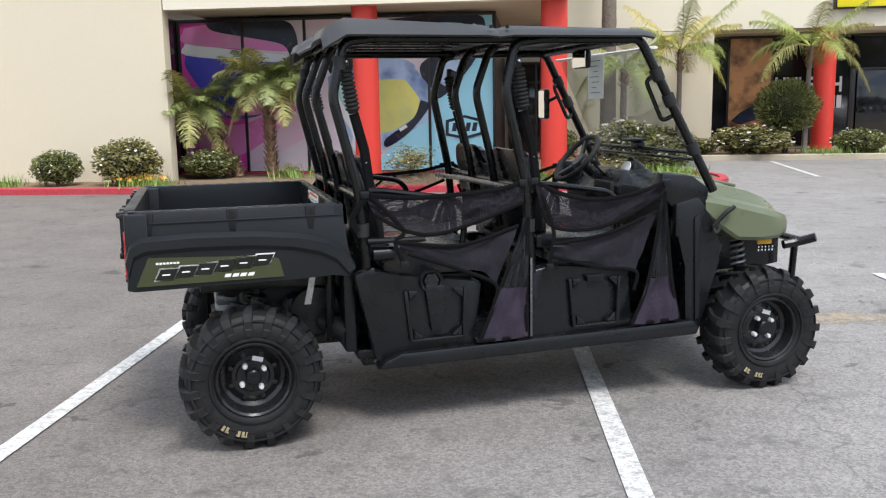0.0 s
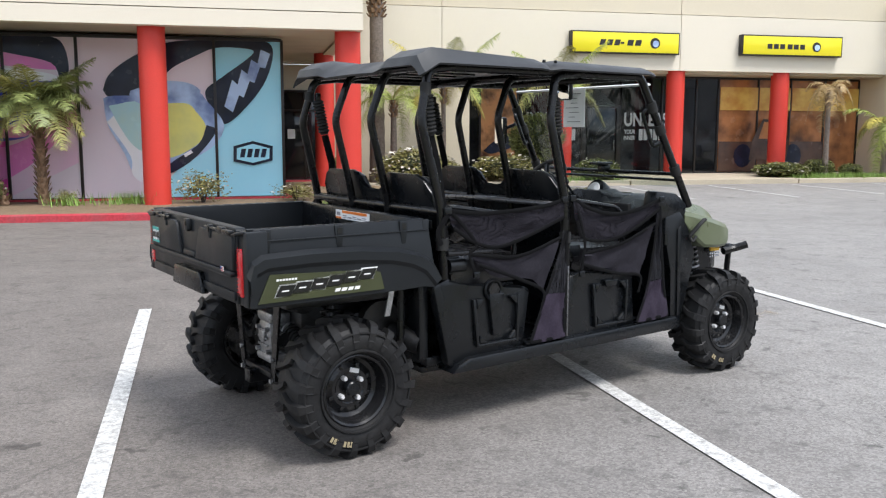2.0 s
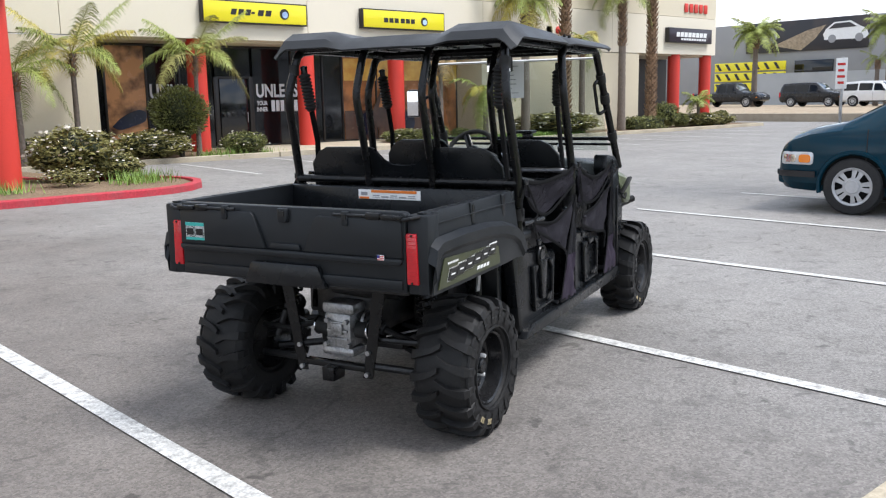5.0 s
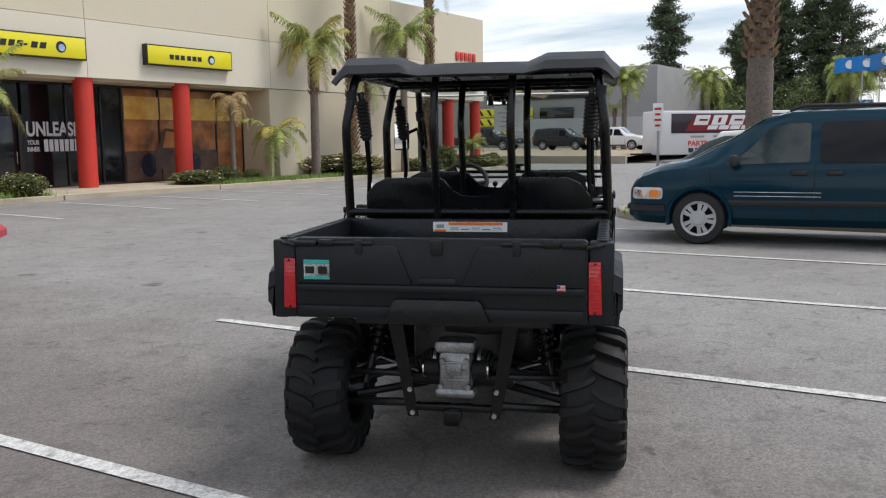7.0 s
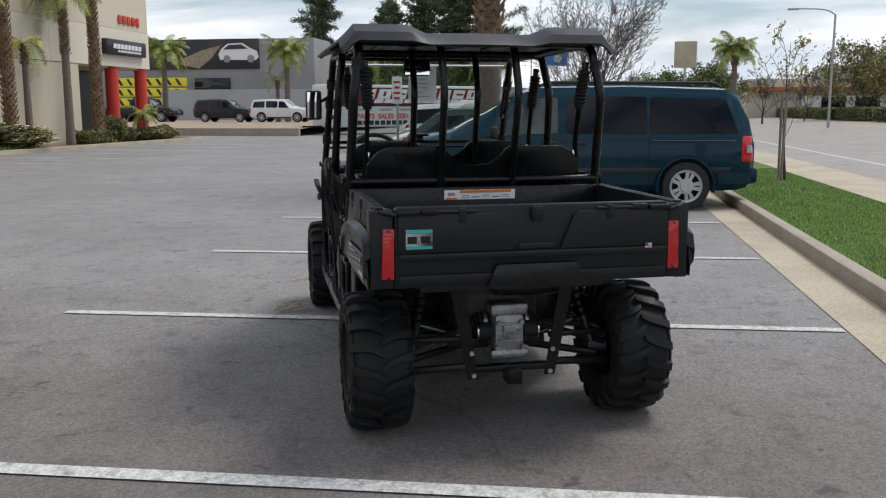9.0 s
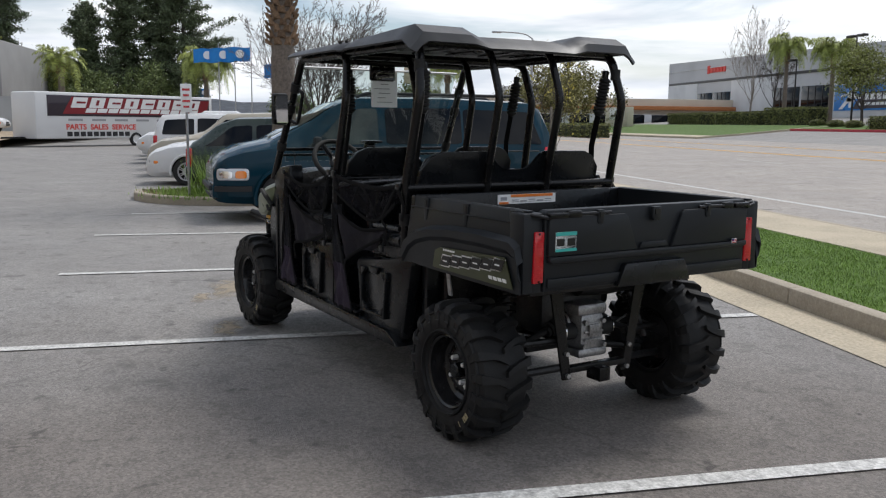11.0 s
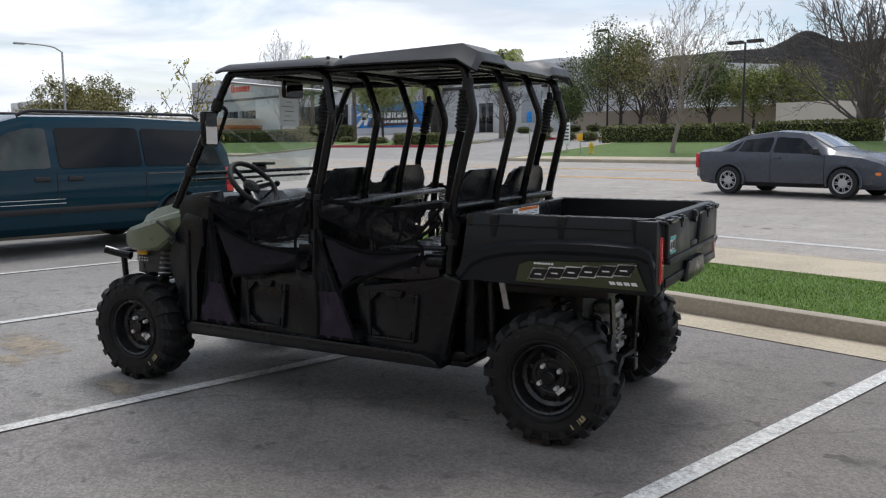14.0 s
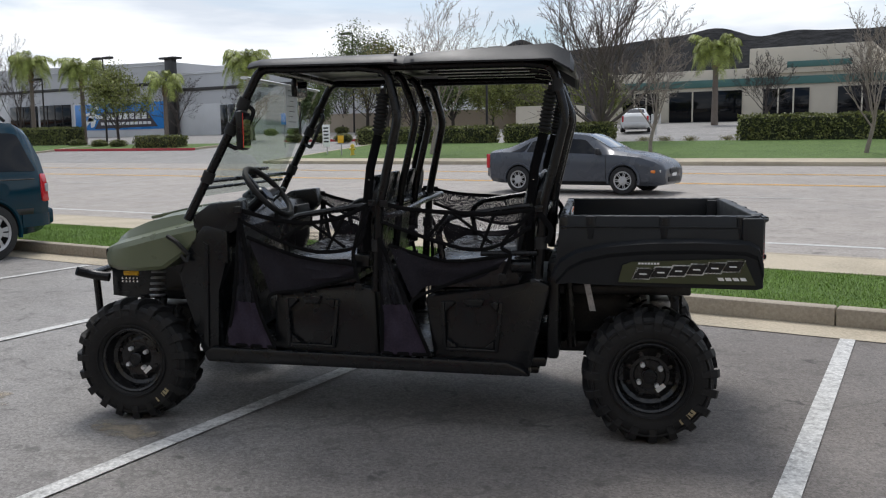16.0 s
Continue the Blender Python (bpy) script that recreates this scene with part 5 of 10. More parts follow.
roof_rear = roof_shell(-1.005, -0.165, 0.052, 0.012, "rear_roof_panel", 0.004, 0.004, -0.90)
roof_front = roof_shell(-0.175, 0.645, 0.012, 0.0, "front_roof_panel", 0.006, 0.008)
for s in S2:
    for x in (-0.21, -0.13):
        bm = B()
        cyl(bm, (x, s * 0.70, 1.905), (x, s * 0.70, 1.92), 0.009, 10)
        part("roof_bolt", bm, M["plastic"], roof_front)
for k in range(5):
    bm = B()
    box(bm, (-0.55 + 0.02 * k, -0.44 + 0.22 * k, 1.878), (0.7, 0.05, 0.012), 0.004)
    part("underside_rib", bm, M["plastic"], roof_rear)

# ---- body: sills, seat bases, quarter panels ----
BODY = new("lower_body")
BODY.parent = UTV
for s in S2:
    bm = B()
    prism(bm, [(-0.80, 0.30), (0.93, 0.325), (0.95, 0.37), (0.90, 0.405), (-0.68, 0.372), (-0.76, 0.34)], s * 0.16, "y", s * 0.55, bevel=0.012)
    for x in (-0.28, -0.22, -0.16, -0.10, 0.56, 0.62, 0.68, 0.74, 0.80):
        box(bm, (x, s * 0.66, 0.395), (0.035, 0.07, 0.02), 0.006)
    part("sill", bm, M["plastic"], BODY)
    # rear seat base with its moulded recess
    for nm, o, tail in (("rear_seat_base", 0.0, True), ("front_seat_base", 0.85, False)):
        bm = B()
        if tail:
            out = [(-0.895, 0.765), (-0.80, 0.80), (-0.70, 0.735), (-0.30, 0.715), (-0.255, 0.69), (-0.30, 0.365), (-0.68, 0.355), (-0.755, 0.31), (-0.80, 0.34)]
        else:
            out = [(0.005, 0.735), (0.10, 0.745), (0.53, 0.72), (0.545, 0.70), (0.57, 0.39), (0.02, 0.37), (-0.01, 0.36)]
        prism(bm, out, s * 0.07, "y", s * 0.60, bevel=0.018)
        seat_base = part(nm, bm, M["plastic"], BODY)
        x0 = -0.70 if tail else 0.155
        wd = 0.37 if tail else 0.345
        # raised border and flared corner ribs
        yb = s * 0.668
        xl, xr, zb_, zt_ = x0 + 0.075, x0 + wd - 0.01, 0.415, 0.675
        for q in ([(xl - 0.035, zt_), (xl - 0.015, zt_), (xl + 0.012, zb_), (xl - 0.008, zb_)],
                  [(xr, zt_), (xr - 0.02, zt_), (xr - 0.03, zb_), (xr - 0.01, zb_)],
                  [(xl, zb_), (xr - 0.02, zb_ + 0.005), (xr - 0.025, zb_ + 0.022), (xl + 0.005, zb_ + 0.018)],
                  [(xl + 0.012, zb_ + 0.018), (xl + 0.065, zb_ + 0.02), (xl + 0.055, zb_ + 0.032), (xl + 0.012, zb_ + 0.065)],
                  [(xr - 0.03, zb_ + 0.022), (xr - 0.085, zb_ + 0.022), (xr - 0.075, zb_ + 0.034), (xr - 0.03, zb_ + 0.07)],
                  [(xr - 0.02, zt_), (xr - 0.075, zt_ - 0.002), (xr - 0.065, zt_ - 0.016), (xr - 0.024, zt_ - 0.055)],
                  [(xl - 0.012, zt_), (xl + 0.04, zt_ - 0.002), (xl + 0.03, zt_ - 0.016), (xl - 0.006, zt_ - 0.055)],
                  [(xl + 0.07, zt_ + 0.02), (xl + 0.175, zt_ + 0.018), (xl + 0.15, zb_ + 0.05), (xl + 0.10, zb_ + 0.05)] if tail and s < 0 else
                  [(xl + 0.06, zt_ + 0.015), (xl + 0.17, zt_ + 0.012), (xl + 0.155, zt_ - 0.025), (xl + 0.075, zt_ - 0.025)]):
            bm = B()
            prism(bm, q, s * 0.026, "y", yb, bevel=0.007)
            part("moulded_rib", bm, M["plastic"], seat_base)
    bm = B()
    m = pose(-0.52, s * 0.672, 0.715, -90 * s)
    lathe(bm, [(0.055, -0.01), (0.06, 0.012), (0.055, 0.02), (0.045, 0.014), (0.042, -0.006), (0.0, -0.006)], 24, m)
    if s < 0:
        capring = part("filler_ring", bm, M["plastic"], BODY)
        bm = B()
        lathe(bm, [(0.036, -0.004), (0.034, 0.018), (0.0, 0.02)], 12, m)
        cap_ = part("fuel_cap", bm, M["rim"], BODY, "glossy black fuel cap")
        for k in range(6):
            bm = B()
            box(bm, (0.03, 0, 0.012), (0.014, 0.014, 0.018), 0.003, m=m @ Matrix.Rotation(k * math.pi / 3, 4, "Z"))
            part("cap_grip", bm, M["rim"], cap_)
    else:
        bm.free()
    # quarter panel in front of the door opening
    bm = B()
    prism(bm, [(0.80, 1.03), (0.93, 1.06), (0.985, 1.0), (1.00, 0.93), (1.085, 0.80), (1.06, 0.70), (0.965, 0.36), (0.86, 0.355), (0.875, 0.70), (0.80, 0.86)], s * 0.06, "y", s * 0.625, bevel=0.014)
    quarter = part("quarter_panel", bm, M["plastic"], BODY)
    bm = B()
    prism(bm, [(0.905, 0.95), (0.935, 0.97), (0.955, 0.42), (0.925, 0.40)], s * 0.012, "y", s * 0.682, bevel=0.004)
    part("quarter_rib", bm, M["plastic"], quarter)
    bm = B()
    prism(bm, [(0.72, 1.19), (0.90, 1.17), (1.0, 1.10), (0.985, 1.0), (0.93, 1.03), (0.78, 1.01), (0.70, 1.09)], s * 0.10, "y", s * 0.58, bevel=0.016)
    part("dash_end", bm, M["plastic"], BODY)
    bm = B()
    tube(bm, fillet([(1.02, s * 0.69, 0.90), (1.07, s * 0.72, 0.97), (1.12, s * 0.72, 1.0)], 0.02), 0.012, 8, flat=(0.012, 0.022))
    tube(bm, fillet([(1.02, s * 0.69, 0.90), (1.02, s * 0.715, 0.86), (1.05, s * 0.715, 0.90)], 0.02), 0.009, 8)
    part("hood_latch", bm, M["rubber_boot"], BODY)
# inner floor, tunnel and seat pedestals
bm = B()
box(bm, (0.02, 0, 0.345), (1.78, 1.14, 0.05), 0.01)
part("cab_floor", bm, M["plastic"], BODY)
for x in (-0.52, 0.33):
    bm = B()
    box(bm, (x, 0, 0.55), (0.44, 1.18, 0.36), 0.02)
    part("seat_pedestal", bm, M["plastic"], BODY)
bm = B()
box(bm, (0.93, 0, 0.70), (0.10, 1.24, 0.66), 0.02)
part("firewall", bm, M["plastic"], BODY)
bm = B()
box(bm, (-0.905, 0, 0.62), (0.06, 1.20, 0.50), 0.015)
part("rear_bulkhead", bm, M["plastic"], BODY)

# ---- seats ----
def bench(x, name):
    seat = new(name)
    seat.parent = UTV
    for s in S2:
        bm = B()
        rows = []
        for i, (dx, z, hw, th) in enumerate(((0.02, 0.88, 0.19, 0.05), (0.0, 0.97, 0.215, 0.08), (-0.02, 1.10, 0.22, 0.085), (-0.045, 1.22, 0.21, 0.075), (-0.06, 1.285, 0.18, 0.06), (-0.066, 1.31, 0.13, 0.03))):
            c = s * 0.36
            n = 16
            ring = []
            for j in range(n):
                a = 2 * math.pi * j / n
                ca, sa = math.cos(a), math.sin(a)
                ring.append((x + dx + th * 0.5 * math.copysign(abs(sa) ** 0.6, sa), c + hw * math.copysign(abs(ca) ** 0.45, ca), z))
            rows.append(ring)
        loft(bm, rows)
        part("backrest", bm, M["vinyl"], seat)
        bm = B()
        rows = []
        for dx, z0, z1 in ((0.0, 0.76, 0.865), (0.05, 0.735, 0.885), (0.25, 0.735, 0.88), (0.44, 0.735, 0.885), (0.49, 0.755, 0.86)):
            rows.append([(x + 0.02 + dx, s * 0.30 + a * 0.29, z0 if b < 0 else z1 - (0.012 if abs(a) > 0.9 else 0)) for a, b in ((-1, -1), (1, -1), (1.0, 1), (0.8, 1), (0, 1), (-0.8, 1), (-1.0, 1))])
        loft(bm, rows)
        part("cushion", bm, M["vinyl"], seat)
    # scooped middle back
    bm = B()
    out = []
    for y, z in ((-0.60, 1.13), (-0.595, 1.23), (-0.54, 1.295), (-0.48, 1.322), (-0.20, 1.325), (-0.165, 1.31), (-0.125, 1.25), (-0.08, 1.222), (0, 1.215), (0.08, 1.222), (0.125, 1.25), (0.165, 1.31), (0.20, 1.325), (0.48, 1.322), (0.54, 1.295), (0.595, 1.23), (0.60, 1.13), (0.60, 0.80), (-0.60, 0.80)):
        out.append((y, z))
    prism(bm, out, 0.03, "x", x - 0.115, bevel=0.006)
    for v in bm.verts:
        v.co.x += 0.10 - (v.co.z - 0.86) * 0.25
    part("back_shell", bm, M["plastic"], seat)
    for s in S2:
        bm = B()
        box(bm, (x - 0.088, s * 0.42, 1.065), (0.01, 0.30, 0.05), 0.004)
        part("shell_rib", bm, M["plastic"], seat)
    return seat


bench(-0.75, "rear_bench_seat")
bench(0.10, "front_bench_seat")

# ---- seat belts with ribbed sleeves ----
for s in S2:
    for x0 in (-0.88, -0.03):
        belt = new("seat_belt")
        belt.parent = UTV
        bm = B()
        a, b = Vector((x0 - 0.01, s * 0.60, 1.72)), Vector((x0 + 0.025, s * 0.585, 1.52))
        prof = [(0.0, -0.012), (0.018, -0.012)]
        for k in range(10):
            prof += [(0.026, k * 0.0195 - 0.006), (0.035, k * 0.0195), (0.035, k * 0.0195 + 0.006), (0.026, k * 0.0195 + 0.012)]
        prof += [(0.022, 0.20), (0.0, 0.20)]
        lathe(bm, prof, 14, Matrix.Translation(a) @ (b - a).to_track_quat("Z", "Y").to_matrix().to_4x4())
        part("ribbed_sleeve", bm, M["rubber_boot"], belt)
        bm = B()
        box(bm, a + Vector((0, 0, 0.03)), (0.03, 0.03, 0.05), 0.008)
        part("belt_guide", bm, M["plastic"], belt)
        bm = B()
        ball(bm, a + Vector((0.0, s * 0.018, 0.04)), 0.012, 1)
        part("guide_bolt", bm, M["chrome"], belt)
        bm = B()
        tube(bm, [b, (x0 + 0.07, s * 0.585, 1.35), (x0 + 0.09, s * 0.60, 1.15), (x0 + 0.09, s * 0.61, 0.92)], 0.02, 6, flat=(0.024, 0.012))
        part("webbing", bm, M["strap"], belt)
        bm = B()
        box(bm, (x0 + 0.075, s * 0.585, 1.27), (0.012, 0.03, 0.05), 0.004)
        part("buckle_tongue", bm, M["chrome"], belt)
        bm = B()
        box(bm, (x0 + 0.12, s * 0.62, 0.87), (0.10, 0.05, 0.07), 0.012)
        part("retractor", bm, M["plastic"], belt)

# ---- side nets ----
def cloth(bm, top, bottom, s, y=0.705, sag=0.02, n=14, k=6, seed=1):
    """A hanging piece of cloth between an upper and a lower edge, with folds."""
    T, L = rounded([(a, 0, b) for a, b in top], n), rounded([(a, 0, b) for a, b in bottom], n)
    m = min(len(T), len(L))

    def at(P, u):
        f = u * (len(P) - 1)
        i = min(int(f), len(P) - 2)
        return P[i].lerp(P[i + 1], f - i)
    N = 22
    rows = []
    for j in range(k + 1):
        v = j / k
        row = []
        for i in range(N + 1):
            u = i / N
            p = at(T, u).lerp(at(L, u), v)
            fold = noise.noise(Vector((u * 5 + seed, v * 2.2, seed * 3.1))) * 0.02 + noise.noise(Vector((u * 2 + v * 9 + seed, seed, 0))) * 0.012
            yy = y - sag * math.sin(math.pi * u) * (0.4 + 0.6 * v) + fold
            row.append((p.x, s * yy, p.z))
        rows.append(row)
    sheet(bm, rows, 0.0025)
    return bm


def strap(pts, s, parent, w=0.017, y=0.713):
    bm = B()
    tube(bm, rounded([(a, s * (y + (c[0] if c else 0)), b) for a, b, *c in pts], 4), 0.02, 6, flat=(w * 0.8, 0.003))
    return part("strap", bm, M["strap"], parent)


for s in S2:
    for o, nm in ((0.0, "rear_side_net"), (0.78, "front_side_net")):
        net = new(nm)
        net.parent = UTV
        f = 1 if o else 0
        if f == 0:
            top = [(-0.84, 1.15), (-0.62, 1.125), (-0.41, 1.13), (-0.2, 1.145), (-0.05, 1.175)]
            mid = [(-0.80, 1.06), (-0.66, 0.975), (-0.50, 0.945), (-0.28, 1.0), (-0.05, 1.08)]
            fl_t = [(-0.70, 0.92), (-0.56, 0.905), (-0.38, 0.885), (-0.22, 0.92), (-0.08, 0.965)]
            fl_b = [(-0.64, 0.86), (-0.52, 0.785), (-0.38, 0.765), (-0.26, 0.745), (-0.20, 0.68)]
            apex, tl, tr, ml, mr = (-0.03, 1.0), (-0.285, 0.40), (-0.035, 0.405), (-0.175, 0.66), (-0.04, 0.655)
        else:
            top = [(0.0, 1.18), (0.15, 1.11), (0.33, 1.075), (0.52, 1.09), (0.73, 1.145)]
            mid = [(0.04, 1.05), (0.10, 0.95), (0.30, 0.925), (0.50, 0.98), (0.72, 1.09)]
            fl_t = [(0.10, 0.86), (0.24, 0.86), (0.40, 0.90), (0.55, 0.955), (0.68, 1.0)]
            fl_b = [(0.10, 0.80), (0.22, 0.755), (0.37, 0.725), (0.48, 0.72), (0.56, 0.695)]
            apex, tl, tr, ml, mr = (0.715, 1.10), (0.545, 0.415), (0.815, 0.425), (0.635, 0.65), (0.765, 0.66)
        part("upper_cloth", cloth(B(), top, mid, s, seed=2 + f + s), M["net_web"] if s > 0 else M["net_sheer"], net)
        part("lower_cloth", cloth(B(), fl_t, fl_b, s, seed=7 + f - s), M["net"], net)
        part("mesh_panel", cloth(B(), [(apex[0] - 0.012, apex[1]), apex, (apex[0] + 0.012, apex[1])], [ml, ((ml[0] + mr[0]) / 2, (ml[1] + mr[1]) / 2), mr], s, sag=0.0, seed=4 + f), M["net_open"], net)
        part("pocket", cloth(B(), [ml, ((ml[0] + mr[0]) / 2, (ml[1] + mr[1]) / 2), mr], [tl, ((tl[0] + tr[0]) / 2, tl[1] - 0.005), tr], s, sag=0.0, y=0.712, seed=11 + f), M["net_solid"], net)
        strap([(*top[0],), (*top[1],), (*top[2],), (*top[3],), (*top[4],)], s, net, 0.014)
        strap([(*mid[0],), (*mid[1],), (*mid[2],), (*mid[3],), (*mid[4],)], s, net, 0.012)
        strap([(*fl_t[0],), (*fl_t[2],), (*fl_t[4],)], s, net, 0.012)
        strap([(*fl_b[0],), (*fl_b[2],), (*fl_b[4],), (fl_b[4][0] - 0.01, fl_b[4][1] - 0.10)], s, net, 0.012)
        strap([apex, ml, tl], s, net, 0.013)
        strap([apex, mr, tr], s, net, 0.013)
        strap([tl, tr], s, net, 0.012)
        strap([(top[0][0] + 0.02, top[0][1]), (mid[1][0], mid[1][1]), (fl_t[0][0], fl_t[0][1]), (fl_b[0][0] - 0.02, fl_b[0][1] - 0.05)], s, net, 0.013)
        if s > 0:
            strap([(top[1][0], top[1][1]), (mid[2][0] - 0.05, mid[2][1])], s, net, 0.010)
            strap([(top[2][0], top[2][1]), (mid[1][0] + 0.05, mid[1][1])], s, net, 0.010)
            strap([(top[2][0] + 0.02, top[2][1]), (mid[3][0], mid[3][1])], s, net, 0.010)
        for a, b in (top[0], (top[4][0] - 0.01, top[4][1]), (fl_b[0][0] - 0.02, fl_b[0][1] - 0.05)):
            bm = B()
            box(bm, (a, s * 0.72, b), (0.04, 0.014, 0.032), 0.004)
            part("strap_buckle", bm, M["plastic"], net)
        if f == 0:
            strap([(-0.84, 1.13), (-0.90, 1.05), (-0.88, 0.98)], s, net, 0.018, 0.72)
            bm = B()
            tube(bm, [(-0.83, s * 0.70, 0.93), (-0.55, s * 0.70, 0.925)], 0.014, 8)
            part("net_bar", bm, M["steel_black"], net)
            bm = B()
            cyl(bm, (-0.80, s * 0.66, 0.86), (-0.70, s * 0.66, 0.86), 0.035, 14)
            part("air_canister", bm, M["plastic"], UTV)

# pale door-edge strips and satin grab bars beside the front seat
M["satin"] = mat("satin grey tube", (0.14, 0.14, 0.145), 0.3, metal=0.6, stain=0.3, stain_scale=9)
bm = B()
tube(bm, fillet([(-0.005, 0.67, 1.10), (-0.12, 0.66, 1.12), (-0.13, 0, 1.145), (-0.12, -0.66, 1.15), (-0.005, -0.67, 1.13)], 0.03), 0.0145, 10)
part("grab_bar", bm, M["satin"], CAGE, "satin grey grab bar behind the front seats")
bm = B()
box(bm, (-0.012, -0.706, 0.60), (0.012, 0.006, 0.40), 0.002)
part("edge_strip", bm, M["satin"], BODY, "pale door edge strip")

# ---- dash, steering, windscreen ----
DASH = new("dashboard")
DASH.parent = UTV
bm = B()
loft(bm, [[(0.76, y, 0.93), (0.75, y, 1.04), (0.82, y, 1.125 + k), (0.96, y, 1.15 + k * 0.5), (1.02, y, 1.08), (0.98, y, 0.95)] for y, k in ((-0.60, -0.01), (-0.36, 0.0), (-0.18, -0.02), (-0.1, 0.03), (0.12, 0.035), (0.2, 0.01), (0.42, 0.02), (0.60, -0.01))])
part("dash_body", bm, M["plastic"], DASH)
for y, w in ((-0.33, 0.24), (0.02, 0.22)):
    bm = B()
    box(bm, (0.735, y, 1.05), (0.03, w, 0.10), 0.012)
    part("dash_bin", bm, M["rubber_boot"], DASH)
bm = B()
for y0 in (0.33,):
    lathe(bm, [(0.075, -0.05), (0.08, 0.01), (0.075, 0.028), (0.064, 0.018), (0.0, 0.016)], 24, pose(0.90, 0.01, 1.145, 0, -62, 0))
part("gauge_hood", bm, M["plastic"], DASH)
bm = B()
lathe(bm, [(0.052, 0.0), (0.052, 0.006), (0.0, 0.006)], 24, pose(0.89, 0.01, 1.148, 0, -62, 0) @ Matrix.Translation((0, 0, 0.025)))
part("gauge_face", bm, M["paper"], DASH, "round pale gauge face")
STEER = new("steering_wheel")
STEER.parent = UTV
STEER.matrix_basis = pose(0.70, 0.33, 1.215, 0, -48, 0)
bm = B()
pts = [(0.17 * math.cos(a), 0.17 * math.sin(a), 0) for a in np.linspace(0, 2 * math.pi, 41)]
tube(bm, pts, 0.0165, 10)
part("wheel_rim", bm, M["rubber_boot"], STEER)
for a in (0.5, math.pi - 0.5, 1.5 * math.pi):
    bm = B()
    tube(bm, [(0.04 * math.cos(a), 0.04 * math.sin(a), -0.025), (0.16 * math.cos(a), 0.16 * math.sin(a), 0)], 0.02, 8, flat=(0.008, 0.024))
    part("spoke", bm, M["plastic"], STEER)
bm = B()
lathe(bm, [(0.0, -0.05), (0.05, -0.045), (0.058, -0.02), (0.045, -0.008), (0.0, -0.005)], 20)
part("wheel_hub", bm, M["plastic"], STEER)
bm = B()
tube(bm, [(0, 0, -0.04), (0.0, 0, -0.26)], 0.03, 10)
part("column", bm, M["plastic"], STEER)
bm = B()
tube(bm, [(0.79, 0.12, 1.12), (0.70, 0.10, 1.20)], 0.008, 8)
ball(bm, (0.70, 0.10, 1.21), 0.02, 2)
part("shift_lever", bm, M["plastic"], DASH)
bm = B()
box(bm, (0.755, 0.05, 1.04), (0.012, 0.02, 0.10))
M["red_trim"] = mat("red trim", (0.4, 0.01, 0.03), 0.4)
part("red_tag", bm, M["red_trim"], DASH, "small red hanging tag")

M["sheet_paper"] = mat("thin white paper", (0.9, 0.9, 0.9), 0.7, stain=0.15, stain_scale=8, tint=(0.8, 0.8, 0.8))
n_, l_ = M["sheet_paper"].node_tree.nodes, M["sheet_paper"].node_tree.links
t_, x_ = n_.new("ShaderNodeBsdfTranslucent"), n_.new("ShaderNodeMixShader")
t_.inputs["Color"].default_value = (0.95, 0.95, 0.95, 1)
x_.inputs[0].default_value = 0.5
l_.new(n_["Principled BSDF"].outputs[0], x_.inputs[1])
l_.new(t_.outputs[0], x_.inputs[2])
l_.new(x_.outputs[0], n_["Material Output"].inputs["Surface"])
SCREEN = new("windscreen")
SCREEN.parent = UTV
bm = B()
q0, q1 = Vector((0.69, 0, 1.83)), Vector((0.985, 0, 1.20))
rows = []
for k in range(9):
    p = q0.lerp(q1, k / 8)
    rows.append([(p.x + 0.02 * (1 - (y / 0.6) ** 2), y, p.z) for y in np.linspace(-0.60, 0.60, 11)])
sheet(bm, rows, 0.005)
pane = part("pane", bm, M["windscreen"], SCREEN)
pane.visible_shadow = False
for z, x, r in ((1.285, 0.945, 0.012), (1.245, 0.975, 0.009)):
    bm = B()
    tube(bm, [(x, -0.63, z), (x, 0.63, z)], r, 8)
    part("clamp_bar", bm, M["steel_black"], SCREEN)
bm = B()
tube(bm, [(0.70, -0.60, 1.825), (0.70, 0.62, 1.825)], 0.012, 8, flat=(0.008, 0.024))
M["seal_white"] = mat("pale edge strip", (0.78, 0.79, 0.8), 0.3)
part("top_strip", bm, M["seal_white"], SCREEN, "pale top edge strip")
bm = B()
box(bm, (0.93, -0.02, 1.30), (0.06, 0.07, 0.05), 0.01)
box(bm, (0.90, -0.02, 1.335), (0.10, 0.13, 0.02), 0.008)
part("clip", bm, M["plastic"], SCREEN)
bm = B()
box(bm, (0.665, 0.0, 1.70), (0.002, 0.20, 0.25), m=None)
pp = part("price_sheet", bm, M["sheet_paper"], SCREEN, "white paper sheet hung inside the screen", smooth=0)
bm = B()
for k in range(7):
    box(bm, (0.663, 0.0 + 0.02 * (k % 2), 1.79 - 0.03 * k), (0.001, 0.12 - 0.03 * (k % 3), 0.004))
    box(bm, (0.667, 0.0 - 0.02 * (k % 2), 1.79 - 0.03 * k), (0.001, 0.12 - 0.03 * (k % 3), 0.004))
part("sheet_print", bm, M["print_grey"], pp, smooth=0)
MIR = new("rear_view_mirror")
MIR.parent = UTV
bm = B()
box(bm, (0.60, 0.05, 1.80), (0.035, 0.19, 0.105), 0.016)
part("housing", bm, M["plastic"], MIR)
bm = B()
box(bm, (0.5805, 0.05, 1.80), (0.004, 0.172, 0.088))
part("glass", bm, M["mirror"], MIR, smooth=0)
bm = B()
tube(bm, [(0.61, 0.05, 1.80), (0.605, 0.05, 1.86)], 0.012, 8)
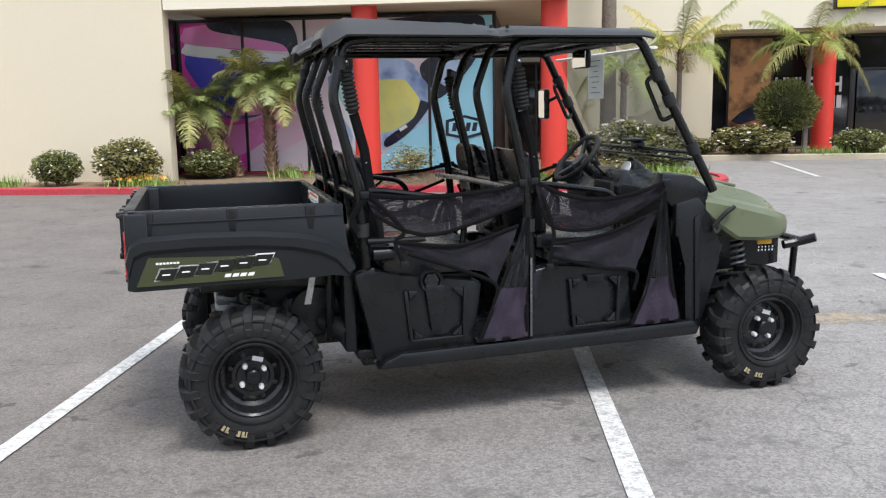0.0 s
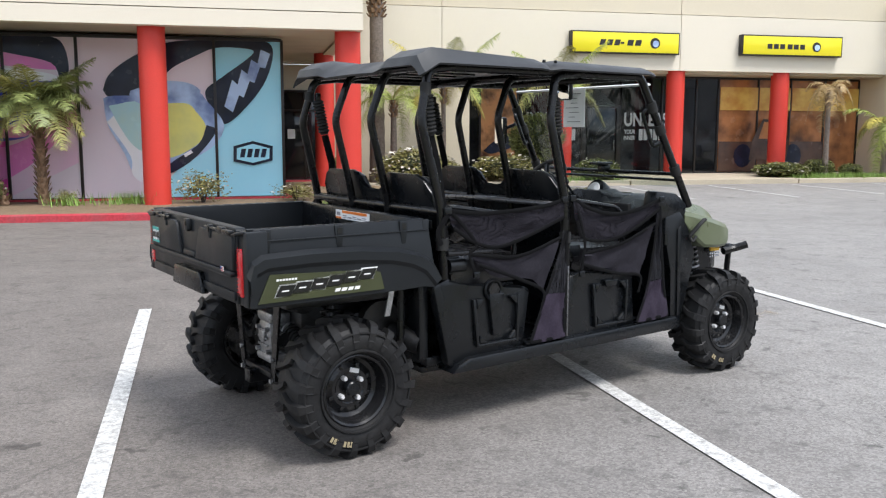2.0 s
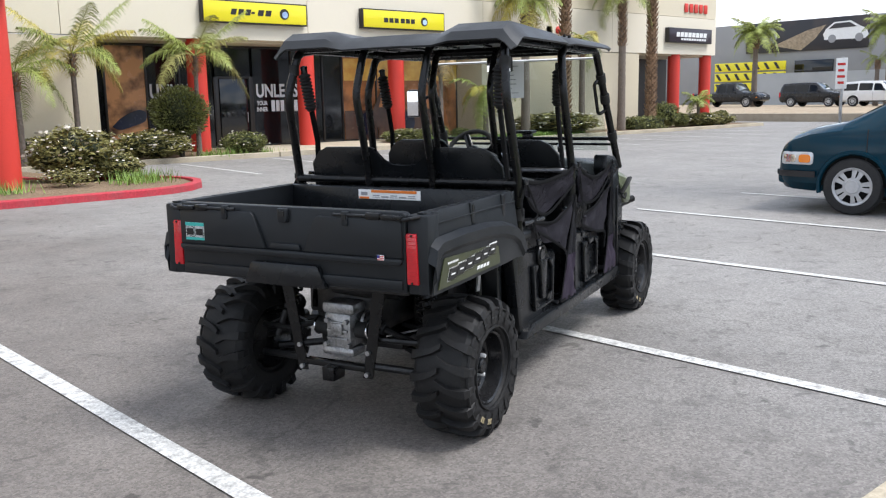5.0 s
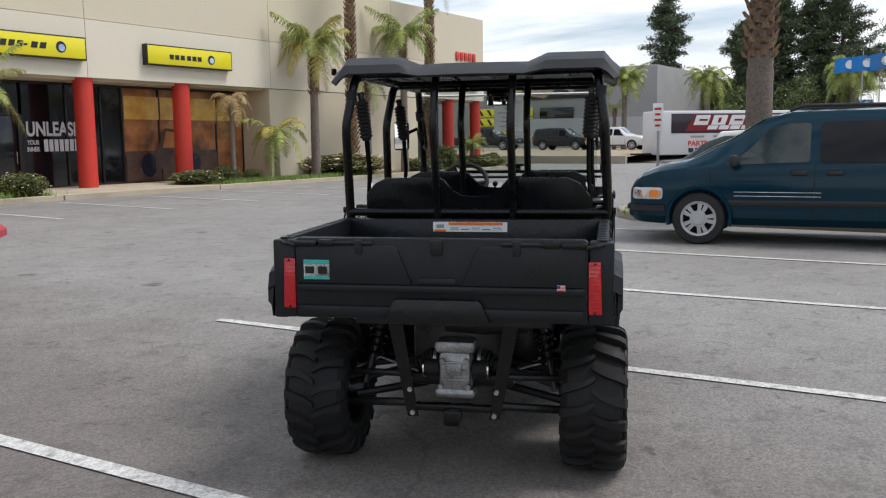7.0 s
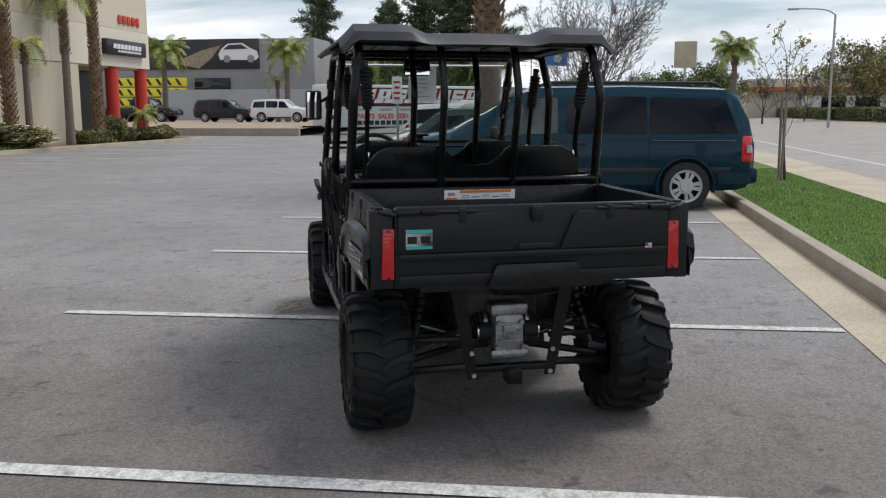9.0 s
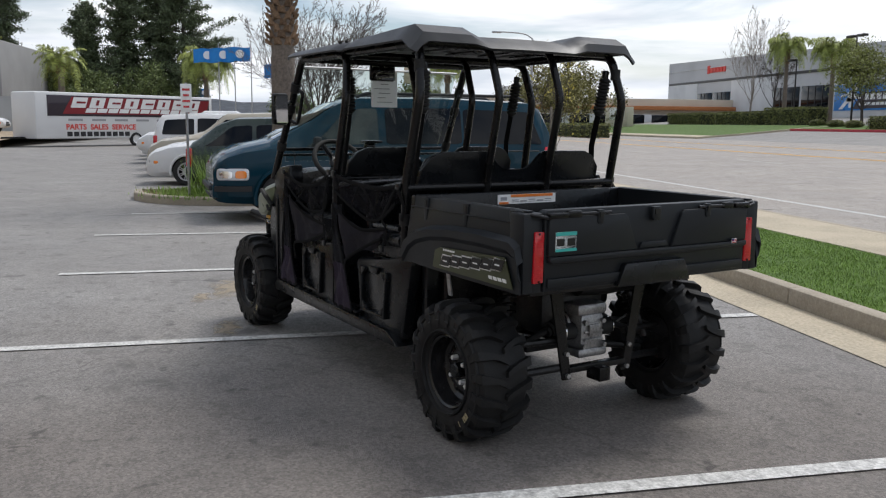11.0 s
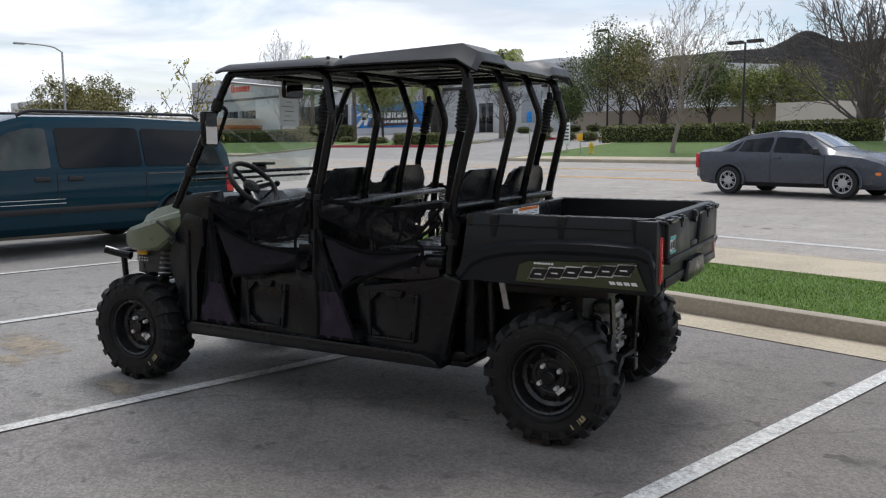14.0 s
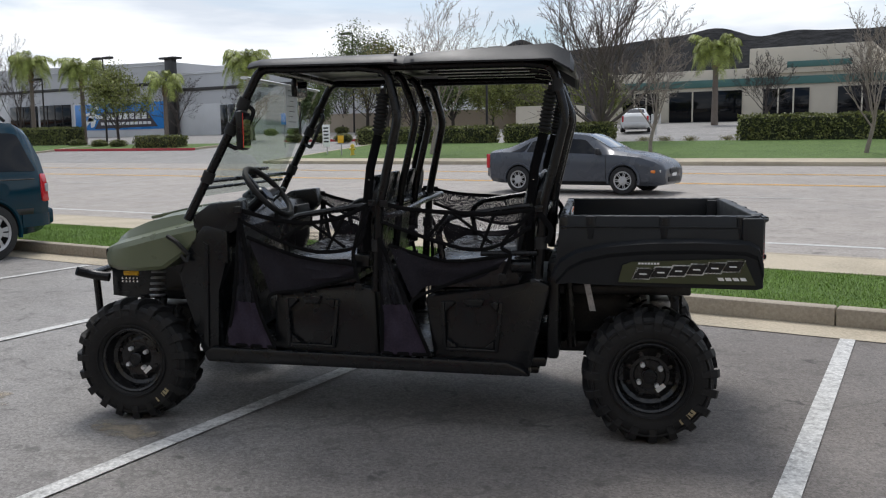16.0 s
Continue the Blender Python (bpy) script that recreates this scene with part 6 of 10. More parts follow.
part("stem", bm, M["plastic"], MIR)
SMIR = new("side_mirror")
SMIR.parent = UTV
bm = B()
box(bm, (0.66, 0.76, 1.55), (0.04, 0.11, 0.20), 0.018)
part("housing", bm, M["plastic"], SMIR)
bm = B()
box(bm, (0.6385, 0.76, 1.55), (0.004, 0.09, 0.175))
part("glass", bm, M["mirror"], SMIR, smooth=0)
bm = B()
tube(bm, [(0.66, 0.74, 1.56), (0.715, 0.66, 1.60)], 0.012, 8)
part("arm", bm, M["plastic"], SMIR)

# ---- hood and front ----
FRONT = new("front_body")
FRONT.parent = UTV
bm = B()
rings = []
for x, hw, zb, zs, zc in ((0.975, 0.685, 0.97, 1.06, 1.135), (1.05, 0.69, 0.90, 1.045, 1.125), (1.18, 0.685, 0.815, 1.015, 1.105), (1.34, 0.665, 0.80, 0.975, 1.07), (1.48, 0.62, 0.80, 0.94, 1.02), (1.57, 0.56, 0.81, 0.915, 0.975), (1.62, 0.48, 0.825, 0.89, 0.935)):
    prof = [(hw - 0.015, zb), (hw, zb + 0.02), (hw, zs - 0.03), (hw - 0.02, zs), (hw - 0.12, zs + 0.02), (hw - 0.16, zc - 0.012), (0.28, zc), (0.24, zc + 0.012), (0, zc + 0.014)]
    left = [(x, y, z) for y, z in prof]
    right = [(x, -y, z) for y, z in prof[:-1]][::-1]
    rings.append(left + right)
loft(bm, rings)
part("hood", bm, M["green"], FRONT, "sage green plastic hood", smooth=28)
bm = B()
box(bm, (1.35, 0, 1.085), (0.34, 0.30, 0.02), 0.008, m=Matrix.Translation((1.35, 0, 1.08)) @ Matrix.Rotation(0.21, 4, "Y") @ Matrix.Translation((-1.35, 0, -1.08)))
part("hood_scoop", bm, M["green"], FRONT)
bm = B()
loft(bm, [[(x, y, z) for y, z in ((-w, 0.62), (w, 0.62), (w, 0.84), (-w, 0.84))] for x, w in ((1.0, 0.50), (1.5, 0.46), (1.64, 0.40))])
part("grille_body", bm, M["plastic"], FRONT)
for s in S2:
    bm = B()
    box(bm, (1.60, s * 0.40, 0.875), (0.06, 0.16, 0.06), 0.015)
    part("headlamp", bm, M["auto_glass"], FRONT)
    bm = B()
    tube(bm, fillet([(1.60, s * 0.50, 0.74), (1.69, s * 0.52, 0.755), (1.75, s * 0.58, 0.785)], 0.05), 0.026, 10)
    part("bumper_end", bm, M["steel_black"], FRONT)
    bm = B()
    tube(bm, [(1.70, s * 0.47, 0.76), (1.69, s * 0.46, 0.50)], 0.02, 8)
    part("bumper_upright", bm, M["steel_black"], FRONT)
    bm = B()
    box(bm, (1.43, s * 0.56, 0.775), (0.09, 0.012, 0.025), 0.003)
    part("warning_tag", bm, M["yellow_tag"], FRONT, "small amber warning tag")
    for k in range(2):
        for j in range(5):
            bm = B()
            ball(bm, (1.40 + j * 0.022, s * 0.55, 0.745 - k * 0.018), 0.008, 1)
            part("guard_rivet", bm, M["chrome"], FRONT)
    # front strut and arms
    bm = B()
    a, b = Vector((1.30, s * 0.44, 0.86)), Vector((1.345, s * 0.50, 0.42))
    d = (b - a).normalized()
    pts = []
    e1 = d.cross(Vector((0, 1, 0))).normalized()
    e2 = d.cross(e1)
    for i in range(97):
        t = i / 96
        an = t * 2 * math.pi * 8
        pts.append(a.lerp(b, t * 0.6) + (e1 * math.cos(an) + e2 * math.sin(an)) * 0.045)
    tube(bm, pts, 0.008, 6)
    part("front_spring", bm, M["alu"], FRONT)
    bm = B()
    cyl(bm, a, b, 0.02, 10)
    part("front_strut", bm, M["engine"], FRONT)
    for x in (1.22, 1.45):
        bm = B()
        tube(bm, [(x, s * 0.12, 0.36), (1.345, s * 0.52, 0.28)], 0.018, 8)
        part("front_arm", bm, M["engine"], FRONT)
bm = B()
tube(bm, fillet([(1.70, -0.50, 0.76), (1.73, -0.3, 0.76), (1.73, 0.3, 0.76), (1.70, 0.50, 0.76)], 0.1), 0.022, 10)
part("bumper_bar", bm, M["steel_black"], FRONT)
bm = B()
box(bm, (1.25, 0, 0.45), (0.75, 0.42, 0.16), 0.03)
part("front_frame", bm, M["engine"], FRONT)

# ---- rear running gear ----
GEAR = new("running_gear")
GEAR.parent = UTV
bm = B()
box(bm, (-0.95, 0, 0.36), (0.75, 0.50, 0.06), 0.015)
box(bm, (-1.1, 0, 0.71), (1.0, 0.9, 0.05), 0.01)
part("rear_frame", bm, M["engine"], GEAR)
bm = B()
box(bm, (-1.15, 0.02, 0.55), (0.52, 0.42, 0.26), 0.06)
box(bm, (-1.0, -0.30, 0.52), (0.40, 0.16, 0.22), 0.06)
cyl(bm, (-1.05, -0.36, 0.55), (-1.05, -0.42, 0.55), 0.12, 20)
part("engine_block", bm, M["engine"], GEAR)
bm = B()
box(bm, (-1.45, 0.0, 0.45), (0.16, 0.15, 0.20), 0.025)
box(bm, (-1.48, 0.0, 0.355), (0.12, 0.19, 0.05), 0.02)
box(bm, (-1.47, 0.0, 0.57), (0.12, 0.19, 0.06), 0.02)
for k in range(3):
    box(bm, (-1.535, 0.0, 0.42 + 0.04 * k), (0.012, 0.12, 0.012), 0.003)
box(bm, (-1.538, 0.0, 0.47), (0.02, 0.07, 0.06), 0.008)
for s in S2:
    cyl(bm, (-1.52, s * 0.055, 0.51), (-1.55, s * 0.055, 0.51), 0.012, 8)
    cyl(bm, (-1.52, s * 0.065, 0.39), (-1.55, s * 0.065, 0.39), 0.012, 8)
M["case_metal"] = mat("dull cast gear case", (0.34, 0.34, 0.345), 0.42, metal=0.75, grain=0.4, grain_scale=80, stain=0.7, stain_scale=16, tint=(0.05, 0.048, 0.045), bump=0.3, bump_scale=120, bump_dist=0.003)
part("gear_case", bm, M["case_metal"], GEAR, "cast aluminium gear case")
for s in S2:
    bm = B()
    cyl(bm, (-1.47, s * 0.08, 0.46), (-1.47, s * 0.15, 0.46), 0.042, 18)
    part("axle_seal", bm, M["rubber_boot"], GEAR)
    bm = B()
    lathe(bm, [(0.043, 0.0), (0.047, 0.0), (0.047, 0.007), (0.043, 0.007)], 20, pose(-1.47, s * 0.148, 0.46, -90 * s))
    part("seal_ring", bm, M["chrome"], GEAR)
bm = B()
lathe(bm, [(0.0, -0.20), (0.06, -0.19), (0.07, 0.0), (0.06, 0.19), (0.0, 0.20)], 20, pose(-1.45, -0.14, 0.69, 90, 0, 0))
part("muffler", bm, M["engine"], GEAR)
for s in S2:
    bm = B()
    prism(bm, [(s * 0.215, 0.25), (s * 0.165, 0.25), (s * 0.245, 0.76), (s * 0.315, 0.76)][::s], 0.012, "x", -1.57)
    part("rear_plate", bm, M["steel_black"], GEAR)
    for z in (0.27, 0.38):
        bm = B()
        cyl(bm, (-1.585, s * (0.19 + (z - 0.27) * 0.1), z), (-1.565, s * (0.19 + (z - 0.27) * 0.1), z), 0.012, 8)
        part("plate_bolt", bm, M["alu"], GEAR)
    for x, z0, z1, r in ((-1.55, 0.31, 0.27, 0.02), (-1.20, 0.31, 0.27, 0.02), (-1.53, 0.44, 0.42, 0.016), (-1.22, 0.44, 0.42, 0.016)):
        bm = B()
        tube(bm, [(x, s * 0.20, z0), (-1.385 + (x + 1.385) * 0.35, s * 0.53, z1)], r, 8)
        part("suspension_arm", bm, M["engine"], GEAR)
    bm = B()
    cyl(bm, (-1.42, s * 0.08, 0.50), (-1.40, s * 0.54, 0.35), 0.016, 10)
    part("drive_shaft", bm, M["engine"], GEAR)
    bm = B()
    for k in range(5):
        c = Vector((-1.415, s * (0.11 + 0.02 * k), 0.49 - 0.007 * k))
        cyl(bm, c, c + Vector((0, s * 0.014, -0.005)), 0.055 - 0.006 * k, 14)
    part("axle_boot", bm, M["rubber_boot"], GEAR)
    bm = B()
    lathe(bm, [(0.055, -0.008), (0.055, 0.008)], 20, pose(-1.42, s * 0.105, 0.49, 90, 0, 0))
    part("boot_band", bm, M["alu"], GEAR)
    a, b = Vector((-1.30, s * 0.36, 0.76)), Vector((-1.42, s * 0.46, 0.36))
    d = (b - a).normalized()
    e1 = d.cross(Vector((0, 1, 0))).normalized()
    e2 = d.cross(e1)
    bm = B()
    tube(bm, [a.lerp(b, 0.1 + 0.6 * i / 72) + (e1 * math.cos(i / 72 * 44) + e2 * math.sin(i / 72 * 44)) * 0.045 for i in range(73)], 0.008, 6)
    part("rear_spring", bm, M["steel_black"], GEAR)
    bm = B()
    cyl(bm, a, b, 0.02, 10)
    part("rear_damper", bm, M["engine"], GEAR)
    bm = B()
    tube(bm, [(-1.40, s * 0.20, 0.42), (-1.35, s * 0.4, 0.47), (-1.385, s * 0.56, 0.40)], 0.006, 6)
    part("brake_line", bm, M["alu"], GEAR)
    bm = B()
    tube(bm, [(-0.98, s * 0.50, 0.76), (-1.0, s * 0.52, 0.42)], 0.022, 8)
    tube(bm, [(-0.98, s * 0.45, 0.42), (-0.98, s * 0.2, 0.40)], 0.022, 8)
    part("frame_upright", bm, M["steel_black"], GEAR)
    bm = B()
    prism(bm, [(-1.12, 0.62), (-1.09, 0.62), (-1.06, 0.76), (-1.09, 0.76)], s * 0.008, "y", s * 0.56)
    part("bracket", bm, M["alu"], GEAR)
bm = B()
box(bm, (-1.58, 0, 0.265), (0.10, 0.07, 0.07), 0.006)
box(bm, (-1.55, 0, 0.295), (0.05, 0.36, 0.03), 0.005)
part("tow_hitch", bm, M["steel_black"], GEAR)
bm = B()
box(bm, (0.05, 0, 0.27), (1.75, 0.9, 0.04), 0.01)
part("skid_plate", bm, M["plastic"], GEAR)
bm = B()
cyl(bm, (-1.00, -0.42, 0.50), (-0.90, -0.56, 0.45), 0.06, 16)
part("clutch_duct", bm, M["engine"], GEAR)

# ---- plants ----
M["leaf_shrub"] = leaf_mat("shrub leaf", (0.145, 0.155, 0.045), 0.55)
M["leaf_shrub_olive"] = leaf_mat("olive shrub leaf", (0.19, 0.175, 0.055), 0.5)
# near-black colour paints the shade inside foliage onto solid cores
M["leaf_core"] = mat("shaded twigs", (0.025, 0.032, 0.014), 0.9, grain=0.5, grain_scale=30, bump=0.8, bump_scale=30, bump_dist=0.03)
M["flower_white"] = leaf_mat("pale blossom", (0.62, 0.56, 0.48), 0.2)
M["flower_orange"] = leaf_mat("orange blossom", (0.75, 0.32, 0.02), 0.2)
M["palm_leaf"] = leaf_mat("palm leaflet", (0.25, 0.29, 0.065), 0.45)
M["palm_leaf_grey"] = leaf_mat("grey-green date palm leaflet", (0.21, 0.245, 0.075), 0.5)
M["palm_leaf_olive"] = leaf_mat("olive date palm leaflet", (0.30, 0.285, 0.09), 0.5)
M["palm_leaf_yellow"] = leaf_mat("yellowing palm leaflet", (0.40, 0.34, 0.07), 0.35)
M["palm_leaf_dry"] = leaf_mat("dry brown palm leaflet", (0.36, 0.25, 0.11), 0.35)
M["palm_trunk"] = mat("grey ringed palm trunk", (0.165, 0.135, 0.112), 0.9, grain=0.5, grain_scale=18, stain=0.6, stain_scale=3, tint=(0.14, 0.11, 0.085), bump=0.6, bump_scale=20, bump_dist=0.03)
M["palm_boot"] = mat("brown palm leaf bases", (0.22, 0.14, 0.085), 0.9, grain=0.5, grain_scale=20, stain=0.6, stain_scale=4, tint=(0.11, 0.07, 0.045), bump=0.7, bump_scale=25, bump_dist=0.03, island=0.35)
M["bark"] = mat("grey bark", (0.062, 0.051, 0.045), 0.9, grain=0.4, grain_scale=20, stain=0.5, stain_scale=3, bump=0.5, bump_scale=25, bump_dist=0.02)
M["bark_pale"] = mat("pale bark", (0.24, 0.205, 0.175), 0.9, grain=0.4, grain_scale=20, stain=0.5, stain_scale=3, bump=0.5, bump_scale=25, bump_dist=0.02)
M["bark_mid"] = mat("brown-grey bark", (0.12, 0.10, 0.09), 0.9, grain=0.4, grain_scale=20, stain=0.5, stain_scale=3, bump=0.5, bump_scale=25, bump_dist=0.02)
M["leaf_spring"] = leaf_mat("young olive leaf", (0.20, 0.22, 0.06), 0.45)
M["leaf_mid"] = leaf_mat("green tree leaf", (0.12, 0.155, 0.05), 0.5)
M["leaf_conifer"] = leaf_mat("evergreen spray", (0.08, 0.105, 0.05), 0.55)


def leaves(centres, size, seed, up=0.3, aspect=0.45):
    """Many small leaf quads, each folded along its middle, at the centres."""
    r = np.random.default_rng(seed)
    c = np.asarray(centres, float)
    n = len(c)
    d = r.normal(size=(n, 3))
    d[:, 2] += up
    d /= np.linalg.norm(d, axis=1)[:, None]
    e = np.cross(d, r.normal(size=(n, 3)))
    e /= np.linalg.norm(e, axis=1)[:, None] + 1e-9
    f = np.cross(d, e)
    s = size * r.uniform(0.6, 1.3, n)[:, None]
    v = np.stack([c - d * s, c + e * s * aspect + f * s * 0.15, c + d * s, c - e * s * aspect + f * s * 0.15], 1).reshape(-1, 3)
    return v, np.arange(4 * n).reshape(-1, 4)


def blob_points(n, seed, rx, ry, rz, shell=0.25, lump=0.22, cz=0.0, floor=-1.0):
    """Points near the lumpy surface of an ellipsoid."""
    r = np.random.default_rng(seed)
    d = r.normal(size=(n * 2, 3))
    d /= np.linalg.norm(d, axis=1)[:, None]
    d = d[d[:, 2] > floor][:n]
    k = np.array([1 + lump * noise.noise(Vector((a[0] * 2.3 + seed, a[1] * 2.3, a[2] * 2.3))) + 0.5 * lump * noise.noise(Vector((a[0] * 6 + seed, a[1] * 6, a[2] * 6))) for a in d])
    k *= 1 - shell * r.uniform(0, 1, len(d)) ** 2
    return d * k[:, None] * np.array([rx, ry, rz]) + np.array([0, 0, cz])


def make_shrub(seed, n=2600, leaf=0.045, flowers=0, material="leaf_shrub", sparse=False):
    """A shrub of unit size: about 1 m wide and 1 m high, standing at its origin."""
    th = thing("shrub", "", "shrub")
    r = random.Random(seed)
    if not sparse:
        # solid dark core in place of the shade between the leaves
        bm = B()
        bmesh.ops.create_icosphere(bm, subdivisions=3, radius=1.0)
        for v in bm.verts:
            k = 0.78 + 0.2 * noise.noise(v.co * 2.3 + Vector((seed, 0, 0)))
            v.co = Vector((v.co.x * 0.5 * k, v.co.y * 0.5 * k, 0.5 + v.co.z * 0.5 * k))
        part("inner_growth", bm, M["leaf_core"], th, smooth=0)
    bm = B()
    for i in range(9 if sparse else 5):
        a = r.uniform(0, 6.28)
        q = r.uniform(0.1, 0.42)
        tube(bm, [(0.03 * math.cos(a), 0.03 * math.sin(a), 0), (q * 0.5 * math.cos(a), q * 0.5 * math.sin(a), 0.4), (q * math.cos(a), q * math.sin(a), 0.85)], 0.012, 5, r_end=0.004)
    part("stemwork", bm, M["bark"], th)
    P = blob_points(n if not sparse else n // 4, seed, 0.5, 0.5, 0.5, 0.28 if not sparse else 0.75, 0.25 if not sparse else 0.6, 0.5, -0.93)
    v, f = leaves(P, leaf if not sparse else leaf * 1.2, seed)
    part("foliage", mesh_np("foliage", v, f), M[material], th, smooth=0)
    if flowers:
        P = blob_points(flowers, seed + 50, 0.53, 0.53, 0.53, 0.08, 0.25, 0.5, -0.2)
        v, f = leaves(P, 0.028, seed + 51, aspect=0.9)
        part("blossom", mesh_np("blossom", v, f), M["flower_white"], th, smooth=0)
    return th


SHRUBS = [make_shrub(3, flowers=60), make_shrub(8, flowers=170, material="leaf_shrub_olive"), make_shrub(14), make_shrub(21, sparse=True, flowers=60, material="leaf_shrub_olive"), make_shrub(33, material="leaf_shrub_olive", flowers=30)]
SHRUB_LABEL = ["round clipped green shrub with a few pale blossoms", "bushy shrub covered with small pale blossoms", "dense dark green shrub beside the building", "sparse low shrub with thin stems in dry soil", "rounded olive green shrub in the planting bed"]
USED = set()


def shrub(k, x, y, w, h, z=None, rot=None):
    z = (gz(y) + 0.1) if z is None else z
    m = pose(x, y, z, 0, 0, rng.uniform(0, 360) if rot is None else rot) @ Matrix.Diagonal((w, w, h, 1))
    if k in USED:
        ob = copy_thing(SHRUBS[k], m)
    else:
        USED.add(k)
        ob = SHRUBS[k]
        ob.matrix_basis = m
    return tagged(ob, SHRUB_LABEL[k], "shrub", "planting bed shrubs")


def frond(L, droop, seed, leaf=0.32, n=34, width=0.02, lift=0.6, hang=0.0):
    """A feather frond along +x, arching down; returns arrays."""
    r = np.random.default_rng(seed)
    V, F = [], []
    t = np.linspace(0, 1, 15)
    px = L * t * (1 - 0.25 * t * droop)
    pz = lift * L * t - droop * L * t ** 2
    pts = np.stack([px, 0 * t, pz], 1)
    rr = np.linspace(0.02, 0.004, 15)
    for i in range(15):                                   # three-sided rib
        for a in (0, 2.1, 4.2):
            V.append(pts[i] + np.array([0, math.cos(a), math.sin(a)]) * rr[i])
    for i in range(14):
        for j in range(3):
            F.append((i * 3 + j, i * 3 + (j + 1) % 3, (i + 1) * 3 + (j + 1) % 3, (i + 1) * 3 + j))
    for i in range(n):
        u = 0.16 + 0.84 * i / (n - 1)
        p = np.array([np.interp(u, t, px), 0, np.interp(u, t, pz)])
        q = np.array([np.interp(min(1, u + 0.05), t, px), 0, np.interp(min(1, u + 0.05), t, pz)]) - np.array([np.interp(u - 0.05, t, px), 0, np.interp(u - 0.05, t, pz)])
        q /= np.linalg.norm(q)
        le = leaf * (math.sin(math.pi * min(1, 0.15 + u * 0.85)) ** 0.5) * r.uniform(0.8, 1.15)
        for s in (-1, 1):
            d = q * r.uniform(0.45, 0.75) + np.array([0, s * 1.0, r.uniform(-0.15, 0.45)])
            d /= np.linalg.norm(d)
            mid, tip = p + d * le * 0.5, p + d * le + np.array([0, 0, -le * (hang + r.uniform(0.25, 0.6))])
            w = q * width * 0.5
            k = len(V)
            V += [p - w, p + w, mid + w * 0.9, mid - w * 0.9, tip + w * 0.2, tip - w * 0.2]
            F += [(k, k + 1, k + 2, k + 3), (k + 3, k + 2, k + 4, k + 5)]
    return np.array(V), np.array(F)


def palm(x, y, z, h, r0, crown, fr, label, lean=(0, 0), boots=False, seed=1, mats=("palm_leaf",), n_leaf=34, rings=True, droop=(0.35, 1.15), boot_top=0.8, leaf=0.32, width=0.024, hang=0.0, lift=(0.95, 0.2)):
    """A palm: trunk with rings or leaf bases, and arching feather fronds as parts."""
    th = thing("palm_tree", label, "palm tree", pose(x, y, z))
    r = random.Random(seed)
    bm = B()
    N = 40
    path = [Vector((lean[0] * (i / N) ** 1.4, lean[1] * (i / N) ** 1.4, h * i / N)) for i in range(N + 1)]
    ringsv = []
    for i, p in enumerate(path):
        t = i / N
        rad = r0 * (1.25 - 0.45 * t if t < 0.12 else 1.18 - 0.35 * t) * (1 + (0.05 if rings and i % 2 else 0)) * r.uniform(0.97, 1.03)
        ringsv.append([p + Vector((rad * math.cos(a), rad * math.sin(a), 0)) for a in np.linspace(0, 2 * math.pi, 15)[:-1]])
    loft(bm, ringsv)
    part("trunk", bm, M["palm_boot"] if boots else M["palm_trunk"], th)
    if boots or boot_top:
        # cut leaf bases that stand off the trunk
        bm = B()
        lo = 0.05 if boots else boot_top
        rows = int(h * (1 - lo) / 0.11)
        for j in range(rows):
            t = lo + (1 - lo) * j / max(1, rows)
            p = Vector((lean[0] * t ** 1.4, lean[1] * t ** 1.4, h * t))
            rad = r0 * (1.18 - 0.35 * t)
            for k in range(7):
                a = 2 * math.pi * (k + (j % 2) * 0.5) / 7 + r.uniform(-0.1, 0.1)
                m = Matrix.Translation(p) @ Matrix.Rotation(a, 4, "Z") @ Matrix.Translation((rad * 0.98, 0, 0)) @ Matrix.Rotation(0.45 + r.uniform(-0.15, 0.2), 4, "Y")
                s = r0 * r.uniform(0.8, 1.1)
                vs = [bm.verts.new(m @ Vector(q)) for q in ((0, -s * 0.42, -0.03), (0, s * 0.42, -0.03), (0.02, s * 0.3, 0.13), (0.02, -s * 0.3, 0.13), (s * 0.35, 0, 0.05), (s * 0.3, 0, 0.15))]
                for f in ((0, 1, 4), (1, 2, 5, 4), (2, 3, 5), (3, 0, 4, 5), (0, 3, 2, 1)):
                    bm.faces.new([vs[q] for q in f])
        part("boot_layer", bm, M["palm_boot"], th, smooth=0)
    top = path[-1]
    for i in range(fr):
        a = i * 2.39996 + r.uniform(-0.2, 0.2)
        k = i / fr
        d = droop[0] + (droop[1] - droop[0]) * k * r.uniform(0.85, 1.15)
        V, F = frond(crown * r.uniform(0.85, 1.1), d, seed * 100 + i, leaf, n_leaf, width, lift=lift[0] + (lift[1] - lift[0]) * k, hang=hang)
        ca, sa = math.cos(a), math.sin(a)
        V = np.stack([V[:, 0] * ca - V[:, 1] * sa + top.x, V[:, 0] * sa + V[:, 1] * ca + top.y, V[:, 2] + top.z - 0.02], 1)
        part("frond", mesh_np("frond", V, F), M[mats[i % len(mats)] if k < 0.75 or len(mats) == 1 else mats[-1]], th, smooth=0)
    return th


QUEEN = dict(leaf=0.72, width=0.055, hang=0.45, droop=(0.9, 1.35), lift=(1.35, 0.55), n_leaf=48)


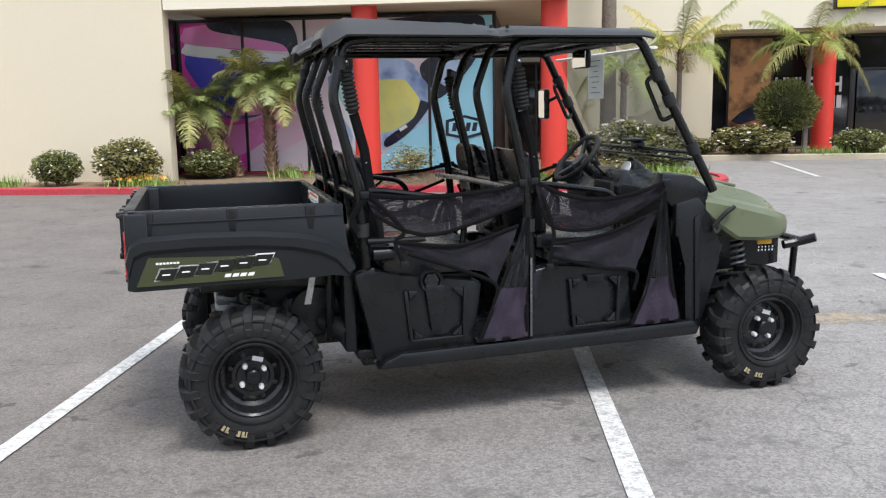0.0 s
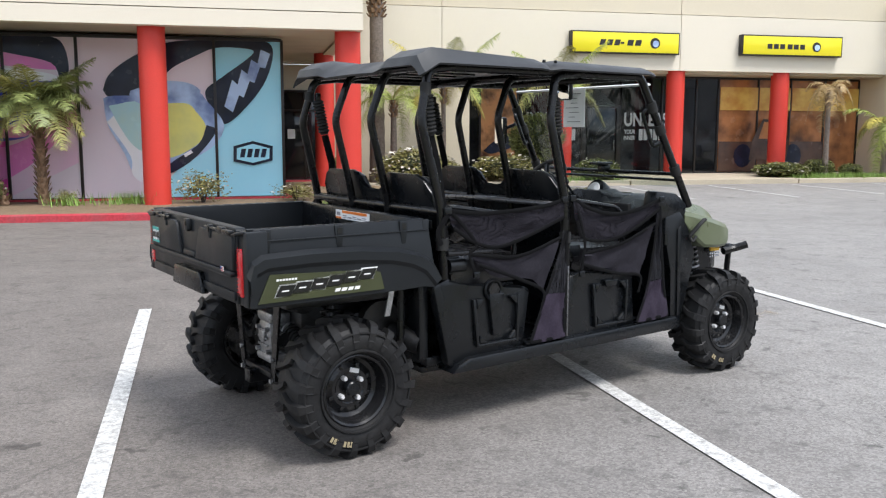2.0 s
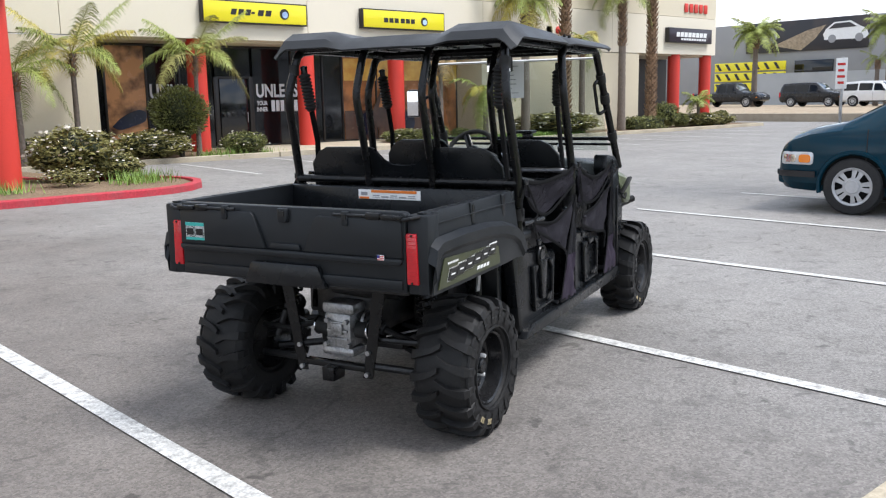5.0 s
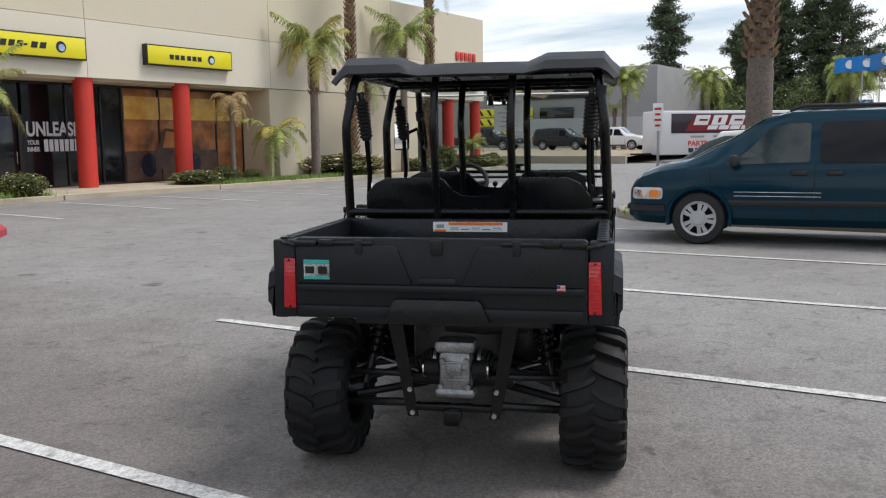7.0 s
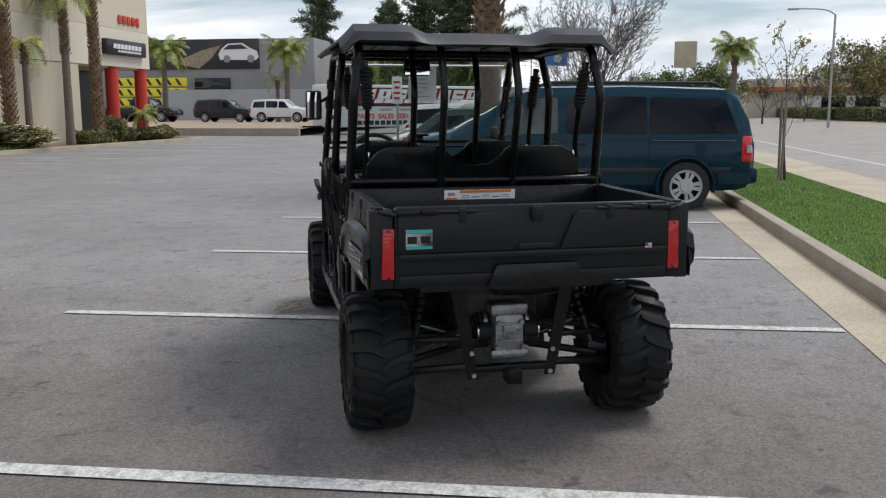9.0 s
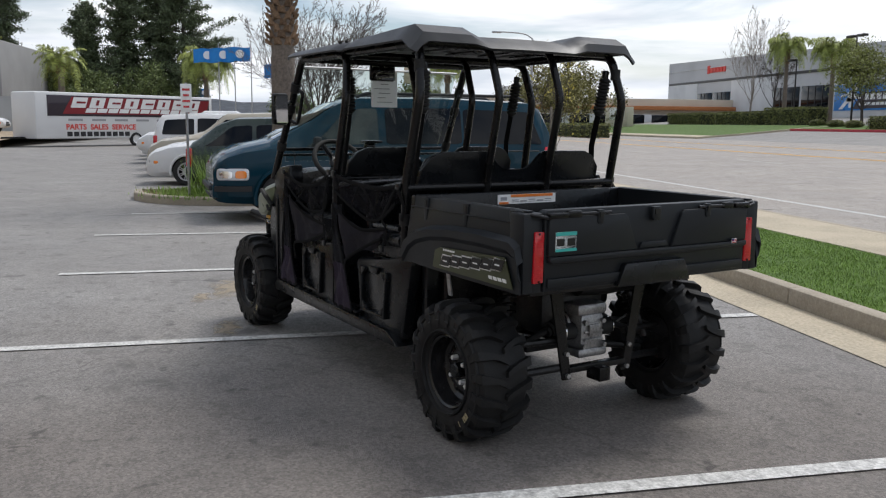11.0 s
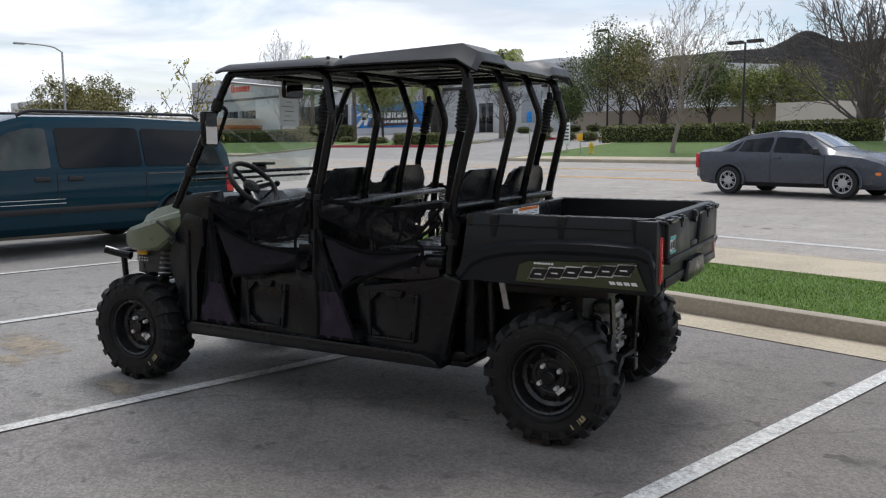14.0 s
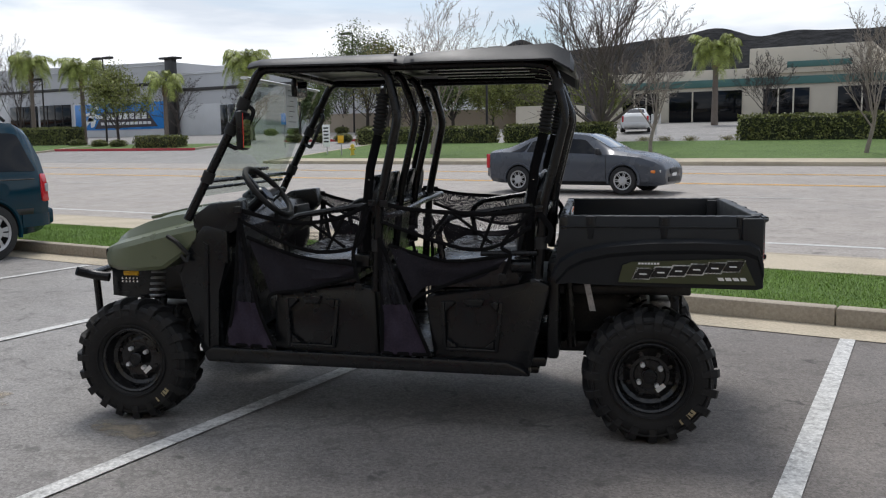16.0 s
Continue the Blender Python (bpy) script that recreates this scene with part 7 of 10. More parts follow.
def prisms(segs, k=5):
    """Tapered limbs from (a, b, ra, rb)."""
    V, F = [], []
    for a, b, ra, rb in segs:
        a, b = Vector(a), Vector(b)
        d = (b - a).normalized()
        u = d.orthogonal().normalized()
        w = d.cross(u)
        o = len(V)
        for p, rr in ((a, ra), (b, rb)):
            for j in range(k):
                t = 2 * math.pi * j / k
                V.append(p + (u * math.cos(t) + w * math.sin(t)) * rr)
        for j in range(k):
            F.append((o + j, o + (j + 1) % k, o + k + (j + 1) % k, o + k + j))
    return [tuple(v) for v in V], F


def limb_path(p, d, L, n, r, wob, up):
    """A wandering limb of n steps that turns slowly upward."""
    out = [p]
    for i in range(n):
        d = (d + Vector((r.gauss(0, wob), r.gauss(0, wob), r.gauss(0, wob * 0.6) + up))).normalized()
        p = p + d * L / n
        out.append(p)
    return out


def skeleton_tree(h, r0, seed, fork=0.22, limbs=9, open_=(0.2, 0.75), reach=0.75, twigs=1.0, up=0.07):
    """Limbs of a tree: stem, long rising limbs, side branches and fine twigs; returns segments and twig ends."""
    r = random.Random(seed)
    segs, tips = [], []

    def run(pts, ra, rb):
        n = len(pts) - 1
        for i in range(n):
            segs.append((pts[i], pts[i + 1], ra + (rb - ra) * i / n, ra + (rb - ra) * (i + 1) / n))

    def sideways(d, ang, a):
        u = d.orthogonal().normalized()
        w = d.cross(u)
        return (d * math.cos(ang) + (u * math.cos(a) + w * math.sin(a)) * math.sin(ang)).normalized()

    def branch(pts, ra, L, lv):
        """Side branches along a limb, shorter towards its end."""
        n = len(pts) - 1
        count = max(2, int((9 if lv == 0 else 6 if lv == 1 else 4) * twigs * r.uniform(0.8, 1.2)))
        for k in range(count):
            t = 0.22 + 0.78 * (k + r.random()) / count
            i = min(n - 1, int(t * n))
            p = pts[i].lerp(pts[i + 1], t * n - i)
            d = (pts[i + 1] - pts[i]).normalized()
            e = sideways(d, r.uniform(0.45, 0.95), r.uniform(0, 6.28))
            l2 = L * (0.52 if lv == 0 else 0.42) * (1.15 - 0.75 * t) * r.uniform(0.6, 1.25)
            q = limb_path(p, e, l2, 4 if lv == 0 else 3, r, 0.12, up * 1.2)
            rad = ra * (1 - 0.75 * t) * 0.55
            run(q, rad, rad * 0.35)
            tips.append(q[-1])
            tips.append(q[len(q) // 2])
            if lv < 2:
                branch(q, rad, l2, lv + 1)

    stem = limb_path(Vector((0, 0, 0)), Vector((r.gauss(0, 0.04), r.gauss(0, 0.04), 1)), h * fork * 1.5, 6, r, 0.05, 0.02)
    run(stem, r0, r0 * 0.72)
    a0 = r.uniform(0, 6.28)
    for k in range(limbs):
        t = 0.55 + 0.45 * k / max(1, limbs - 1)
        i = min(5, int(t * 6))
        p = stem[i].lerp(stem[i + 1], min(1.0, t * 6 - i))
        lean = open_[1] + (open_[0] - open_[1]) * k / max(1, limbs - 1)
        d = sideways(Vector((0, 0, 1)), lean * r.uniform(0.75, 1.2), a0 + 2.4 * k + r.uniform(-0.4, 0.4))
        L = h * reach * r.uniform(0.85, 1.1)
        rad = r0 * r.uniform(0.24, 0.42)
        q = limb_path(p, d, L, 9, r, 0.09, up)
        run(q, rad, rad * 0.12)
        tips.append(q[-1])
        branch(q, rad, L, 0)
    zs = sorted(t.z for t in tips)
    f = h / zs[int(len(zs) * 0.985)]
    return [(a * f, b * f, ra, rb) for a, b, ra, rb in segs], [t * f for t in tips]


def tree(x, y, h, r0, seed, label, leaf=None, n=0, size=0.12, clump=0.4, bark="bark", name="tree", z=None, widen=1.0, twig=0.010, **kw):
    th = thing(name, label, "tree", pose(x, y, gz(y) - 0.05 if z is None else z, 0, 0, seed * 40))
    segs, tips = skeleton_tree(h, r0, seed, **kw)
    segs = [(Vector((a.x * widen, a.y * widen, a.z)), Vector((b.x * widen, b.y * widen, b.z)), ra, rb) for a, b, ra, rb in segs]
    tips = [Vector((t.x * widen, t.y * widen, t.z)) for t in tips]
    big = [s for s in segs if s[2] > r0 * 0.3]
    small = [s for s in segs if s[2] <= r0 * 0.3]
    part("trunk", mesh_np("trunk", *prisms(big, 8)), M[bark], th)
    part("branchwork", mesh_np("branchwork", *prisms([(a, b, max(ra, twig), max(rb, twig * 0.7)) for a, b, ra, rb in small], 3)), M[bark], th)
    if leaf:
        r = np.random.default_rng(seed)
        T = np.array([tuple(t) for t in tips])
        C = T[r.integers(0, len(T), n)] + r.normal(size=(n, 3)) * clump
        v, f = leaves(C, size, seed)
        part("crown", mesh_np("crown", v, f), M[leaf], th, smooth=0)
    return th


def conifer(x, y, z, h, w, seed, label):
    """A loose, broad evergreen with uneven layers of sprays."""
    th = thing("conifer_tree", label, "tree", pose(x, y, z))
    r = np.random.default_rng(seed)
    bm = B()
    tube(bm, [(0, 0, 0), (0.15, 0, h * 0.5), (0, 0, h * 0.97)], 0.3, 8, r_end=0.05)
    part("trunk", bm, M["bark"], th)
    C = []
    segs = []
    lob = r.uniform(0, 6.28, 3)
    for i in range(210):
        t = 0.10 + 0.90 * (i / 210)
        a = r.uniform(0, 6.28)
        body = min(1.0, 0.45 + t * 1.6) * max(0.0, 1.04 - t) ** 0.72
        L = 1.25 * w * body * (0.78 + 0.3 * math.sin(t * 13 + lob[0]) + 0.22 * math.sin(a * 2 + t * 9 + lob[1])) * r.uniform(0.5, 1.1)
        p = np.array([0, 0, h * t])
        q = p + np.array([math.cos(a) * L, math.sin(a) * L, L * r.uniform(-0.25, 0.5)])
        segs.append((Vector(p), Vector(q), 0.06, 0.02))
        m = int(60 + 80 * L)
        u = r.uniform(0.3, 1.08, m)[:, None]
        C.append(p + (q - p) * u + r.normal(size=(m, 3)) * np.array([0.40, 0.40, 0.28]) * (0.55 + 0.5 * (1 - u)))
    part("limbwork", mesh_np("limbwork", *prisms(segs, 4)), M["bark"], th)
    v, f = leaves(np.concatenate(C), 0.14, seed, aspect=0.4)
    part("crown", mesh_np("crown", v, f), M["leaf_conifer"], th, smooth=0)
    return th


def hedge(x0, x1, y0, y1, h, label, seed, dens=260, z=None, leaf="leaf_shrub", size=0.06):
    """A clipped hedge: leafy box with an uneven skin."""
    z = gz((y0 + y1) / 2) + 0.05 if z is None else z
    th = thing("hedge", label, "hedge", pose((x0 + x1) / 2, (y0 + y1) / 2, z))
    w, d = x1 - x0, y1 - y0
    # dark filler box: painted shade behind the leaf skin
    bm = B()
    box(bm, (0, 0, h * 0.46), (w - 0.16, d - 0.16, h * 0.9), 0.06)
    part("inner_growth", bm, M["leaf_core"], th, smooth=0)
    r = np.random.default_rng(seed)
    n = int((w * d + 2 * h * (w + d)) * dens)
    u = r.uniform(0, 1, n)
    P = np.stack([(r.uniform(-0.5, 0.5, n)) * w, (r.uniform(-0.5, 0.5, n)) * d, r.uniform(0, 1, n) * h], 1)
    a = w * d
    b = 2 * h * w
    c = 2 * h * d
    k = r.uniform(0, a + b + c, n)
    P[k < a, 2] = h
    i = (k >= a) & (k < a + b)
    P[i, 1] = np.sign(P[i, 1]) * d / 2
    i = k >= a + b
    P[i, 0] = np.sign(P[i, 0]) * w / 2
    bump = np.array([noise.noise(Vector((p[0] * 1.3 + seed, p[1] * 1.3, p[2] * 1.3))) for p in P])
    P += r.normal(size=(n, 3)) * 0.035 + bump[:, None] * 0.08
    v, f = leaves(P, size, seed)
    part("foliage", mesh_np("foliage", v, f), M[leaf], th, smooth=0)
    return th


def tufts(name, label, spots, n, h, material, seed, spread=0.25):
    """Grassy clumps joined into one object."""
    r = np.random.default_rng(seed)
    V = []
    for x, y, z in spots:
        k = n
        bx = x + r.normal(size=k) * spread
        by = y + r.normal(size=k) * spread
        a = r.uniform(0, 6.28, k)
        hh = h * r.uniform(0.4, 1.1, k)
        lx, ly = np.cos(a) * hh * 0.5, np.sin(a) * hh * 0.5
        w = 0.008 + 0.004 * r.uniform(size=k)
        V.append(np.stack([np.stack([bx - np.sin(a) * w, by + np.cos(a) * w, np.full(k, z)], 1), np.stack([bx + np.sin(a) * w, by - np.cos(a) * w, np.full(k, z)], 1), np.stack([bx + lx, by + ly, z + hh], 1)], 1).reshape(-1, 3))
    V = np.concatenate(V)
    ob = part(name, mesh_np(name, V, np.arange(len(V)).reshape(-1, 3)), M[material], None, smooth=0)
    return tagged(ob, label, "grass", kind="stuff")

# ---- cars ----
M["tyre_car"] = mat("car tyre", (0.018, 0.018, 0.019), 0.7, stain=0.3, stain_scale=8)
M["alloy"] = mat("alloy wheel", (0.50, 0.50, 0.51), 0.35, metal=0.2, stain=0.3, stain_scale=20, tint=(0.3, 0.3, 0.3))
M["lamp_clear"] = mat("clear lamp", (0.55, 0.56, 0.58), 0.08, coat=1.0, metal=0.3)
M["lamp_amber"] = mat("amber lamp", (0.8, 0.22, 0.02), 0.15, coat=0.6)
M["arch_dark"] = mat("dark wheel well", (0.004, 0.004, 0.004), 0.9, spec=0.1)
M["screen_glass"] = mat("pale green windscreen glass", (0.05, 0.065, 0.06), 0.04, spec=1.0, coat=1.0, stain=0.5, stain_scale=3, tint=(0.03, 0.04, 0.037))
M["bumper_black"] = mat("black bumper trim", (0.02, 0.02, 0.022), 0.55)


def car_paint(name, c, rough=0.28):
    return mat(name, c, rough, metal=0.0, coat=0.3, spec=0.4, stain=0.25, stain_scale=1.2, tint=tuple(q * 0.8 for q in c), grain=0.05, grain_scale=900)


def car(label, st, paint_m, wheels, side_windows, screen, back, m, wr=0.32, glass="auto_glass", spokes=7, lamps=True, name="car", trim=0.0, lamp_z=None):
    """A car along +x. st: stations (x, z_low, z_belt, z_top, w_belt, w_top). Windows lie on the skinned body."""
    th = thing(name, label, "car", m)

    def half(x):
        i = 0
        while i < len(st) - 2 and x > st[i + 1][0]:
            i += 1
        a, b = st[i], st[i + 1]
        t = min(1, max(0, (x - a[0]) / (b[0] - a[0])))
        t = t * t * (3 - 2 * t) * 0.35 + t * 0.65
        zl, zb, zt, wb, wt = [p + (q - p) * t for p, q in zip(a[1:], b[1:])]
        k = min(1, (zt - zb) / 0.5)
        return [(0, zl), (wb * 0.84, zl), (wb * 0.955, zl + 0.10), (wb, zl + (zb - zl) * 0.5), (wb * 0.985, zb - 0.05), (wb * 0.965, zb), (wt + 0.03 * k, zt - 0.10 * k - 0.01), (wt * 0.93, zt - 0.015), (wt * 0.6, zt + 0.012), (0, zt + 0.02)]
    xs = sorted({s[0] for s in st} | {st[0][0] + (st[-1][0] - st[0][0]) * i / 26 for i in range(27)})
    bm = B()
    rings = []
    for x in xs:
        hpts = half(x)
        rings.append([(x, y, z) for y, z in hpts] + [(x, -y, z) for y, z in hpts[1:-1]][::-1])
    loft(bm, rings)
    body = part("body", bm, paint_m, th, smooth=32)

    def P(x, i, j, t, s, off=0.006):
        a, b = half(x)[i], half(x)[j]
        y, z = a[0] + (b[0] - a[0]) * t, a[1] + (b[1] - a[1]) * t
        return (x, s * (y + off), z + off * 0.5)
    for s in S2:
        for x0b, x1b, x0t, x1t in side_windows:
            bm = glaze(half, [(x0b, 0.04), (x1b, 0.04), (x1t, 0.93), (x0t, 0.93)], s)
            part("side_window", bm, M[glass], body, smooth=50)
    for nm, (xa, xb) in (("windscreen", screen), ("rear_window", back)):
        if xa is None:
            continue
        bm = B()
        rows = []
        for j in range(7):
            x = xa + (xb - xa) * j / 6
            h = half(x)
            row = []
            for u in np.linspace(-0.92, 0.92, 9):
                a = abs(u)
                if a < 0.6:
                    y, z = h[9][0] + (h[8][0] - h[9][0]) * a / 0.6, h[9][1] + (h[8][1] - h[9][1]) * a / 0.6
                else:
                    y, z = h[8][0] + (h[7][0] - h[8][0]) * (a - 0.6) / 0.4, h[8][1] + (h[7][1] - h[8][1]) * (a - 0.6) / 0.4
                row.append((x, math.copysign(y, u), z + 0.008))
            rows.append(row)
        sheet(bm, rows, 0.004)
        part(nm, bm, M["screen_glass"] if nm == "windscreen" else M["auto_glass"], body)
    for x in wheels:
        for s in S2:
            w = half(x)[3][0]
            bm = B()
            lathe(bm, [(0, 0), (wr * 1.13, 0), (wr * 1.13, 0.010), (0, 0.010)], 32, pose(x, s * (w - 0.004), wr * 1.02, -90 * s))
            bmesh.ops.bisect_plane(bm, geom=bm.verts[:] + bm.edges[:] + bm.faces[:], plane_co=(0, 0, st[0][1] - 0.02), plane_no=(0, 0, -1), clear_outer=True)
            part("wheel_arch", bm, M["arch_dark"], body)
            bm = B()
            arc_ = [(x + wr * 1.17 * math.cos(t), s * (w + 0.004), wr * 1.02 + wr * 1.17 * math.sin(t)) for t in np.linspace(-0.25, math.pi + 0.25, 25)]
            tube(bm, arc_, 0.03, 6)
            part("arch_lip", bm, paint_m, body)
            wh = new("wheel")
            wh.parent = th
            wh.matrix_basis = pose(x, s * (w - 0.06), wr, -90 * s)
            bm = B()
            lathe(bm, [(wr * 0.66, -0.09), (wr * 0.9, -0.1), (wr, -0.07), (wr, 0.07), (wr * 0.94, 0.1), (wr * 0.70, 0.105), (wr * 0.66, 0.09)], 36, closed=True)
            part("tyre", bm, M["tyre_car"], wh)
            bm = B()
            lathe(bm, [(wr * 0.60, 0.04), (wr * 0.2, 0.03), (0, 0.03)], 24)
            part("brake_disc", bm, M["arch_dark"], wh)
            bm = B()
            lathe(bm, [(wr * 0.68, 0.096), (wr * 0.66, 0.10), (wr * 0.60, 0.085), (wr * 0.58, 0.04)], 36)
            lathe(bm, [(wr * 0.60, 0.075), (wr * 0.3, 0.085), (0, 0.085)], 36)
            lathe(bm, [(wr * 0.26, 0.085), (wr * 0.23, 0.102), (0, 0.104)], 16)
            rim_ = part("rim", bm, M["alloy"], wh)
            for k in range(spokes):
                for q in (0, 1):
                    bm = B()
                    a_ = 6.283 * (k + 0.5 * q) / spokes
                    wi, wo, r_i = (0.06, 0.15, 0.32) if q == 0 else (0.018, 0.03, 0.34)
                    mm = Matrix.Rotation(a_, 4, "Z")
                    prism(bm, [(wr * r_i, -wr * wi), (wr * 0.57, -wr * wo), (wr * 0.57, wr * wo), (wr * r_i, wr * wi)], 0.006, "z", 0.082, m=mm)
                    part("rim_slot", bm, M["arch_dark"], rim_, smooth=0)
    x1, x0 = st[-1][0], st[0][0]
    if lamps:
        zf = lamp_z or (st[-2][2] - 0.12)
        for s in S2:
            bm = B()
            hw = half(x1 - 0.12)[3][0]
            box(bm, (x1 - 0.17, s * (hw - 0.145), zf), (0.22, 0.27, 0.15), 0.05)
            part("headlamp", bm, M["lamp_clear"], body)
            bm = B()
            hw = half(x1 - 0.25)[3][0]
            box(bm, (x1 - 0.25, s * (hw - 0.035), zf - 0.005), (0.13, 0.085, 0.085), 0.03)
            part("turn_lamp", bm, M["lamp_amber"], body)
            bm = B()
            hw = half(x0 + 0.08)[3][0]
            box(bm, (x0 + 0.06, s * (hw - 0.05), st[0][2] - 0.08), (0.13, 0.13, 0.36), 0.03)
            part("tail_lamp", bm, M["red_lens"], body)
    if lamps:
        zf = lamp_z or (st[-2][2] - 0.12)
        for nm, z, hgt, wd, mm in (("grille", zf, 0.13, 0.62, "bumper_black"), ("air_intake", st[-1][1] + 0.08, 0.12, 0.85, "bumper_black"), ("number_plate", st[-1][1] + 0.2, 0.10, 0.30, "paper")):
            bm = B()
            box(bm, (x1 - 0.03, 0, z), (0.10, wd, hgt), 0.02)
            part(nm, bm, M[mm], body)
        bm = B()
        box(bm, (x0 + 0.03, 0, st[0][1] + 0.14), (0.12, half(x0 + 0.1)[3][0] * 1.75, 0.2), 0.04)
        part("rear_bumper", bm, paint_m, body)
        for s in S2:
            bm = B()
            rows = [[P(x, 1, 2, v, s, 0.008) for x in np.linspace(wheels[0] + wr * 1.25, wheels[1] - wr * 1.25, 8)] for v in (0.1, 0.9)]
            sheet(bm, rows, 0.003)
            part("sill", bm, M["bumper_black"], body)
            for x in [side_windows[-1][0] - 0.04, side_windows[-1][1] + 0.06]:
                bm = B()
                tube(bm, [(x, s * (y + 0.003), z) for y, z in (half(x)[i] for i in (2, 3, 4, 5))], 0.006, 4)
                part("door_seam", bm, M["bumper_black"], body)
            bm = B()
            xh = side_windows[-1][0] + 0.12
            box(bm, (xh, s * (half(xh)[4][0] + 0.012), half(xh)[4][1] - 0.06), (0.18, 0.03, 0.035), 0.01)
            part("door_handle", bm, paint_m, body)
    for s in S2:
        bm = B()
        xm = 1.12 if trim else side_windows[-1][1] - 0.1
        hw = half(xm)[5]
        box(bm, (xm, s * (hw[0] + 0.12), hw[1] + 0.07), (0.10, 0.20, 0.15), 0.04)
        box(bm, (xm + 0.02, s * (hw[0] + 0.03), hw[1] + 0.03), (0.06, 0.1, 0.05), 0.01)
        part("door_mirror", bm, M["bumper_black"], body)
        if trim:
            bm = B()
            rows = [[P(x, 2, 3, 0.55 + 0.25 * v, s, 0.012 if v in (0.25, 0.75) else 0.004) for x in np.linspace(x0 + 0.35, x1 - 0.6, 20)] for v in (0, 0.25, 0.75, 1)]
            sheet(bm, rows, 0.002)
            part("side_moulding", bm, M["bumper_black"], body)
    return th, half, body


def rounded_patch(corners, r=0.08, n=4):
    """Outline of a four-cornered patch with rounded corners."""
    mid = (Vector((*corners[0], 0)) + Vector((*corners[1], 0))) / 2
    pts = fillet([mid] + [Vector((*c, 0)) for c in (corners[1], corners[2], corners[3], corners[0])] + [mid], r, n)
    out = []
    for a, b in zip(pts, pts[1:]):
        k = max(1, int((Vector(b) - Vector(a)).length / 0.15))
        out += [Vector(a).lerp(Vector(b), i / k) for i in range(k)]
    return out


def glaze(half, corners, s, off=0.008, r=0.09, lo=5, hi=6, inset=0.0):
    """A bmesh pane that lies on a car's flank; corners in (x, share of the way from belt to roof)."""
    bm = B()
    o = rounded_patch(corners, r)
    cx, cy = sum(p.x for p in o) / len(o), sum(p.y for p in o) / len(o)

    def at(x, v, d):
        h = half(x)
        a, b = h[lo], h[hi]
        return (x, s * (a[0] + (b[0] - a[0]) * v + d), a[1] + (b[1] - a[1]) * v)
    rings = [[bm.verts.new(at(cx + (p.x - cx) * k, cy + (p.y - cy) * k, d)) for p in o] for k, d in ((1.0, 0.0), (1.0, off), (0.6, off), (0.25, off))]
    n = len(o)
    for A, C in zip(rings, rings[1:]):
        for i in range(n):
            bm.faces.new((A[i], A[(i + 1) % n], C[(i + 1) % n], C[i]))
    bm.faces.new(rings[-1])
    return bm


VAN_ST = [(-2.50, 0.36, 0.90, 0.96, 0.80, 0.74), (-2.42, 0.30, 0.98, 1.30, 0.88, 0.74), (-2.28, 0.27, 1.03, 1.58, 0.91, 0.72), (-2.10, 0.26, 1.04, 1.67, 0.92, 0.72), (-0.8, 0.25, 1.04, 1.71, 0.93, 0.73), (0.45, 0.25, 1.03, 1.70, 0.93, 0.72),
          (0.75, 0.25, 1.02, 1.62, 0.93, 0.70), (1.30, 0.25, 1.01, 1.30, 0.92, 0.72), (1.72, 0.25, 0.99, 1.09, 0.915, 0.75), (2.08, 0.25, 0.94, 1.02, 0.90, 0.74), (2.3, 0.26, 0.87, 0.94, 0.86, 0.70), (2.41, 0.28, 0.79, 0.85, 0.81, 0.66), (2.47, 0.32, 0.70, 0.75, 0.73, 0.58)]
SEDAN_ST = [(-2.32, 0.34, 0.86, 0.92, 0.74, 0.66), (-2.2, 0.26, 0.98, 1.05, 0.84, 0.70), (-1.85, 0.22, 1.0, 1.10, 0.88, 0.66), (-1.05, 0.2, 0.99, 1.38, 0.89, 0.60), (-0.3, 0.2, 0.97, 1.47, 0.89, 0.60), (0.3, 0.2, 0.95, 1.43, 0.89, 0.60),
            (1.15, 0.2, 0.93, 1.03, 0.88, 0.68), (1.75, 0.2, 0.87, 0.95, 0.87, 0.70), (2.12, 0.2, 0.76, 0.83, 0.82, 0.66), (2.27, 0.22, 0.66, 0.72, 0.74, 0.6), (2.34, 0.27, 0.56, 0.6, 0.64, 0.52)]
SUV_ST = [(-2.35, 0.42, 0.95, 1.05, 0.82, 0.74), (-2.25, 0.34, 1.04, 1.45, 0.88, 0.72), (-2.1, 0.32, 1.06, 1.66, 0.91, 0.70), (-0.9, 0.3, 1.06, 1.72, 0.92, 0.70), (0.3, 0.3, 1.05, 1.69, 0.92, 0.69), (0.95, 0.3, 1.04, 1.20, 0.91, 0.74),
          (1.3, 0.32, 1.02, 1.1, 0.91, 0.76), (2.0, 0.34, 0.95, 1.0, 0.89, 0.74), (2.3, 0.38, 0.80, 0.86, 0.82, 0.70), (2.4, 0.45, 0.65, 0.7, 0.72, 0.62)]
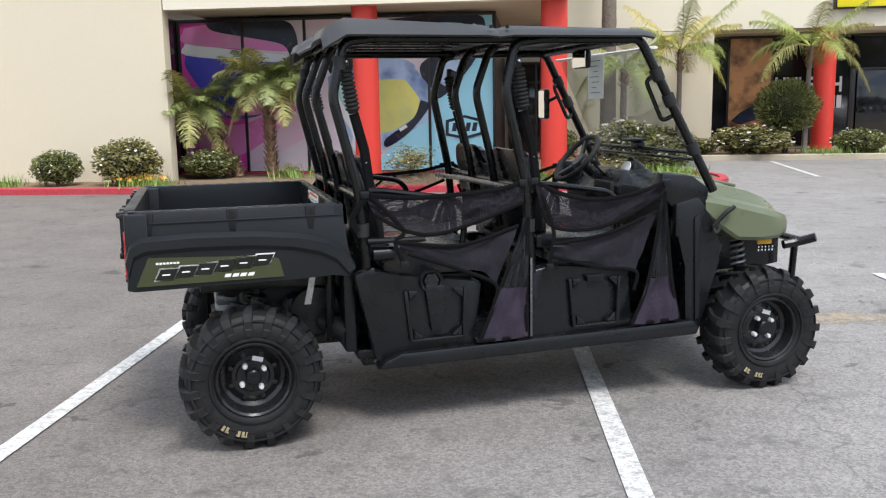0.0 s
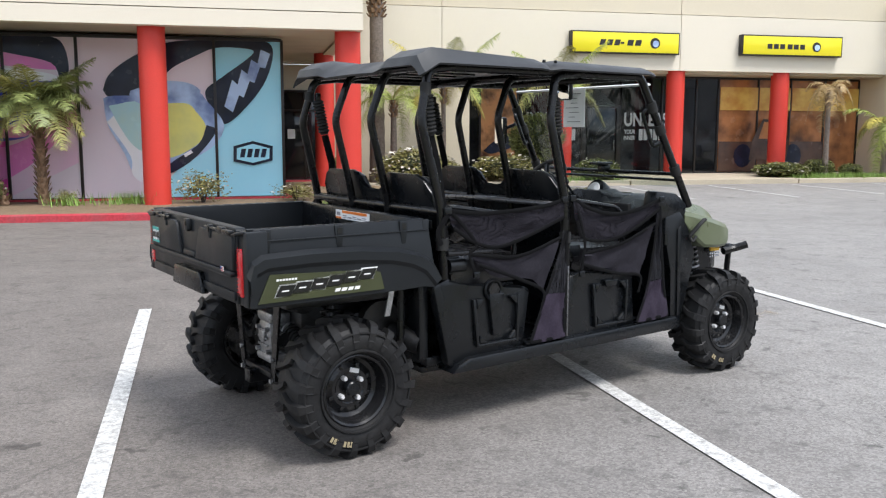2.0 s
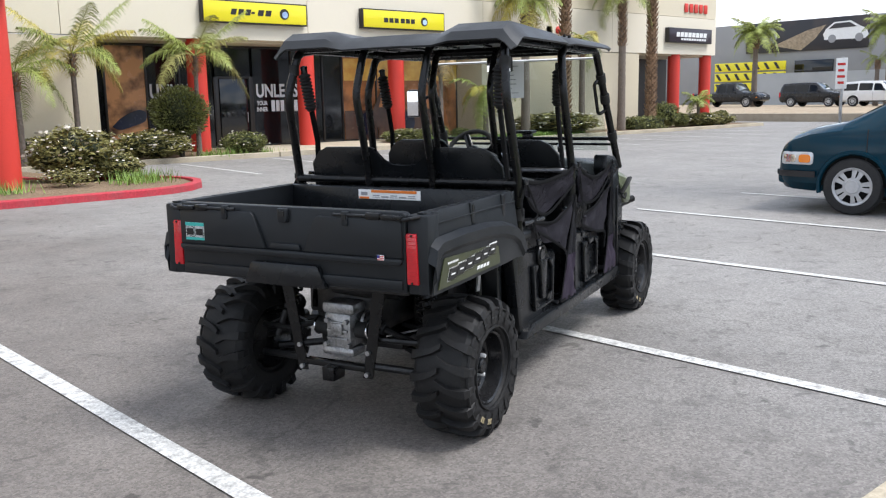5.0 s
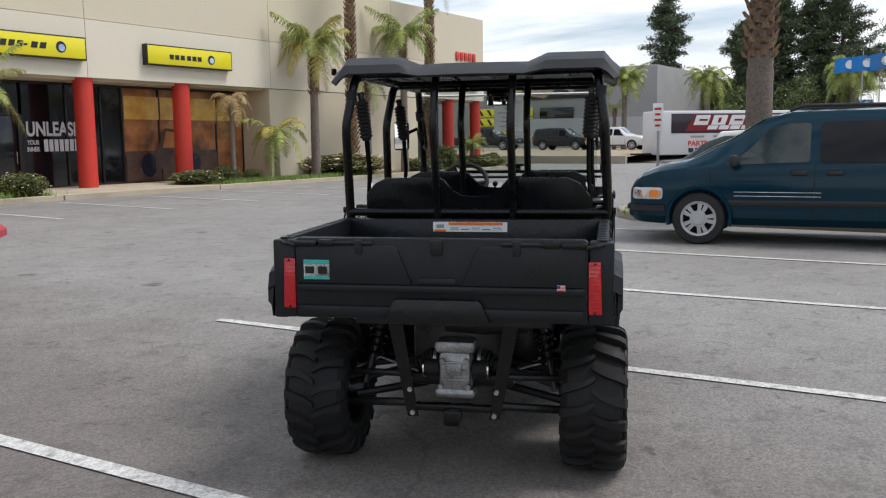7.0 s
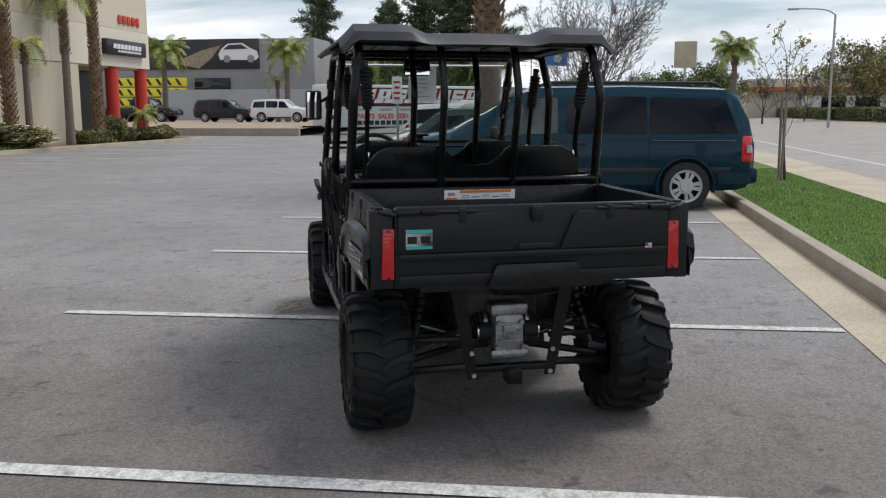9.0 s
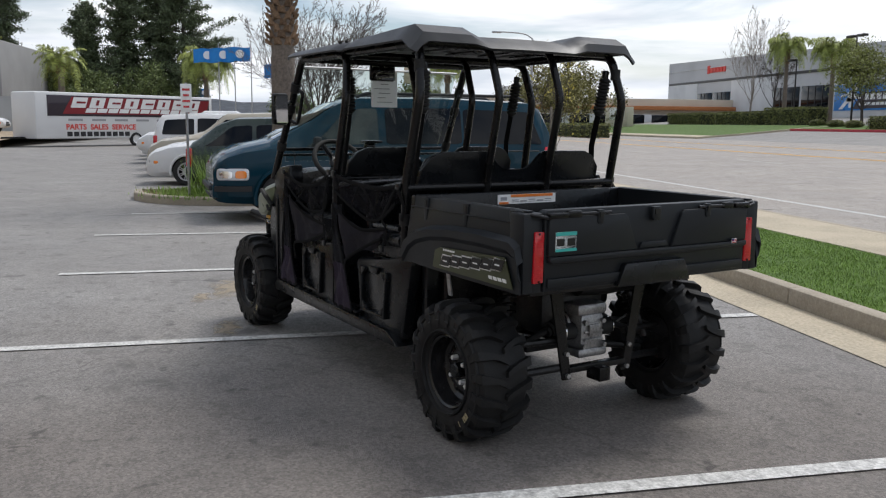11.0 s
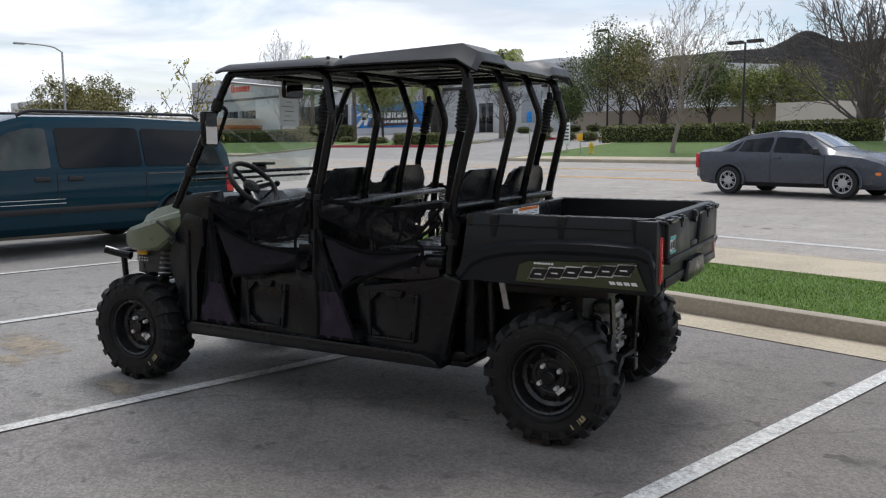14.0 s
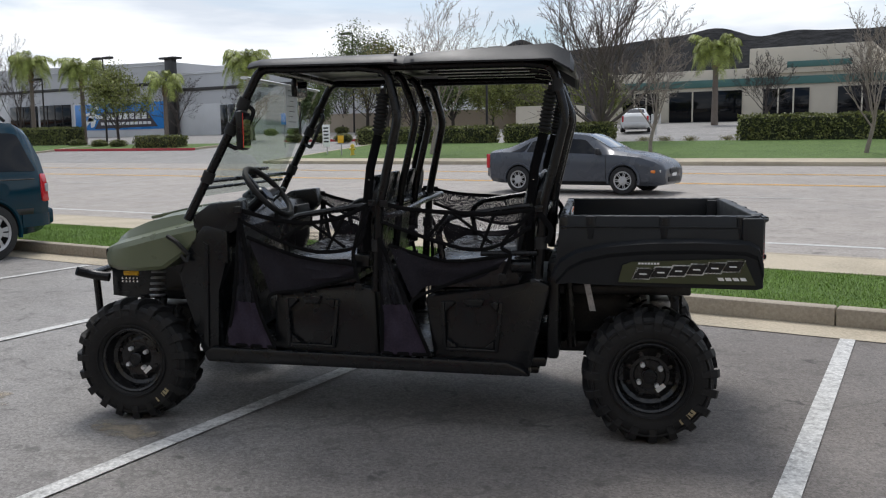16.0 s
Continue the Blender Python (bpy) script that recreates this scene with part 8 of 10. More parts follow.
ESTATE_ST = [(-2.38, 0.36, 0.86, 0.92, 0.80, 0.70), (-2.28, 0.28, 0.98, 1.06, 0.86, 0.72), (-1.72, 0.26, 1.0, 1.44, 0.89, 0.64), (-1.4, 0.25, 1.0, 1.54, 0.90, 0.64), (-0.4, 0.25, 0.99, 1.57, 0.90, 0.64), (0.3, 0.25, 0.98, 1.54, 0.90, 0.64), (1.0, 0.25, 0.96, 1.10, 0.89, 0.70),
             (1.3, 0.27, 0.94, 1.0, 0.89, 0.74), (2.0, 0.3, 0.84, 0.9, 0.87, 0.72), (2.28, 0.34, 0.68, 0.74, 0.80, 0.66), (2.36, 0.42, 0.55, 0.6, 0.7, 0.58)]
TRUCK_ST = [(-2.85, 0.5, 1.00, 1.03, 0.90, 0.80), (-2.8, 0.42, 1.04, 1.07, 0.95, 0.86), (-0.85, 0.4, 1.06, 1.09, 0.96, 0.86), (-0.78, 0.4, 1.08, 1.72, 0.96, 0.70), (-0.5, 0.4, 1.08, 1.84, 0.96, 0.70), (0.6, 0.4, 1.08, 1.84, 0.96, 0.70), (1.2, 0.4, 1.07, 1.24, 0.96, 0.80),
            (1.5, 0.4, 1.06, 1.16, 0.96, 0.82), (2.5, 0.42, 1.0, 1.08, 0.94, 0.80), (2.8, 0.48, 0.85, 0.9, 0.86, 0.72), (2.88, 0.55, 0.7, 0.74, 0.78, 0.66)]
TEAL = mat("dark teal car paint", (0.002, 0.0265, 0.045), 0.12, coat=0.08, spec=0.24, stain=0.25, stain_scale=1.2, tint=(0.0016, 0.022, 0.037), grain=0.05, grain_scale=900)
WHITE_P = car_paint("white car paint", (0.7, 0.7, 0.7), 0.3)
BLACK_P = car_paint("black car paint", (0.012, 0.012, 0.014))
GREEN_P = car_paint("dark grey-green car paint", (0.02, 0.035, 0.032))
SILVER_P = car_paint("silver car paint", (0.45, 0.46, 0.47))
BEIGE_P = car_paint("beige car paint", (0.42, 0.38, 0.31))
GREY_P = car_paint("dark blue-grey car paint", (0.06, 0.068, 0.085))

VAN_SC = 1.094
VAN_M = pose(8.76, 4.56, 0, 0, 0, 99.0) @ Matrix.Diagonal((VAN_SC, VAN_SC, VAN_SC, 1))
van, van_half, van_body = car("dark teal minivan parked with its tail over the kerb", VAN_ST, TEAL, (-1.53, 1.55), [(-2.26, -1.03, -2.08, -1.03), (-0.99, 0.13, -0.99, 0.13)], (0.80, 1.66), (None, None), VAN_M, 0.335, "auto_glass", 5, lamps=False, name="minivan", trim=1.0, lamp_z=0.72)
for s in S2:
    bm = glaze(van_half, [(0.24, 0.05), (1.26, 0.05), (0.72, 0.92), (0.24, 0.92)], s, r=0.07)
    M["van_glass"] = M.get("van_glass") or mat("grey-green car glass", (0.02, 0.028, 0.027), 0.03, spec=0.6, stain=0.9, stain_scale=2.5, tint=(0.05, 0.065, 0.06))
    part("front_door_window", bm, M["van_glass"], van_body)
    # door seams, handles, roof rails
    for x in (-1.02, 0.18, 1.42):
        bm = B()
        hs = [van_half(x)[i] for i in (2, 3, 4, 5)]
        tube(bm, [(x, s * (y + 0.003), z) for y, z in hs], 0.006, 4)
        part("door_seam", bm, M["bumper_black"], van_body)
    for x in (-0.05, 0.36):
        bm = B()
        h = van_half(x)
        box(bm, (x, s * (h[4][0] + 0.005), 0.93), (0.20, 0.03, 0.065), 0.02)
        part("door_handle", bm, M["bumper_black"], van_body)
    bm = B()
    tube(bm, fillet([(-2.05, s * 0.62, 1.685), (-1.95, s * 0.62, 1.75), (0.35, s * 0.62, 1.76), (0.5, s * 0.62, 1.70)], 0.08), 0.022, 8)
    part("roof_rail", bm, M["bumper_black"], van_body)
    bm = B()
    rows = []
    for z in (0.36, 0.44, 0.52):
        rows.append([(x, s * (van_half(x)[2][0] + 0.012), z) for x in np.linspace(-2.45, -1.98, 5)])
    sheet(bm, rows, 0.02)
    part("rear_bumper_side", bm, TEAL, van_body)
    bm = B()
    tube(bm, [(x, s * (van_half(x)[4][0] + 0.004), 0.96) for x in np.linspace(-2.2, -1.05, 6)], 0.008, 4)
    part("slide_rail", bm, M["bumper_black"], van_body)


def van_skin(x, z, off):
    """A point on the van's flank at that height."""
    q = van_half(x)[1:8]
    for (ya, za), (yb, zb) in zip(q, q[1:]):
        if za <= z <= zb:
            return ya + (yb - ya) * (z - za) / max(1e-6, zb - za) + off
    return q[-1][0] + off


for s in S2:
    # wrap-round headlamp with its amber corner, bumper strip, tail lamp, pale pinstripes
    for nm, xs_, zs_, off, mm in (("headlamp", (2.02, 2.43), (0.575, 0.73), 0.012, "lamp_clear"), ("turn_lamp", (2.05, 2.20), (0.60, 0.70), 0.020, "lamp_amber"), ("lamp_reflector", (2.23, 2.40), (0.60, 0.70), 0.018, "chrome"), ("tail_lamp", (-2.47, -2.29), (0.67, 1.02), 0.014, "red_lens"), ("reverse_lamp", (-2.45, -2.36), (0.79, 0.90), 0.022, "lamp_clear")):
        o = rounded_patch([(xs_[0], zs_[0]), (xs_[1], zs_[0]), (xs_[1], zs_[1]), (xs_[0], zs_[1])], 0.045)
        cx, cz = sum(p.x for p in o) / len(o), sum(p.y for p in o) / len(o)
        bm = B()
        loft(bm, [[(cx + (p.x - cx) * k, s * van_skin(cx + (p.x - cx) * k, cz + (p.y - cz) * k, d), cz + (p.y - cz) * k) for p in o] for k, d in ((1.0, -0.01), (1.0, off * 0.6), (0.93, off), (0.4, off))])
        part(nm, bm, M[mm], van_body)
    for z in (0.685, 0.635):
        bm = B()
        tube(bm, [(x, s * van_skin(x, z, 0.012), z) for x in np.linspace(0.1, 1.12, 8)], 0.0035, 5)
        part("pinstripe", bm, M["white"], van_body, smooth=0)
    bm = B()
    cyl(bm, (-1.72, s * van_skin(-1.72, 0.84, -0.004), 0.84), (-1.72, s * van_skin(-1.72, 0.84, 0.004), 0.84), 0.085, 24)
    part("fuel_flap", bm, TEAL, van_body)
    bm = B()
    sheet(bm, [[(x, s * van_skin(x, z, 0.02), z) for x in np.linspace(1.99, 2.45, 8)] for z in (0.43, 0.465, 0.50)], 0.02)
    part("bumper_strip", bm, M["bumper_black"], van_body)
bm = B()
box(bm, (2.50, 0, 0.465), (0.05, 1.36, 0.07), 0.015)
part("bumper_strip", bm, M["bumper_black"], van_body)
bm = B()
box(bm, (-2.48, 0, 0.47), (0.16, 1.66, 0.22), 0.05)
part("rear_bumper", bm, TEAL, van_body)
bm = B()
box(bm, (2.42, 0, 0.43), (0.16, 1.5, 0.22), 0.06)
part("front_bumper", bm, TEAL, van_body)
bm = B()
box(bm, (2.43, 0, 0.68), (0.06, 0.7, 0.14), 0.02)
gr_ = part("grille", bm, M["bumper_black"], van_body)
for k in range(3):
    bm = B()
    box(bm, (2.465, 0, 0.64 + 0.04 * k), (0.02, 0.68, 0.012), 0.004)
    part("grille_bar", bm, M["chrome"], gr_)
bm = B()
box(bm, (2.475, 0, 0.36), (0.05, 0.9, 0.08), 0.02)
part("air_intake", bm, M["bumper_black"], van_body)

SW_SUV = [(-2.1, -1.15, -2.0, -1.15), (-1.05, -0.15, -1.05, -0.15), (-0.05, 0.78, -0.05, 0.42)]
SW_EST = [(-2.05, -1.12, -1.55, -1.12), (-1.04, -0.12, -1.04, -0.12), (-0.04, 0.82, -0.04, 0.4)]
SW_SED = [(-1.62, -1.22, -1.12, -1.14), (-1.15, -0.34, -1.07, -0.34), (-0.26, 0.9, -0.26, 0.38)]
SW_TRK = [(-0.66, 0.05, -0.6, 0.05), (0.15, 1.0, 0.15, 0.66)]
# cars parked beyond the island, in the same row
car("dark grey-green estate car parked tail out", ESTATE_ST, GREEN_P, (-1.4, 1.4), SW_EST, (0.35, 0.95), (None, None), pose(12.85, 5.6, 0, 0, 0, -90), 0.33)
car("white saloon car parked nose out in the row", SEDAN_ST, WHITE_P, (-1.35, 1.4), SW_SED, (0.38, 1.0), (-1.7, -1.05), pose(16.3, 6.95, 0, 0, 0, 90), 0.32)
car("beige estate car parked nose out in the row", SUV_ST, BEIGE_P, (-1.4, 1.4), SW_SUV, (0.4, 0.95), (None, None), pose(19.6, 7.35, 0, 0, 0, 90), 0.35)
car("white estate car parked tail out in the row", SUV_ST, WHITE_P, (-1.4, 1.4), SW_SUV, (0.4, 0.95), (None, None), pose(22.9, 7.7, 0, 0, 0, -90), 0.35)
car("white pickup truck parked nose out in the row", TRUCK_ST, WHITE_P, (-1.75, 1.85), SW_TRK, (0.7, 1.2), (None, None), pose(27.0, 8.35, 0, 0, 0, 90), 0.4, name="pickup_truck")
car("white saloon car parked nose out in the row", SEDAN_ST, WHITE_P, (-1.35, 1.4), SW_SED, (0.38, 1.0), (-1.7, -1.05), pose(30.4, 9.3, 0, 0, 0, 90), 0.32)
car("silver estate car parked nose out in the row", SUV_ST, SILVER_P, (-1.4, 1.4), SW_SUV, (0.4, 0.95), (None, None), pose(33.8, 9.8, 0, 0, 0, 90), 0.35)
# cars on the upper lot behind the low wall
car("black pickup truck on the upper lot", TRUCK_ST, BLACK_P, (-1.75, 1.85), SW_TRK, (0.7, 1.2), (None, None), pose(58.5, 38.6, 0.6, 0, 0, -90), 0.4, name="pickup_truck")
car("black estate car on the upper lot", SUV_ST, BLACK_P, (-1.4, 1.4), SW_SUV, (0.4, 0.95), (None, None), pose(58.5, 31.8, 0.6, 0, 0, -90), 0.36)
car("white estate car on the upper lot", SUV_ST, WHITE_P, (-1.4, 1.4), SW_SUV, (0.4, 0.95), (None, None), pose(58.3, 27.2, 0.6, 0, 0, -90), 0.36)
car("silver saloon car on the upper lot", SEDAN_ST, SILVER_P, (-1.35, 1.4), SW_SED, (0.38, 1.0), (-1.7, -1.05), pose(58.6, 22.0, 0.6, 0, 0, -90), 0.32)
# across the road
car("white saloon car parked across the road", SEDAN_ST, WHITE_P, (-1.35, 1.4), SW_SED, (0.38, 1.0), (-1.7, -1.05), pose(17.4, -49.0, gz(-49), 0, 0, -72) @ Matrix.Diagonal((1.05, 1.05, 1.1, 1)), 0.33)
car("dark blue-grey saloon car on the road", SEDAN_ST, GREY_P, (-1.35, 1.4), SW_SED, (0.38, 1.0), (-1.7, -1.05), pose(6.1, -12.5, gz(-12.5) + 0.01, 0, 0, 179) @ Matrix.Diagonal((1.06, 1.06, 1.06, 1)), 0.325)

# ---- planting beds beside the building ----
def bed(name, outline, h, kerb_mat, soil_label, kerb_label, kw=0.16):
    """A raised bed: a kerb round soil."""
    P = [Vector((a, b, 0)) for a, b in outline]
    n = len(P)
    inner = []
    for i in range(n):
        a, b, c = P[i - 1], P[i], P[(i + 1) % n]
        u, v = (b - a).normalized(), (c - b).normalized()
        nn = Vector((-(u.y + v.y), u.x + v.x, 0)).normalized()
        inner.append(b + nn * kw)
    bm = B()
    rings = [[(p.x, p.y, z) for p in q] for q, z in ((P, -0.02), (P, h - 0.02), ([p * 0.9 + q * 0.1 for p, q in zip(P, inner)], h), (inner, h), (inner, -0.02))]
    R = [[bm.verts.new(p) for p in ring] for ring in rings]
    for a, b in zip(R, R[1:]):
        for j in range(n):
            bm.faces.new((a[j], a[(j + 1) % n], b[(j + 1) % n], b[j]))
    solid("kerb", bm, kerb_mat, kerb_label, "kerb", kind="structure", smooth=25)
    bm = B()
    f = bm.faces.new([bm.verts.new((p.x, p.y, h - 0.045)) for p in inner])
    bmesh.ops.triangulate(bm, faces=[f])
    bmesh.ops.subdivide_edges(bm, edges=bm.edges[:], cuts=3, use_grid_fill=True)
    for v in bm.verts:
        v.co.z += 0.03 * noise.noise(v.co * 0.9)
    return solid(name, bm, M["mulch"], soil_label, "planting bed", kind="structure", smooth=0)


def arc(cx, cy, r, a0, a1, n=6):
    return [(cx + r * math.cos(radians(a0 + (a1 - a0) * i / n)), cy + r * math.sin(radians(a0 + (a1 - a0) * i / n))) for i in range(n + 1)]


bed("planting_bed", [(-40, 15.95)] + arc(2.1, 17.75, 1.8, -90, 60, 8) + [(1.6, 20.6), (1.3, 26.5), (-0.7, 26.5), (-0.7, 19.7), (-40, 19.7)], 0.13, M["red_kerb"], "dry brown soil bed with sparse grass", "worn red painted kerb of the planting bed")
bed("planting_bed", [(1.7, 24.0), (9.55, 24.0), (9.55, 28.0), (5.4, 28.0), (5.4, 26.55), (1.7, 26.55)], 0.15, M["concrete_pale"], "dry soil bed before the shop windows", "pale concrete kerb of the planting bed")
bed("planting_bed", [(15.25, 24.0), (37.4, 24.0), (37.4, 26.6), (20.3, 26.6), (20.3, 28.0), (15.25, 28.0)], 0.15, M["concrete_pale"], "dark soil bed along the stucco wall", "pale concrete kerb of the long planting bed")
bed("planting_bed", arc(12.2, 7.0, 2.0, 90, 180, 5) + [(10.2, 3.0), (12.4, 3.0), (12.4, 9.0)], 0.15, M["concrete"], "soil island between the parking bays", "concrete kerb of the parking island")
PB = 0.11
for k, x, y, w, h in ((0, -9.5, 17.0, 1.0, 0.68), (4, -7.98, 17.0, 1.3, 0.88), (0, -6.85, 18.5, 1.2, 0.9), (3, -2.45, 18.5, 1.0, 0.62), (3, -0.55, 18.8, 0.95, 0.55), (3, 1.55, 18.0, 1.0, 0.55), (3, -5.1, 18.6, 0.5, 0.45),
                      (1, 2.15, 19.5, 1.75, 1.05), (4, 2.85, 19.2, 0.9, 0.55), (2, 0.95, 23.9, 0.7, 0.8), (1, 6.0, 24.7, 1.15, 0.75), (1, 3.6, 25.4, 1.2, 0.7), (4, 4.6, 24.9, 0.8, 0.5), (0, 8.8, 24.75, 1.35, 0.95),
                      (0, 15.5, 25.4, 1.75, 0.72), (2, 17.0, 25.5, 1.4, 0.75), (2, 18.2, 25.5, 1.1, 0.55), (1, 23.55, 25.5, 2.0, 0.85), (2, 31.0, 25.4, 1.8, 1.45), (2, 31.9, 25.2, 1.2, 0.85), (4, 33.3, 25.0, 1.6, 0.7), (4, 34.6, 25.0, 1.5, 0.7), (2, 35.6, 25.3, 1.2, 0.9)):
    shrub(k, x, y, w, h, PB)
hedge(28.2, 30.6, 25.0, 25.7, 0.5, "low clipped green hedge in the planting bed", 5, z=PB)
# globe shrub on a stem
g = thing("globe_shrub", "globe-shaped clipped shrub on a short stem", "shrub", pose(6.95, 25.0, PB))
bm = B()
for a in (0, 2.1, 4.2):
    tube(bm, [(0.05 * math.cos(a), 0.05 * math.sin(a), 0), (0.08 * math.cos(a), 0.08 * math.sin(a), 0.5), (0.25 * math.cos(a), 0.25 * math.sin(a), 1.1)], 0.035, 6, r_end=0.015)
part("stemwork", bm, M["bark"], g)
v, f = leaves(blob_points(5200, 61, 0.82, 0.82, 0.72, 0.4, 0.2, 1.28), 0.055, 61)
part("foliage", mesh_np("foliage", v, f), M["leaf_shrub"], g, smooth=0)
# dark ball gives the globe its painted inner shade
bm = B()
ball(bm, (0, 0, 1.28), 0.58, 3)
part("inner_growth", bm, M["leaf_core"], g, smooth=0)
# orange bedding flowers
v, f = leaves(np.array([(-8.0 + 1.0 * rng.random(), 16.35 + 0.3 * rng.random(), PB + 0.12 + 0.08 * rng.random()) for _ in range(60)]), 0.035, 71, aspect=0.9)
tagged(part("bedding_flowers", mesh_np("bedding_flowers", v, f), M["flower_orange"], smooth=0), "low orange bedding flowers by the red kerb", "flowers", kind="stuff")
tufts("bed_grass", "sparse green grass tufts in the dry bed", [(-7.6, 16.5, PB), (-7.2, 16.5, PB), (-10.4, 16.6, PB)] + [(-3.9, 18.5, PB), (-3.7, 18.7, PB), (-5.0, 18.3, PB), (0.2, 17.4, PB), (2.6, 17.6, PB), (3.1, 17.9, PB), (2.9, 18.3, PB), (8.2, 24.4, PB), (9.3, 24.6, PB), (7.6, 24.4, PB)], 130, 0.26, "blade", 4)
tufts("bed_grass", "weedy green grass before the shop windows", [(15.6 + 0.25 * i, 24.5 + 0.5 * rng.random(), PB) for i in range(34)], 150, 0.2, "blade", 5)
tufts("island_grass", "tall green strap leaves on the parking island", [(10.75 + 0.5 * rng.random(), 6.3 + 1.3 * rng.random(), PB) for i in range(40)], 30, 0.85, "blade", 6, 0.14)
tufts("island_grass", "short grass on the parking island", [(10.5 + 1.7 * rng.random(), 5.5 + 3.0 * rng.random(), PB) for i in range(60)], 110, 0.13, "blade", 7, 0.22)

# palms
DATE = ("palm_leaf_grey", "palm_leaf_grey", "palm_leaf_olive", "palm_leaf_grey", "palm_leaf_olive")
palm(-6.3, 18.75, PB, 1.5, 0.085, 1.15, 28, "small leaning date palm before the printed windows", lean=(-1.0, 0.0), boots=True, seed=2, n_leaf=62, droop=(0.2, 1.1), leaf=0.34, width=0.021, hang=-0.1, mats=DATE)
palm(-5.58, 18.85, PB, 2.0, 0.085, 1.2, 34, "small date palm with a rough trunk before the windows", lean=(-0.03, 0), boots=True, seed=3, n_leaf=62, droop=(0.2, 1.1), leaf=0.36, width=0.021, hang=-0.1, mats=DATE)
palm(2.55, 24.6, PB, 2.35, 0.09, 1.6, 14, "slim young palm with wide drooping fronds", seed=4, n_leaf=52, leaf=0.36, width=0.018, hang=0.2)
palm(4.07, 24.9, PB, 2.85, 0.07, 1.75, 14, "slim green palm against the stucco wall", seed=5, n_leaf=70, droop=(0.1, 0.9), leaf=0.42, width=0.018, hang=0.15, mats=("palm_leaf", "palm_leaf_yellow"))
palm(2.2, 25.4, PB, 8.6, 0.19, 2.2, 14, "tall palm with a thick grey trunk", seed=6, boot_top=0.55)
palm(7.4, 24.8, PB, 2.85, 0.065, 1.75, 14, "slim palm with a pale trunk at the shop door", lean=(0.05, 0.0), seed=7, n_leaf=70, droop=(0.15, 0.85), leaf=0.42, width=0.018, hang=0.1, mats=("palm_leaf", "palm_leaf", "palm_leaf_olive"))
palm(17.0, 25.2, PB, 2.9, 0.08, 1.0, 12, "dying palm with dry brown fronds", seed=8, mats=("palm_leaf_dry",), droop=(0.9, 1.7), n_leaf=28, leaf=0.3)
palm(19.4, 25.4, PB, 1.75, 0.10, 1.5, 13, "short palm with yellowing fronds", seed=9, mats=("palm_leaf_yellow", "palm_leaf"), droop=(0.6, 1.4), leaf=0.36, width=0.034)
palm(21.6, 25.4, PB, 5.2, 0.155, 1.7, 22, "tall palm with a grey ringed trunk", seed=10, mats=("palm_leaf", "palm_leaf", "palm_leaf_yellow"), boot_top=0.62, droop=(0.2, 1.3), leaf=0.46, width=0.026, hang=0.25, n_leaf=52)
palm(23.95, 25.4, PB, 9.2, 0.175, 2.0, 14, "tall palm with a rough brown trunk", seed=11, boots=True)
palm(24.9, 25.3, PB, 3.9, 0.12, 1.25, 10, "palm with few drooping yellow fronds", seed=12, mats=("palm_leaf_yellow", "palm_leaf"), droop=(0.9, 1.6))
palm(27.7, 25.4, PB, 6.1, 0.15, 1.8, 20, "tall palm with a grey ringed trunk", seed=13, boot_top=0.6, droop=(0.2, 1.3), leaf=0.46, width=0.026, hang=0.25, n_leaf=52)
palm(29.85, 25.4, PB, 9.2, 0.175, 2.0, 14, "tall palm with a rough brown trunk", seed=14, boots=True)
palm(33.1, 25.0, PB, 1.2, 0.08, 0.9, 12, "young palm in the planting bed", seed=15)
palm(11.0, 6.1, 0.1, 6.6, 0.2, 2.2, 16, "big palm with peeling trunk on the parking island", seed=16, boot_top=0.42)

# street sign on the island
ss = thing("street_sign", "white and red notice on a thin steel post", "street sign", pose(10.75, 7.8, 0.1))
bm = B()
tube(bm, [(0, 0, 0), (0, 0, 2.05)], 0.025, 6)
part("post", bm, M["alu"], ss)
bm = B()
box(bm, (-0.035, 0.0, 1.78), (0.01, 0.19, 0.50), 0.004)
part("plate", bm, M["paper"], ss)
for k in range(4):
    bm = B()
    box(bm, (-0.043, 0.0, 1.93 - 0.1 * k), (0.006, 0.13 - 0.03 * (k % 2), 0.04))
    part("plate_bar", bm, M["red_lens"], ss, smooth=0)

# ---- upper lot, showroom behind, trailer ----
M["bank"] = mat("bare dirt bank", (0.34, 0.27, 0.19), 0.95, grain=0.5, grain_scale=4, stain=0.5, stain_scale=0.5, bump=0.6, bump_scale=6, bump_dist=0.1)
M["grey_wall"] = mat("grey painted wall", (0.30, 0.30, 0.30), 0.8, stain=0.3, stain_scale=0.3)
M["grey_fence"] = mat("pale grey fence", (0.40, 0.42, 0.44), 0.7, stain=0.3, stain_scale=0.4)
M["banner_dark"] = mat("dark printed banner", (0.03, 0.03, 0.035), 0.4, stain=0.5, stain_scale=0.3, tint=(0.12, 0.08, 0.06))
wallbox("retaining_wall", 43.6, 43.9, 21, 70, -0.1, 0.45, M["concrete"], "low concrete retaining wall", cat="retaining wall")
bm = B()
loft(bm, [[(x, 21, z), (x, 90, z)] for x, z in ((43.85, 0.40), (48, 0.55), (56, 0.6), (150, 0.7))], close=False, caps=False)
solid("bank", bm, M["bank"], "bare dirt bank and upper lot", "bank", kind="structure", smooth=0)
H2 = thing("showroom_building", "grey car showroom with a dark printed banner", "building", pose(0, 0, 0))
bm = B()
box(bm, (85, 48, 4.1), (20, 36, 8.2), 0.05)
part("wall", bm, M["grey_wall"], H2)
bm = B()
box(bm, (74.9, 41.2, 6.8), (0.12, 11.6, 2.8), 0.02)
